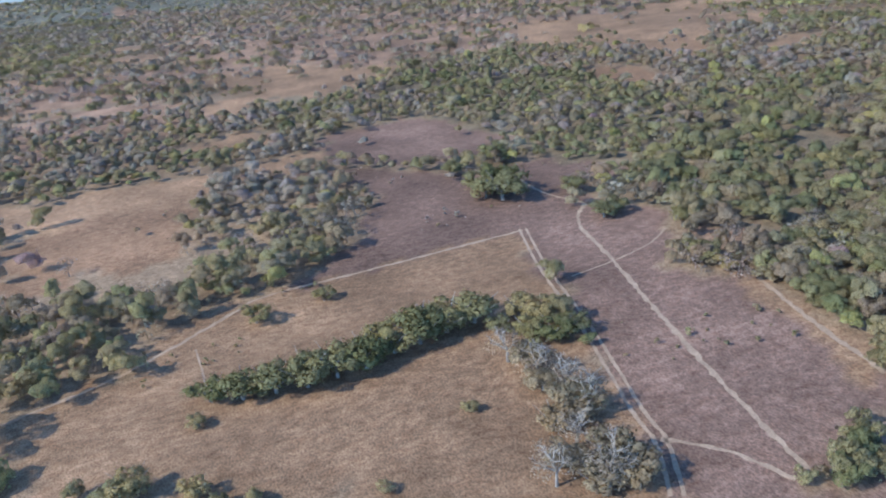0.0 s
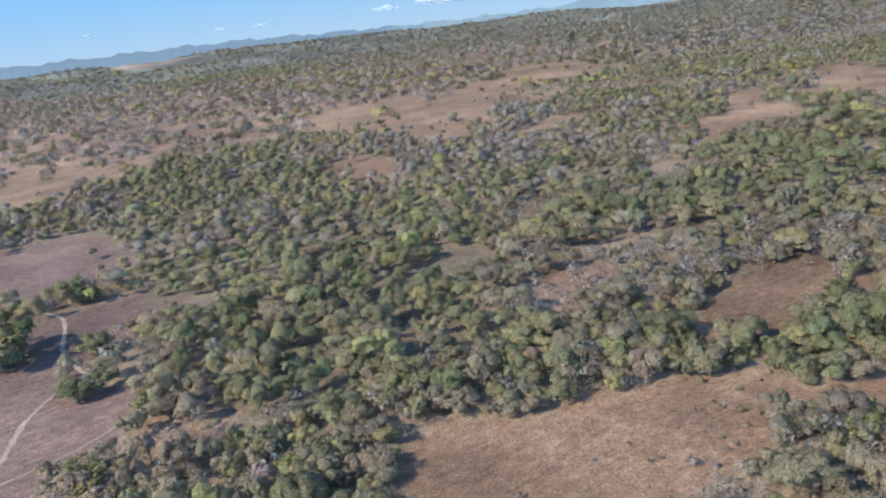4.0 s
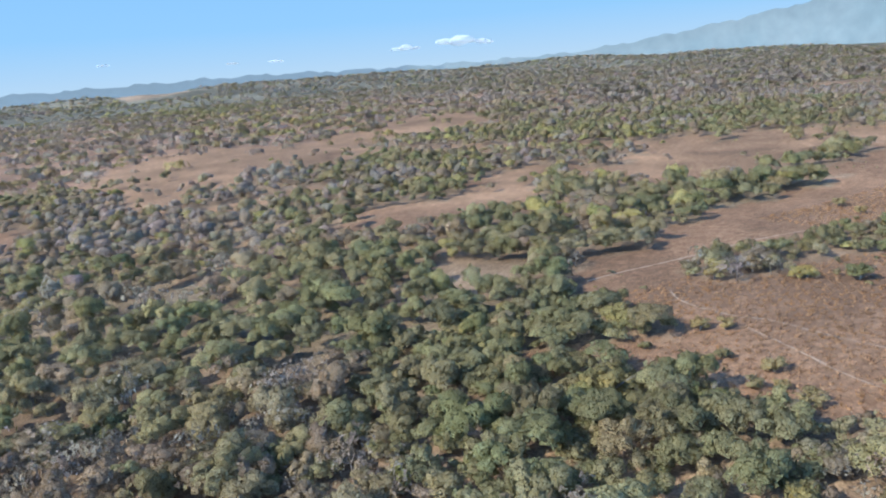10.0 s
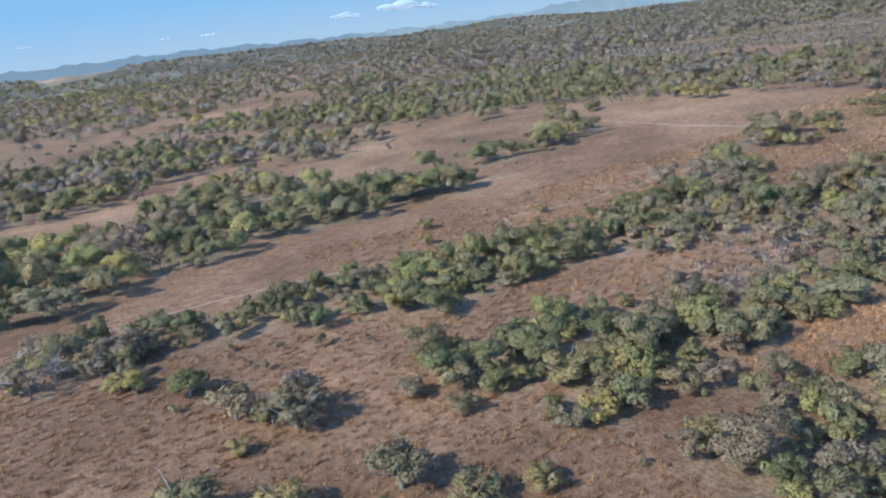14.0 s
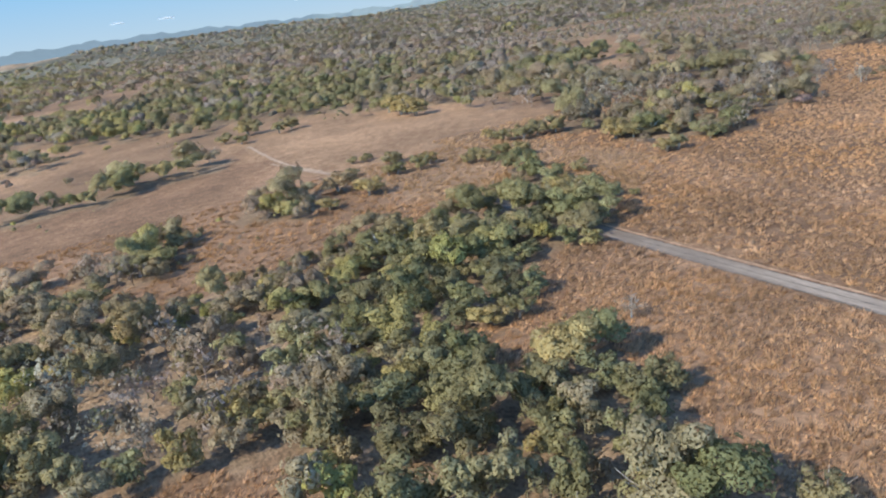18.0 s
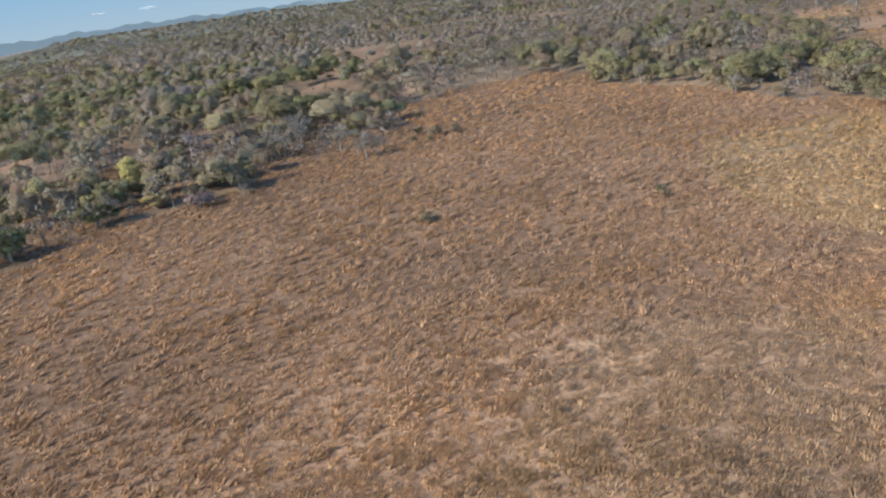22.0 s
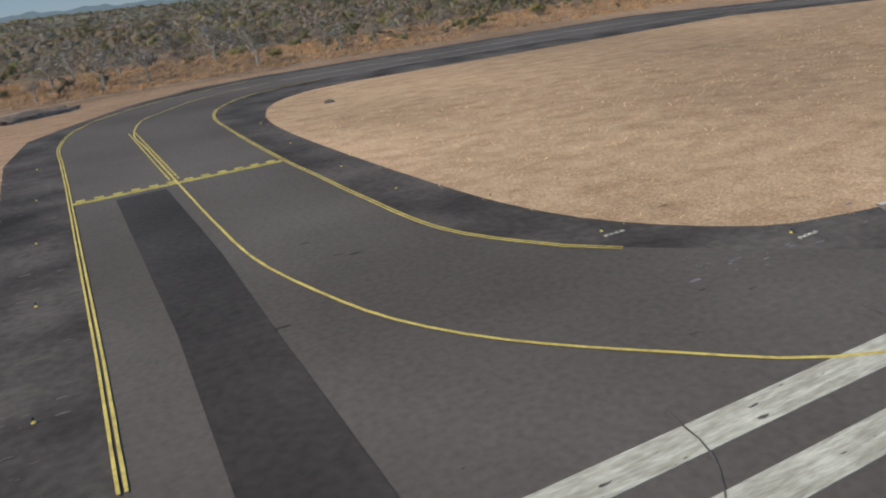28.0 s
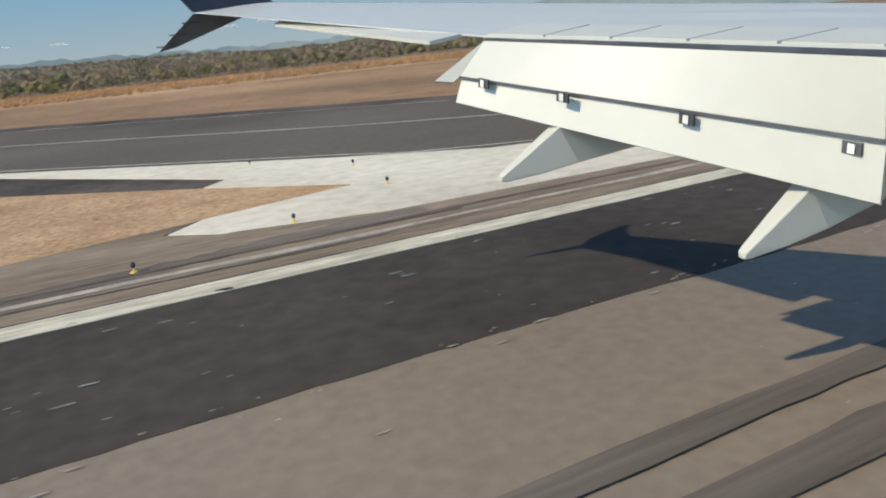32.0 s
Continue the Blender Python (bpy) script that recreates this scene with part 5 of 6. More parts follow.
crown_far = [leaf_cloud(80 + i, 14, 0.42, flat=0.36, blobs=1, spread=0.3, lift=0.24, fray=0.5, up=1.6) for i in range(6)]


def bare_cloud(seed, levels, fork, extra):
    v, f, vn = skeleton_tree(seed, levels, fork, 0.05, 0.6, 3)
    v = v * (0.9, 0.9, 0.95)
    lv, lf, ln = leaf_cloud(seed, extra, 0.12, flat=0.8, fray=0.3)
    return np.vstack([v, lv]), np.vstack([f, lf + len(v)]), np.vstack([vn, ln])


bare_near = [bare_cloud(20 + i, 2, 2, 90) for i in range(4)]

x, y, r = candidates(-2190, 700, 40, 285, 7.2, 101)
keep = in_sight(x, y, 285) & wooded(x, y, r) & ~inside(x, y, AIRFIELD) & (r.rand(len(x)) < 0.96)
keep &= rough_noise(x, y, 40, 41) + 0.5 * rough_noise(x, y, 15, 42) > np.interp(x, [-1600, -1000, -400, 0], [0.12, 0.12, 0.25, 0.45])
x, y = x[keep], y[keep]
size = np.clip(r.lognormal(1.70, 0.32, len(x)), 2.4, 10) * np.interp(x, [-1250, -1050, -400, -150], [1, 0.84, 0.84, 0.6])
near_rank = y - np.interp(x, [-2000, -1000, -300, 300], [60, 0, 40, 60]) + 20 * r.rand(len(x))
order_near = np.argsort(near_rank)
NEAR_TREES = order_near[:95]
rest = np.ones(len(x), bool)
rest[NEAR_TREES] = False
near_xyz = [(float(x[i]), float(y[i]), float(size[i])) for i in NEAR_TREES]
crown_close = [leaf_cloud(120 + i, 220, 0.094, flat=0.84, blobs=13, kernel=0.74) for i in range(5)]
close = rest & (x > -1080) & (x < -650) & (y < 235)
plant(x[close], y[close], r, size[close], crown_close, bare_near, "near")
rest &= ~close
plant(x[rest], y[rest], r, size[rest], crown_near, bare_near, "near")

x, y, r = candidates(-2190, 1400, 285, 1100, 11.7, 102)
keep = in_sight(x, y, 1100) & (wooded(x, y, r) | (r.rand(len(x)) < np.interp(y, [480, 620, 900], [0.0, 0.03, 0.08]))) & (rough_noise(x, y * 1.8, 120, 23) + 0.35 * rough_noise(x, y, 35, 24) < 0.92)
keep &= ~inside(x, y, AIRFIELD)
x, y = x[keep], y[keep]
close = y < np.where(x > -450, 560, 500)
size = np.clip(r.lognormal(2.05, 0.28, len(x)), 3.4, 11.5) * np.interp(x, [-400, -150], [1, 0.5])
crown_fine = [leaf_cloud(90 + i, 36, 0.19, flat=0.76, blobs=4, spread=0.95, kernel=0.76, up=0.7) for i in range(6)]
plant(x[close], y[close], r, size[close], crown_fine, bare_near, "middle")
x, y, size = x[~close], y[~close], size[~close]
plant(x, y, r, size, crown_mid, None, "middle")

x, y, r = candidates(-2300, 4300, 1100, 3600, 25.0, 103)
keep = in_sight(x, y, 3600) & (wooded(x, y, r) | (r.rand(len(x)) < 0.15)) & (rough_noise(x, y * 1.8, 120, 23) + 0.35 * rough_noise(x, y, 35, 24) < 0.95)
x, y = x[keep], y[keep]
plant(x, y, r, np.clip(r.lognormal(2.52, 0.25, len(x)), 6, 17), crown_far, None, "far")

x, y, r = candidates(-2600, 7000, 3600, 6600, 62.0, 106)
keep = in_sight(x, y, 6600) & ~((np.abs(x + 650) < 280) & (y > 5000)) & (rough_noise(x, y, 420, 25) + 0.4 * r.rand(len(x)) > 0.35)
x, y = x[keep], y[keep]
plant(x, y, r, np.clip(r.lognormal(2.9, 0.25, len(x)), 12, 26), crown_far, None, "far")

# scrub in the open land
x, y, r = candidates(-2150, 300, 90, 640, 9.0, 104)
keep = in_sight(x, y, 640) & open_land(x, y) & ~inside(x, y, AIRFIELD) & (rough_noise(x, y, 55, 44) * 0.7 + 0.3 * r.rand(len(x)) > np.interp(x, [-1900, -1700, -1000, -420, -300], [0.78, 0.74, 0.74, 0.80, 0.88]))
keep &= ~((x > -695) & (x < -255) & (y < 205))
x, y = x[keep], y[keep]
plant(x, y, r, np.clip(r.lognormal(0.45, 0.35, len(x)), 0.8, 3.2), crown_mid, None, "scrub")
x, y, r = candidates(-170, 700, 205, 480, 9.0, 105)
keep = (r.rand(len(x)) < np.interp(y, [205, 235, 300, 345], [0.01, 0.10, 0.36, 0.85])) & (y > np.interp(x, [-100, 50, 120, 250, 400], [205, 225, 300, 390, 430]))
x, y = x[keep], y[keep]
plant(x, y, r, np.clip(r.lognormal(0.85, 0.3, len(x)), 1.2, 4.0), crown_fine, bare_near, "scrub")


# single trees with trunk, limbs and crown
def tree_pattern(kind, seed):
    root = new("tree")
    r = random.Random(seed)
    v, f = [], []
    limb(v, f, (0, 0, -0.1), (0.05, 0.03, 0.5), 0.07, 0.045, 6)
    for i in range(6):
        a = i * 1.05 + r.random()
        e = (0.05 + 0.5 * math.cos(a), 0.03 + 0.5 * math.sin(a), 0.65 + 0.3 * r.random())
        limb(v, f, (0.05, 0.03, 0.25 + 0.2 * r.random()), e, 0.04, 0.014, 4)
        limb(v, f, e, (e[0] * 1.5, e[1] * 1.5, e[2] + 0.25), 0.014, 0.005, 3)
    new("trunk", fast_mesh("trunk", np.array(v), np.array(f), M_BARK)).parent = root
    cv, cf, soft = leaf_cloud(seed, 760, 0.066, flat=0.84, blobs=17, kernel=0.72, lift=0.66)
    new("crown", fast_mesh("crown", cv, cf, M_LEAF[kind], soft=soft)).parent = root
    words = {"green": "broad dark green leafy tree", "olive": "dusty olive-green tree with a loose crown", "yellow": "yellow-green leafy tree",
             "brown": "half-bare brown tree with thin foliage", "pink": "pink-flowering tree with bare limbs"}
    return tagged(root, words[kind] + " on the dry savanna", "tree", "single trees of the savanna")


def bare_pattern(seed):
    v, f, vn = skeleton_tree(seed, 4, 3, 0.075, 0.58, 5)
    root = new("bare_tree")
    new("trunk", fast_mesh("trunk", v, f, M_BARE)).parent = root
    lv, lf, ln = leaf_cloud(seed, 900, 0.052, flat=0.85)
    twigs = new("twig_crown", fast_mesh("twig_crown", lv, lf, M_LEAF["grey"], soft=ln))
    twigs.parent = root
    tagged(twigs, kind="stuff")
    return tagged(root, "leafless pale grey tree with forked limbs", "tree", "bare trees of the savanna")


PATTERNS = {k: [tree_pattern(k, 300 + 10 * j + i) for i in range(3)] for j, k in enumerate(("green", "olive", "yellow", "brown", "pink"))}
PATTERNS["grey"] = [bare_pattern(400 + i) for i in range(3)]
used = set()


def stand(kind, x, y, size, turn, i, high=1.0):
    ob = PATTERNS[kind][i % 3]
    m = pose(x, y, float(land(x, y)), 0, 0, turn)
    s = Matrix.Diagonal((size, size, size * high, 1))
    if ob in used:
        copy_thing(ob, m).scale = (size, size, size * high)
    else:
        used.add(ob)
        ob.matrix_basis = m @ s


tr = random.Random(12)
nk = tree_kinds(np.array([t[0] for t in near_xyz]), np.array([t[1] for t in near_xyz]), np.random.RandomState(9))
for i, ((x, y, s), k) in enumerate(zip(near_xyz, nk)):
    k = "olive" if k == "green" and i % 3 else k
    stand(k, x, y, s, tr.random() * 360, i, 0.9 + 0.4 * tr.random())


def lone(kind, *places):
    """Single trees and bushes: plan place and crown radius."""
    for x, y, size in places:
        stand(kind, x, y, size, tr.random() * 360, tr.randrange(3), (0.95 if kind == "grey" else 0.68) + 0.25 * tr.random())


lone("green", (-2040, 294, 11.3), (-2028, 288, 12.7), (-2015, 285, 13.5), (-2002, 282, 14.3), (-1989, 282, 14.4), (-1976, 282, 15.3), (-1960, 288, 15.7), (-1947, 289, 16.0), (-1932, 292, 17.2), (-1917, 293, 15.7))
lone("olive", (-2021, 287, 9.5), (-1993, 289, 11.3), (-1967, 290, 13.3), (-1936, 297, 13.8))
lone("green", (-1912, 278, 9.1), (-1904, 264, 11.5), (-1895, 257, 12.8), (-1887, 258, 10.4), (-2006, 358, 10.2), (-1969, 363, 7.5), (-1780, 374, 12.8), (-1810, 449, 23.8), (-1808, 532, 11.3), (-1816, 463, 14.1))
lone("olive", (-1896, 286, 10.8), (-1891, 275, 12.0), (-1954, 228, 4.6), (-2048, 278, 5.9), (-2075, 246, 9.8), (-2056, 234, 7.3))
lone("brown", (-1919, 244, 10.8), (-1923, 211, 11.1), (-1922, 201, 11.9), (-1934, 201, 9.6), (-1930, 171, 12.0), (-1942, 179, 10.9), (-1929, 160, 10.7), (-1941, 165, 10.6), (-1923, 225, 9.2))
lone("grey", (-1923, 252, 9.7), (-1920, 234, 10.5), (-1916, 220, 9.1), (-1918, 203, 9.9), (-1937, 165, 9.7), (-1951, 174, 8.7), (-1933, 188, 9.3))
lone("green", (-1786, 285, 12.1), (-1768, 377, 10.7), (-1803, 468, 20.0), (-1813, 485, 15.0), (-1762, 544, 16.8))
lone("olive", (-1782, 270, 9.3), (-1754, 332, 12.5), (-1762, 431, 13.7))
lone("green", (-1185, 222, 7.7), (-1230, 186, 11.6))
lone("yellow", (-1087, 225, 6.1), (-1212, 162, 8.1), (-1214, 203, 5.4), (-1189, 185, 4.7))
lone("olive", (-1118, 249, 6.6), (-1089, 247, 5.8), (-1087, 145, 10.9), (-1070, 137, 8.2), (-1168, 208, 5.3), (-1161, 202, 4.8), (-1181, 184, 4.1), (-1177, 166, 5.6), (-1191, 162, 4.4), (-1186, 156, 3.6), (-1188, 144, 5.6), (-1163, 134, 4.5), (-1161, 111, 3.8), (-1144, 97, 5.7), (-1194, 209, 3.4))
lone("green", (-1074, 209, 8.0))
lone("grey", (-1106, 247, 6.5))
lone("brown", (-1067, 185, 8.9), (-1056, 170, 10.7), (-1047, 130, 9.1))
lone("olive", (-1071, 167, 4.4), (-1054, 126, 3.2), (-1038, 116, 7.0), (-1025, 112, 5.3), (-1060, 177, 7.0), (-955, 292, 4.7), (-955, 232, 3.4), (-929, 235, 3.6), (-972, 283, 2.5))
lone("green", (-1048, 180, 4.8))
lone("yellow", (-999, 125, 6.7), (-1090, 227, 6.4))
lone("pink", (-1048, 193, 5.0))
lone("brown", (-1021, 149, 5.3), (-1027, 165, 5.5), (-1096, 247, 7.8), (-1080, 251, 7.0))
lone("olive", (-943, 315, 5.5), (-913, 260, 3.8), (-944, 255, 3.4), (-897, 286, 4.1), (-887, 263, 4.3), (-993, 145, 9.2), (-939, 142, 4.5), (-921, 129, 6.8), (-982, 146, 7.4))
lone("yellow", (-983, 134, 5.8))
lone("brown", (-886, 83, 5.2))
lone("olive", (-813, 75, 2.9), (-792, 86, 2.8), (-795, 133, 4.6), (-849, 134, 3.5))
lone("yellow", (-747, 197, 3.5), (-799, 195, 4.2), (-820, 69, 2.7))
lone("grey", (-722, 113, 3.2), (-862, 127, 4.4))
lone("green", (-893, 134, 7.4))
lone("brown", (-715, 292, 10.6), (-743, 281, 6.6))
lone("olive", (-737, 132, 5.0), (-827, 240, 5.5), (-817, 234, 8.1), (-800, 254, 7.8), (-699, 543, 8.3), (-693, 522, 8.0), (-686, 345, 3.6), (-689, 298, 4.9), (-670, 306, 5.1), (-659, 280, 4.9), (-599, 255, 8.9), (-604, 214, 5.7), (-733, 279, 4.4), (-758, 213, 5.1))
lone("yellow", (-751, 196, 3.2), (-806, 198, 5.4), (-801, 138, 5.7))
lone("olive", (-662, 535, 8.0), (-585, 513, 12.0), (-682, 341, 3.4), (-686, 295, 5.7), (-676, 293, 5.7), (-729, 267, 6.1), (-623, 319, 5.9), (-652, 287, 5.7), (-642, 280, 5.7), (-679, 187, 9.3), (-689, 215, 6.9), (-672, 187, 4.7), (-644, 224, 4.7), (-710, 272, 8.3))
lone("green", (-742, 191, 9.6), (-710, 175, 4.2))
lone("olive", (-743, 133, 4.9), (-658, 180, 2.4))
lone("olive", (-676, 566, 12.6), (-650, 543, 8.9), (-588, 488, 14.8), (-607, 301, 7.5), (-623, 307, 6.6), (-678, 345, 3.3), (-668, 299, 5.6), (-700, 314, 4.7), (-639, 269, 6.2), (-652, 277, 6.3), (-608, 216, 6.1), (-672, 199, 8.4), (-681, 180, 6.9), (-660, 202, 4.7), (-659, 237, 5.4), (-676, 320, 7.2), (-594, 249, 8.0), (-584, 237, 5.8), (-584, 216, 5.4), (-574, 219, 5.5))
lone("olive", (-579, 218, 5.4), (-616, 300, 7.8), (-599, 297, 7.8), (-588, 465, 13.8), (-567, 283, 8.6), (-524, 241, 5.8), (-531, 262, 9.3), (-510, 300, 9.5), (-543, 270, 9.4))
lone("green", (-589, 245, 9.3), (-564, 222, 8.6), (-541, 236, 7.4))
lone("pink", (-514, 226, 5.6))
lone("grey", (-461, 306, 7.7), (-462, 289, 7.3))
lone("grey", (-457, 236, 4.6), (-457, 260, 6.1), (-453, 236, 3.7), (-476, 281, 6.4), (-466, 279, 6.4), (-501, 226, 2.6), (-432, 320, 7.5))
lone("olive", (-436, 243, 1.8), (-432, 238, 1.5), (-523, 264, 5.9), (-498, 253, 5.7), (-536, 254, 8.5))
lone("brown", (-477, 153, 2.2), (-436, 121, 1.8))
lone("grey", (-457, 242, 2.7), (-447, 244, 2.7), (-433, 306, 6.9), (-474, 272, 6.1), (-489, 288, 6.4))
lone("brown", (-434, 124, 1.8), (-478, 151, 2.9), (-427, 244, 3.7), (-429, 254, 2.9))
lone("green", (-337, 129, 4.5), (-337, 135, 2.9))
lone("grey", (-295, 268, 7.6), (-340, 188, 3.7), (-332, 243, 4.7), (-314, 276, 6.5), (-293, 205, 3.5))
lone("brown", (-340, 169, 4.1), (-313, 202, 7.5), (-319, 242, 7.7), (-285, 278, 9.0), (-311, 153, 5.5), (-291, 172, 6.2), (-315, 167, 6.5), (-267, 275, 9.2), (-421, 240, 3.2), (-392, 244, 1.8), (-412, 287, 2.1))
lone("brown", (-189, 251, 2.4), (-198, 228, 2.6), (-163, 282, 2.8), (-160, 271, 2.5), (-147, 265, 2.3), (-150, 231, 2.2), (-129, 263, 3.1), (-132, 243, 2.5))
lone("grey", (-242, 233, 3.4), (-122, 222, 1.5))
lone("grey", (-138, 235, 3.9), (-126, 293, 5.6), (-113, 273, 4.5), (-86, 349, 5.9), (-66, 324, 6.4), (-48, 259, 5.2), (-34, 249, 3.9), (10, 285, 4.5))
lone("grey", (-133, 255, 6.0), (-120, 248, 6.8), (-108, 243, 5.7), (-80, 285, 6.8), (-76, 242, 5.9), (-47, 247, 6.0), (-21, 252, 5.9))
lone("brown", (-98, 367, 5.4), (-12, 413, 7.0), (-119, 262, 3.0), (-66, 262, 3.4))
lone("green", (5, 249, 5.0), (-3, 436, 6.2), (23, 323, 6.0), (47, 271, 5.0), (52, 435, 6.6), (83, 364, 6.2), (117, 369, 6.4), (127, 301, 5.6))
lone("brown", (30, 285, 4.8), (129, 348, 6.2), (66, 416, 6.4), (104, 384, 6.0))


windsock(15.4, 87.1)


# ---- dry grass tufts on the fields under the flight ----
INFIELD = np.array([(-92, 36), (-100, 50), (-102, 110), (-95, 140), (30, 150), (75, 118), (110, 80), (136, 48), (138, 32), (100, 32), (60, 31), (20, 31), (-26, 32), (-70, 32)], float)
KIND_MOWN = np.array([1 if k == "mown" else 0 for k in KINDS] + [0])


def tussock(seed, n=13, fine=1.0):
    """A tuft of low arching blades from one root, combed over by the wind."""
    r = np.random.RandomState(seed)
    a = np.arange(n) * 2 * np.pi / n + r.rand(n) * 0.7
    out = np.stack([np.cos(a), np.sin(a)], 1)
    base = out * (0.05 + 0.40 * r.rand(n))[:, None]
    tip = out * (0.42 + 0.45 * r.rand(n))[:, None] + (0.52, 0.14)
    w = np.stack([-out[:, 1], out[:, 0]], 1) * fine * (0.08 + 0.09 * r.rand(n))[:, None]
    h = 0.22 + 0.30 * r.rand(n)
    v = np.stack([np.column_stack([base - w, np.zeros(n)]), np.column_stack([base + w, np.zeros(n)]), np.column_stack([tip, h])], 1)
    way = np.repeat(np.column_stack([out * 0.35 - (0.15, 0), np.ones(n)]), 3, 0)
    return v.reshape(-1, 3), np.arange(3 * n).reshape(-1, 3), way / np.linalg.norm(way, axis=1)[:, None]


TUSSOCKS = [tussock(520 + i) for i in range(9)]
FINE_TUSSOCKS = [tussock(535 + i, 23, 0.55) for i in range(9)]


def grass(x0, x1, y0, y1, gap, size, seed, tufts, tone=1.0, share=0.85):
    x, y, r = candidates(x0, x1, y0, y1, gap, seed)
    kind = cover_kind(x, y)
    keep = IS_OPEN[kind] & (r.rand(len(x)) < share) & (rough_noise(x, y, 2.4, 51) + 0.3 * rough_noise(x, y, 30, 52) > 0.22)
    keep &= ~((x > -693) & (x < -682.5) & (y < 240)) & (KIND_MOWN[kind] < 1)
    x, y, kind = x[keep], y[keep], kind[keep]
    if not len(x):
        return
    t = tone * tints_of_grass(x, y, kind, r)
    ob = scatter("dry_grass", tufts, x, y, size * (0.5 + 0.6 * rough_noise(x, y, 2.4, 51) + 0.4 * r.rand(len(x))), M_GRASS, t, 0.15)
    tagged(ob, "tall dry reddish-tan grass tufts", "grass", kind="stuff")


GRASS_TINT = {"dry": (1.10, 1.08, 1.05), "gold": (1.15, 1.15, 1.00), "red": (1.05, 0.99, 0.94), "pur": (0.7, 0.7, 0.8), "tan": (1.02, 1.02, 1.0)}


def tints_of_grass(x, y, kind, r):
    t = np.array([GRASS_TINT.get(k, (1.0, 1.0, 1.0)) for k in KINDS + ["wood"]])[kind]
    t = t * (1 + (rough_noise(x, y, 19, 67)[:, None] - 0.5) * (0.10, 0.0, -0.22))
    return t * (0.72 + 0.35 * rough_noise(x, y, 25, 53)[:, None] + 0.50 * rough_noise(x, y, 2.6, 59)[:, None] + 0.3 * (r.rand(len(x), 1) - 0.5))


grass(-700, -262, 30, 76, 1.15, 1.25, 201, FINE_TUSSOCKS)
grass(-700, -262, 76, 118, 1.35, 1.3, 206, TUSSOCKS)
grass(-720, -200, 118, 250, 2.2, 1.7, 202, TUSSOCKS)
grass(-960, -700, 44, 135, 1.55, 1.45, 203, TUSSOCKS)
grass(-1000, -640, 135, 330, 3.2, 1.9, 207, TUSSOCKS, 0.78)
grass(-1230, -1000, 85, 260, 2.9, 1.6, 208, TUSSOCKS, 0.78)
grass(-640, -300, 250, 350, 3.4, 2.2, 205, TUSSOCKS)
grass(-150, 330, 222, 330, 3.0, 1.8, 204, TUSSOCKS)


def plume(seed, n=22):
    """A tall dense tuft whose blades arch over with the wind."""
    r = np.random.RandomState(seed)
    a = np.arange(n) * 2 * np.pi / n + r.rand(n) * 0.8
    out = np.stack([np.cos(a), np.sin(a)], 1)
    base = out * (0.5 * r.rand(n))[:, None]
    tip = base + out * (0.15 + 0.40 * r.rand(n))[:, None] + (0.85, 0.20)
    w = np.stack([-out[:, 1], out[:, 0]], 1) * (0.035 + 0.045 * r.rand(n))[:, None]
    h = 0.45 + 0.45 * r.rand(n)
    v = np.stack([np.column_stack([base - w, np.zeros(n)]), np.column_stack([base + w, np.zeros(n)]), np.column_stack([tip, h])], 1)
    way = np.repeat(np.column_stack([out * 0.6 - (0.2, 0), np.full(n, 0.9)]), 3, 0)
    return v.reshape(-1, 3), np.arange(3 * n).reshape(-1, 3), way / np.linalg.norm(way, axis=1)[:, None]


def stubble(seed, n=7):
    """A few cut straws lying across one another."""
    r = np.random.RandomState(seed)
    base = (r.rand(n, 2) - 0.5) * 1.6
    a = r.normal(0.3, 1.0, n)
    lean = np.stack([np.cos(a), np.sin(a)], 1) * (0.5 + 0.7 * r.rand(n))[:, None]
    w = np.stack([-lean[:, 1], lean[:, 0]], 1) * (0.07 + 0.05 * r.rand(n))[:, None]
    h = 0.12 + 0.40 * r.rand(n) ** 2
    v = np.stack([np.column_stack([base - w, np.full(n, 0.02)]), np.column_stack([base + w, np.full(n, 0.02)]), np.column_stack([base + lean, h])], 1)
    way = np.repeat(np.column_stack([-lean * 0.3, np.ones(n)]), 3, 0)
    return v.reshape(-1, 3), np.arange(3 * n).reshape(-1, 3), way / np.linalg.norm(way, axis=1)[:, None]


PLUMES = [plume(560 + i) for i in range(8)]
STUBBLE = [stubble(580 + i) for i in range(8)]
GRASS_EDGE = smooth_line([(-150, 196), (-155.5, 180), (-181, 126), (-189.5, 92), (-193.3, 61), (-196, 50), (-200.5, 41), (-212, 22), (-222, 8)], 1.0)


def tall_grass(x0, x1, y0, y1, gap, size, seed):
    """The uncut grass that ends in a step at the mown strip."""
    x, y, r = candidates(x0, x1, y0, y1, gap, seed)
    ex = np.interp(y, GRASS_EDGE[::-1, 1], GRASS_EDGE[::-1, 0]) + 0.9 * (rough_noise(x, y, 3.0, 61) - 0.5)
    m = (x < ex) & (r.rand(len(x)) < np.interp(x, [-275, -240], [0.15, 1.0]))
    x, y = x[m], y[m]
    tone = 0.66 + 0.22 * rough_noise(x, y, 9, 54) + 0.40 * rough_noise(x, y, 2.2, 62) + 0.25 * (r.rand(len(x)) - 0.5)
    t = tone[:, None] * (1 + (rough_noise(x, y, 14, 63)[:, None] - 0.5) * (0.10, 0.0, -0.2))
    ob = scatter("tall_grass", PLUMES, x, y, size * (0.45 + 0.95 * rough_noise(x, y, 3.2, 64) + 0.25 * r.rand(len(x))), M_GOLD, t, 0.10)
    tagged(ob, "tall uncut straw-coloured grass ending in a step", "grass", kind="stuff")


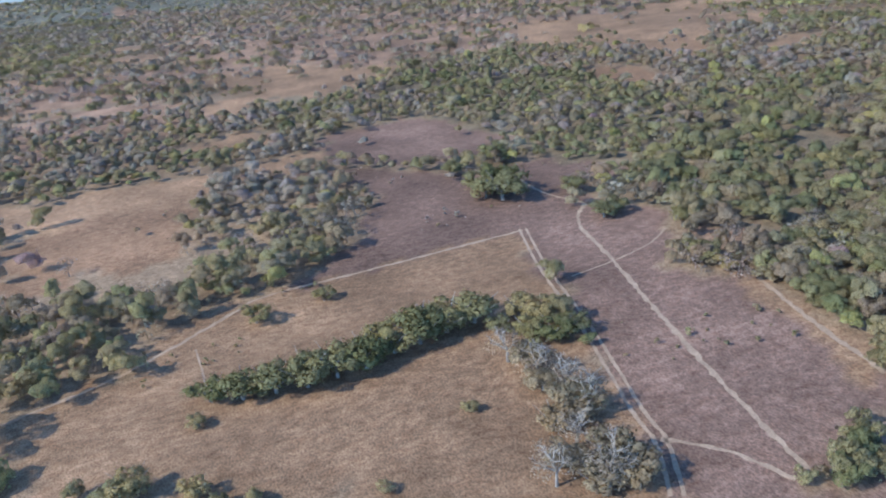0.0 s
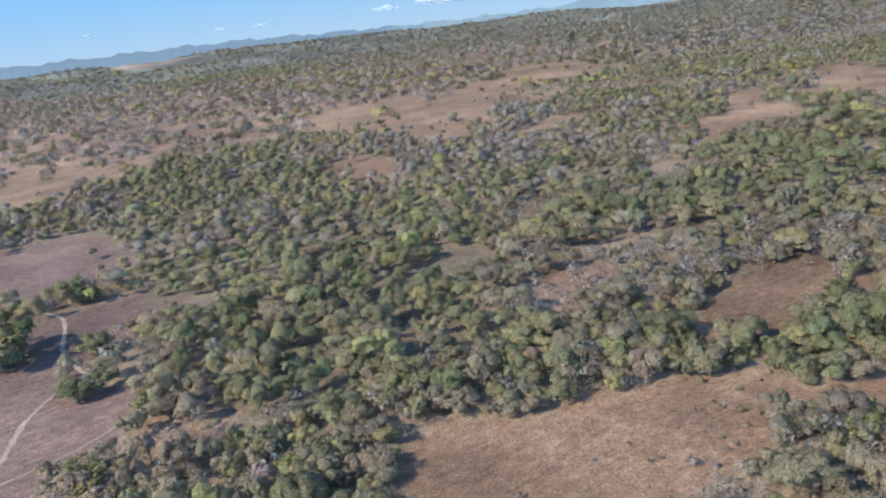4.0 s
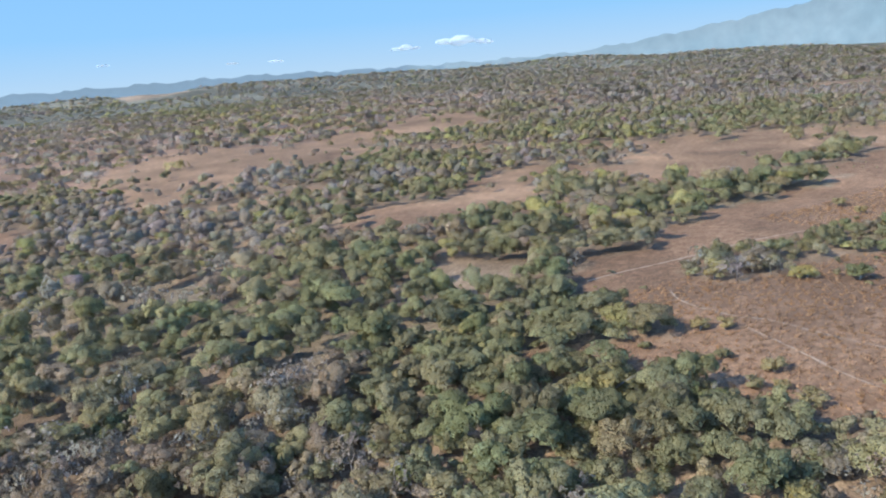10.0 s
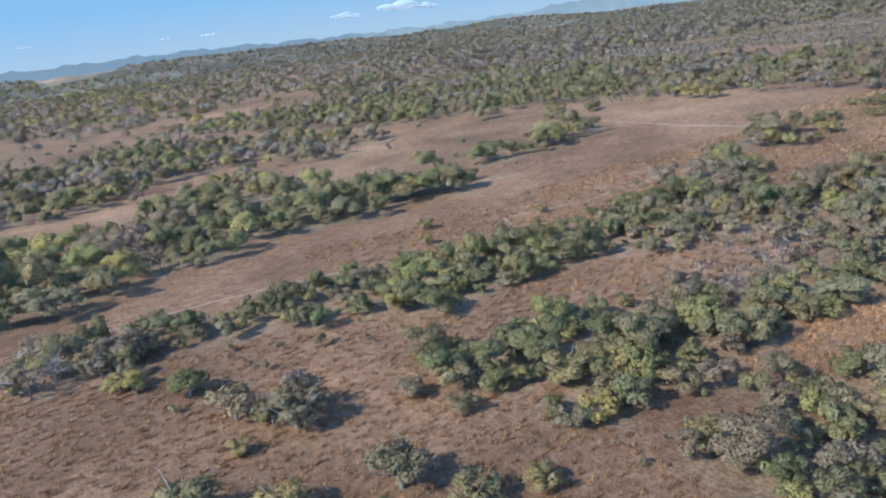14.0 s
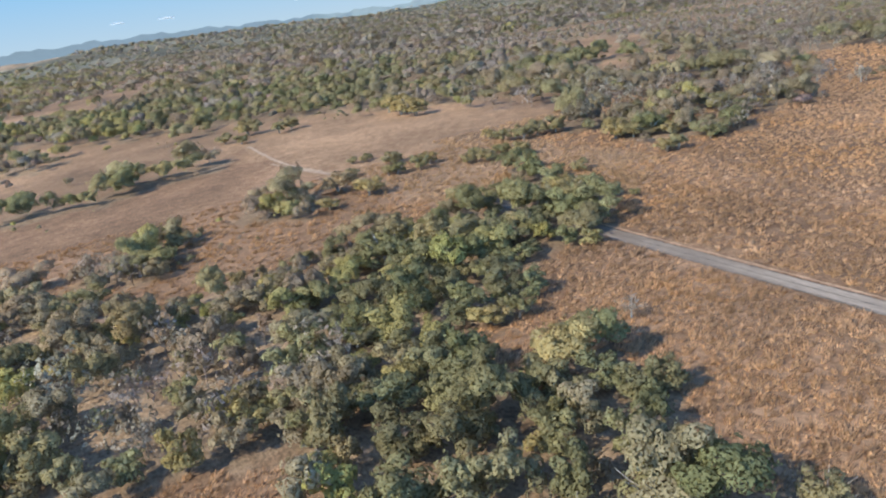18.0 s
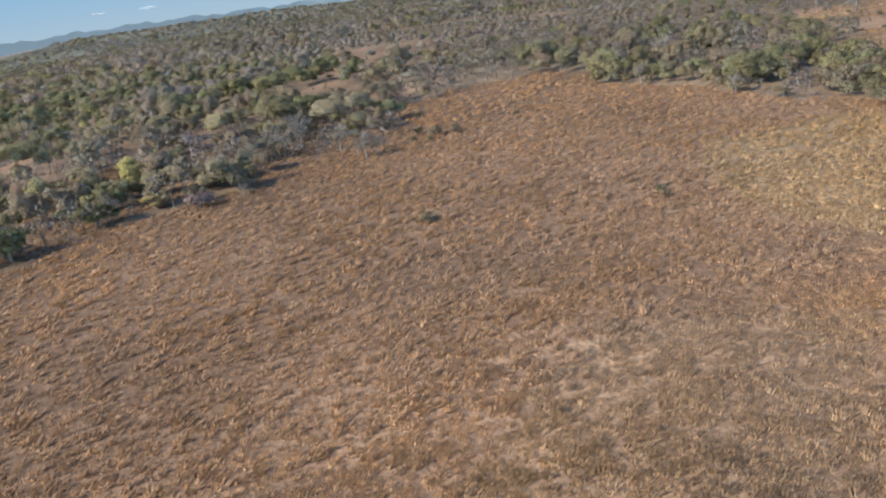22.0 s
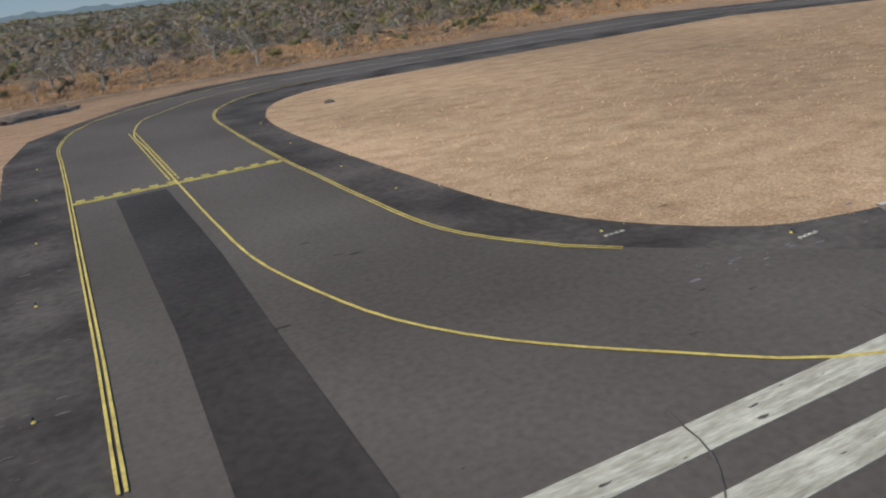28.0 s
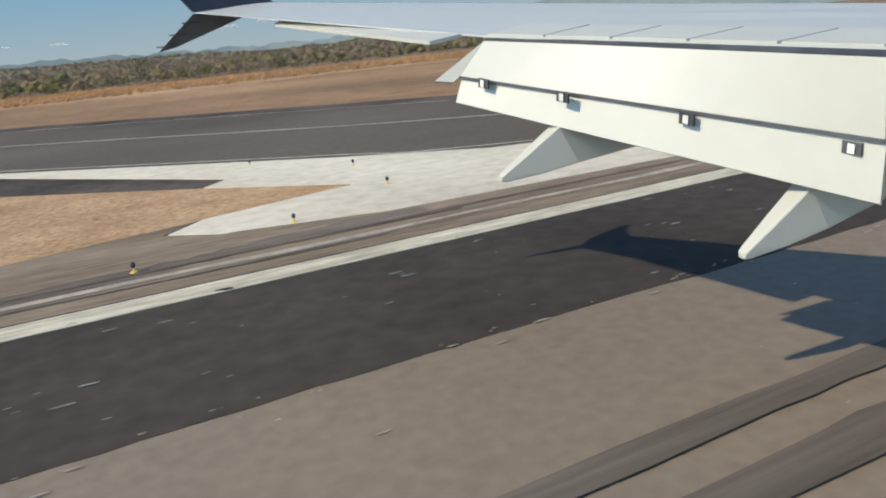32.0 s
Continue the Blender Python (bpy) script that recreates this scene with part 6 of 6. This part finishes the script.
tall_grass(-275, -192, 14, 74, 0.95, 1.25, 221)
tall_grass(-262, -150, 74, 196, 1.5, 1.6, 222)
# Dark ribbon paints the shadow line at the foot of the uncut grass.
tagged(ribbon("grass_edge_shade", [(-153.5, 186), (-155.0, 180), (-180.5, 126), (-189.0, 92), (-192.8, 61), (-195.5, 50), (-200.0, 41), (-211.5, 22)], 0.7, M_SOIL, 0.06, 0.7, step=0.6, seed=9),
       "dark strip painted for the shade under the uncut grass edge", "verge", kind="structure")


def straw(x, y, r, size):
    """Short cut straw lying on the mown grass."""
    tone = 0.86 + 0.25 * rough_noise(x, y, 6, 58) + 0.30 * rough_noise(x, y, 1.6, 65) + 0.3 * (r.rand(len(x)) - 0.5)
    t = tone[:, None] * (1 + (rough_noise(x, y, 11, 66)[:, None] - 0.5) * (0.08, 0.0, -0.25))
    ob = scatter("cut_straw", STUBBLE, x, y, size * (0.6 + 0.8 * r.rand(len(x))), M_GOLD, t)
    tagged(ob, "short cut straw on the mown grass", "grass", kind="stuff")


def mown(x0, x1, y0, y1, gap, size, seed, bare=0.22):
    x, y, r = candidates(x0, x1, y0, y1, gap, seed)
    keep = (KIND_MOWN[cover_kind(x, y)] > 0) & (rough_noise(x, y, 4, 56) * 0.6 + 0.4 * rough_noise(x, y, 17, 57) > bare)
    keep &= inside(x, y, INFIELD) | (x < -143.6)
    straw(x[keep], y[keep], r, size)


mown(-212, -143, 20, 74, 0.58, 0.40, 211)
mown(-200, -143, 74, 150, 1.2, 0.6, 213)
mown(-104, 150, 30, 58, 0.7, 0.5, 212, 0.1)
mown(-104, 150, 58, 112, 1.5, 0.75, 214)
rim = np.random.RandomState(215)
rim_y = rim.uniform(20, 128, 900)
straw(-143.3 + rim.normal(0, 0.35, 900), rim_y, rim, 0.42)
straw(35.2 + rim.normal(0, 0.7, 90), 28 + rim.normal(0, 0.6, 90), rim, 0.4)
tuft_x, tuft_y = rim.uniform(-58.5, -43.5, 700), rim.uniform(30.2, 37.2, 700)
kept = rough_noise(tuft_x, tuft_y, 1.3, 68) > 0.6
straw(tuft_x[kept], tuft_y[kept], rim, 0.5)
curve = smooth_line([(-72, 30.8), (-89.5, 34), (-96.3, 38.3), (-102.2, 50), (-104.4, 70), (-105, 112), (-101.8, 133), (-94, 147), (-82, 154.6), (-60, 155)], 0.3)
curve = curve[rim.randint(len(curve), size=1100)] + rim.normal(0, 0.5, (1100, 2))
straw(curve[:, 0], curve[:, 1], rim, 0.5)
rim_x = rim.uniform(-70, 138, 900)
straw(rim_x, np.interp(rim_x, [-70, -26, 138], [30.2, 29.9, 29.9]) + np.abs(rim.normal(0, 0.5, 900)), rim, 0.42)


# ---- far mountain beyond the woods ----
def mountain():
    """A broad volcanic slope on the horizon, with distance haze painted into it."""
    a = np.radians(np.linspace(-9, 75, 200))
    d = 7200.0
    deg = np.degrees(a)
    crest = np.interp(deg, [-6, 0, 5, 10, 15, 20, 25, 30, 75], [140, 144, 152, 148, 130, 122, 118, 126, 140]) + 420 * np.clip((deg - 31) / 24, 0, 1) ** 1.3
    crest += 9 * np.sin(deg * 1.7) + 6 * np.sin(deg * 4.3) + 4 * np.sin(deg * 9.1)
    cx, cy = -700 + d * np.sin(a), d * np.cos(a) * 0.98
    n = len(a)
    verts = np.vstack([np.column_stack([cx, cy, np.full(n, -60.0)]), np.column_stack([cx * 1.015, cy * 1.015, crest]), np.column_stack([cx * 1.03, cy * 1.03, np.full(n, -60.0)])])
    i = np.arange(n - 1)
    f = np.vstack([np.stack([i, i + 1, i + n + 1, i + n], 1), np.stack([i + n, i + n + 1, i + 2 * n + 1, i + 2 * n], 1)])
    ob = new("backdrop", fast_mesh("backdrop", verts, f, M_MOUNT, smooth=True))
    tagged(ob, "volcanic slope on the horizon, blue haze painted into its colour and glow", "mountain", kind="structure")


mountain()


def clear_sky():
    """The pale sky low over the horizon, behind everything else."""
    a, h = np.radians(np.linspace(-30, 96, 64)), np.array([-300.0, 0, 150, 400, 800, 1400, 2200, 3200, 4600])
    A, H = np.meshgrid(a, h)
    verts = np.column_stack([(-700 + 7500 * np.sin(A)).ravel(), (7500 * np.cos(A)).ravel(), H.ravel()])
    k = (np.arange(len(h) - 1)[:, None] * len(a) + np.arange(len(a) - 1)[None]).ravel()
    ob = new("backdrop", fast_mesh("backdrop", verts, np.stack([k, k + len(a), k + len(a) + 1, k + 1], 1), M_SKY, smooth=True))
    tagged(ob, "clear pale blue sky over the horizon", "sky", kind="structure")


clear_sky()


def cloud(x, z, width, seed):
    """A small heap of vapour low over the horizon."""
    r = np.random.RandomState(seed)
    verts, faces, o = [], [], 0
    for k in range(9):
        q = width * (0.10 + 0.12 * r.rand()) * (1 - 0.4 * abs(k - 4) / 4)
        c = np.array([x + width * (k - 4) / 9, 6600 + 40 * r.rand(), z + q * 0.35 + 0.04 * width * r.rand()])
        verts.append(LOBE_V2 * q * (1.3, 1, 0.55) * (0.85 + 0.3 * r.rand(len(LOBE_V2), 1)) + c)
        faces.append(LOBE_F2 + o)
        o += len(LOBE_V2)
    ob = new("cloud", fast_mesh("cloud", np.vstack(verts), np.vstack(faces), M_CLOUD, smooth=True))
    tagged(ob, "small thin white cloud low over the horizon", "cloud", "clouds on the horizon", kind="structure")


for i, (x, z, width) in enumerate(((-930, 300, 90), (60, 250, 100), (430, 245, 110), (1650, 270, 260), (2200, 290, 420), (2480, 285, 200))):
    cloud(x, z, width, 90 + i)


# ---- the aircraft's left wing over the runway, where the flight ends ----
def loft(sections):
    """A closed skin through rings of equal length."""
    bm = bmesh.new()
    rings = [[bm.verts.new(p) for p in s] for s in sections]
    k = len(rings[0])
    for a, b in zip(rings, rings[1:]):
        for i in range(k):
            bm.faces.new((a[i], a[(i + 1) % k], b[(i + 1) % k], b[i]))
    bm.faces.new(rings[0][::-1])
    bm.faces.new(rings[-1])
    bmesh.ops.recalc_face_normals(bm, faces=bm.faces)
    return bm


def aerofoil(le, te, thick):
    le, te = Vector(le), Vector(te)
    up = Vector((0, 0, 1))
    ring = []
    for u, h in ((0, 0), (0.05, 0.32), (0.2, 0.5), (0.45, 0.46), (0.75, 0.22), (1, 0.02)):
        ring.append(le.lerp(te, u) + up * thick * h * 0.4)
    for u, h in ((1, -0.06), (0.75, -0.3), (0.45, -0.55), (0.2, -0.55), (0.05, -0.35)):
        ring.append(le.lerp(te, u) + up * thick * h)
    return ring


def panel(a, b, c, d, thick, strips=16):
    """A thick plate with corners a b c d, ruled from edge ab to edge dc, so that a twisted one stays smooth."""
    a, b, c, d = (Vector(p) for p in (a, b, c, d))
    n = (b - a).cross(d - a).normalized() * thick
    if n.x + 0.3 * n.z > 0 and abs(n.z) < 0.8 * thick:
        n = -n
    bm = bmesh.new()
    rows = []
    for i in range(strips + 1):
        u = i / strips
        p, q = a.lerp(d, u), b.lerp(c, u)
        rows.append([bm.verts.new(v) for v in (p, q, q - n, p - n)])
    for i in range(strips):
        for k in range(4):
            bm.faces.new((rows[i][k], rows[i][(k + 1) % 4], rows[i + 1][(k + 1) % 4], rows[i + 1][k])).smooth = True
    bm.faces.new(rows[0][::-1])
    bm.faces.new(rows[-1])
    bmesh.ops.recalc_face_normals(bm, faces=bm.faces)
    for e in bm.edges:
        e.smooth = e.calc_face_angle(0) < 0.6
    return bm


def jet_wing():
    root = new("aircraft_wing")
    secs = [((155.7, 1.9, 4.98), (148.3, 1.9, 5.08), 0.9), ((153.2, 5.8, 5.42), (148.15, 5.8, 5.40), 0.62),
            ((150.15, 10.6, 6.03), (146.75, 10.6, 5.86), 0.40), ((145.9, 17.27, 6.9), (144.35, 17.3, 6.82), 0.18)]
    skin = part("wing_skin", loft([aerofoil(*s) for s in secs]), M_SKIN_GREY, root, "pale grey painted wing skin")
    # spoilers and aileron laid on the upper rear skin
    for i in range(5):
        y0, y1 = 5.9 + 0.94 * i, 6.8 + 0.94 * i

        def at_te(y, f, h):
            le = Vector((np.interp(y, [5.8, 10.6], [153.2, 150.15]), y, np.interp(y, [5.8, 10.6], [5.42, 6.03])))
            te = Vector((np.interp(y, [5.8, 10.6], [148.15, 146.75]), y, np.interp(y, [5.8, 10.6], [5.40, 5.86])))
            return te.lerp(le, f) + Vector((0, 0, h))

        part("spoiler", panel(at_te(y0, 0.0, 0.03), at_te(y0, 0.2, 0.08), at_te(y1, 0.2, 0.08), at_te(y1, 0.0, 0.03), 0.03), M_SKIN, root, "white spoiler panel")
    part("aileron", panel((146.1, 11.0, 5.86), (146.9, 11.0, 5.95), (145.5, 15.2, 6.52), (145.25, 15.2, 6.42), 0.05), M_SKIN, root, "white aileron")
    # flaps
    part("fore_flap", panel((146.73, 10.6, 5.80), (146.31, 10.6, 5.375), (147.97, 5.75, 4.60), (147.93, 5.75, 5.335), 0.08), M_SKIN, root, "white extended forward flap")
    part("flap_tip", panel((146.72, 10.61, 5.79), (146.0, 10.75, 5.34), (146.22, 10.64, 5.30), (146.31, 10.61, 5.375), 0.05), M_SKIN, root, "white pointed outer end of the forward flap")
    # Dark strips paint the shade of the slot here and of the cove below.
    part("flap_gap", panel((146.29, 10.6, 5.376), (146.285, 10.6, 5.345), (147.95, 5.75, 4.562), (147.955, 5.75, 4.603), 0.04), M_GAP, root, "near-black strip painted for the shade between the flaps")
    part("aft_flap", panel((146.34, 10.6, 5.36), (146.21, 10.6, 5.04), (147.95, 5.75, 3.995), (147.99, 5.75, 4.575), 0.06), M_SKIN, root, "white extended aft flap")
    part("cove", panel((146.78, 10.6, 5.84), (146.72, 10.6, 5.80), (147.96, 5.75, 5.34), (148.08, 5.75, 5.385), 0.05), M_GAP, root, "near-black strip painted for the shade in the flap cove")
    part("inner_flap", panel((148.2, 5.7, 5.36), (148.1, 5.7, 4.3), (148.4, 2.1, 3.9), (148.4, 2.1, 5.0), 0.12), M_SKIN, root, "white inboard flap")
    for x, y, z in ((146.41, 10.1, 5.272), (146.76, 8.9, 5.077), (147.33, 7.5, 4.801), (147.92, 6.0, 4.515)):
        hatch = part("hinge_cover", panel((x - 0.060, y + 0.10, z + 0.075), (x - 0.070, y + 0.10, z - 0.045), (x - 0.040, y - 0.08, z - 0.075), (x - 0.030, y - 0.08, z + 0.045), 0.03), M_GAP, root, "near-black plate standing in for a hinge slot")
        part("plate", panel((x - 0.072, y + 0.035, z + 0.048), (x - 0.080, y + 0.035, z - 0.040), (x - 0.070, y - 0.03, z - 0.052), (x - 0.062, y - 0.03, z + 0.036), 0.012), M_METAL, hatch, "bright metal hinge plate")

    def fairing(tip, back_top, back_far, front):
        t, a, b, c = (Vector(v) for v in (tip, back_top, back_far, front))
        mid = (a + b) / 2
        w = Vector((0.04, 0.14, 0.0))
        rings = []
        for f, size, deep in ((0.0, 0.45, 0.07), (0.08, 0.55, 0.12), (0.5, 0.8, 0.30), (1.0, 1.0, 0.48)):
            q = t.lerp(mid, f) + Vector((0, 0, 0.03))
            low = Vector((0.25 * f, -0.06 * f, -deep))
            rings.append([q + w * size, q - w * size, q - w * size * 0.7 + low, q + w * size * 0.7 + low])
        rings.append([c - Vector((0, 0, 0.35)) + (p - mid) * 0.9 for p in rings[-1]])
        bm = loft(rings)
        bmesh.ops.bevel(bm, geom=[e for e in bm.edges if e.calc_face_angle(0) > 0.5], offset=0.014, segments=1, affect="EDGES")
        return bm

    part("track_fairing", fairing((146.07, 9.4, 4.15), (146.47, 9.3, 4.77), (147.12, 9.1, 4.60), (149.5, 9.1, 5.2)), M_SKIN, root, "white canoe-shaped flap track fairing")
    part("track_fairing", fairing((147.2, 6.7, 3.47), (147.5, 6.6, 4.15), (148.3, 6.5, 3.98), (150.5, 6.5, 4.8)), M_SKIN, root, "white canoe-shaped flap track fairing")
    # split winglet
    blade = part("upper_winglet", loft([[(145.9, 17.25, 6.92), (145.9, 17.32, 6.92), (144.3, 17.33, 6.83), (144.3, 17.27, 6.83)],
                                        [(144.9, 17.75, 7.9), (144.9, 17.8, 7.9), (143.7, 17.8, 7.75), (143.7, 17.77, 7.75)],
                                        [(143.6, 18.1, 9.3), (143.6, 18.13, 9.3), (143.0, 18.13, 9.25), (143.0, 18.1, 9.25)]]), M_BLADE, root, "black upper winglet blade")
    ring = bmesh.new()
    c, r0, r1 = Vector((144.25, 17.66, 7.9)), 0.36, 0.29
    ux, uz = Vector((1, -0.02, 0.05)), Vector((0, 0.32, 1)).normalized()
    outer = [ring.verts.new(c + (ux * math.cos(i * math.pi / 16) + uz * math.sin(i * math.pi / 16)) * r0 - Vector((0, 0.03, 0))) for i in range(32)]
    inner = [ring.verts.new(c + (ux * math.cos(i * math.pi / 16) + uz * math.sin(i * math.pi / 16)) * r1 - Vector((0, 0.03, 0))) for i in range(32)]
    for i in range(32):
        j = (i + 1) % 32
        ring.faces.new((outer[i], outer[j], inner[j], inner[i]))
    part("emblem", ring, M_EMBLEM, blade, "plain red ring emblem")
    part("lower_winglet", loft([[(145.8, 17.25, 6.86), (145.8, 17.32, 6.86), (144.3, 17.33, 6.8), (144.3, 17.27, 6.8)],
                                [(143.95, 17.7, 6.22), (143.95, 17.73, 6.22), (143.6, 17.73, 6.15), (143.6, 17.7, 6.15)]]), M_BLADE_LOW, root, "bronze-grey lower winglet blade")
    for i in range(3):
        bm = bmesh.new()
        bmesh.ops.create_cone(bm, cap_ends=True, segments=5, radius1=0.012, radius2=0.006, depth=0.35, matrix=Matrix.Translation((143.75 + 0.25 * i, 17.66 - 0.14 * i, 6.25 + 0.2 * i)) @ Matrix.Rotation(radians(90), 4, "Y"))
        part("static_wick", bm, M_GAP, root)
    # main gear that the wing stands on
    gear = part("main_gear", loft([[(151.5 + 0.14 * math.cos(a), 2.9 + 0.14 * math.sin(a), z) for a in np.arange(8) * math.pi / 4] for z in (0.6, 4.6)]), M_METAL, root, "metal landing gear strut")
    for y in (2.5, 3.3):
        bm = bmesh.new()
        bmesh.ops.create_cone(bm, cap_ends=True, segments=24, radius1=0.52, radius2=0.52, depth=0.36, matrix=Matrix.Translation((151.5, y, 0.63)) @ Matrix.Rotation(radians(90), 4, "X"))
        bmesh.ops.bevel(bm, geom=bm.edges[:], offset=0.06, segments=2, affect="EDGES")
        part("wheel", bm, M_TYRE, gear, "black rubber wheel")
    return tagged(root, "white airliner wing with extended flaps above the runway", "aircraft wing")


jet_wing()


# ---- the plan's metres to the walk's scale ----
for ob in list(scene.objects):
    if ob.parent is None and ob.type in {"MESH", "EMPTY"}:
        ob.matrix_basis = Matrix.Scale(U, 4) @ ob.matrix_basis
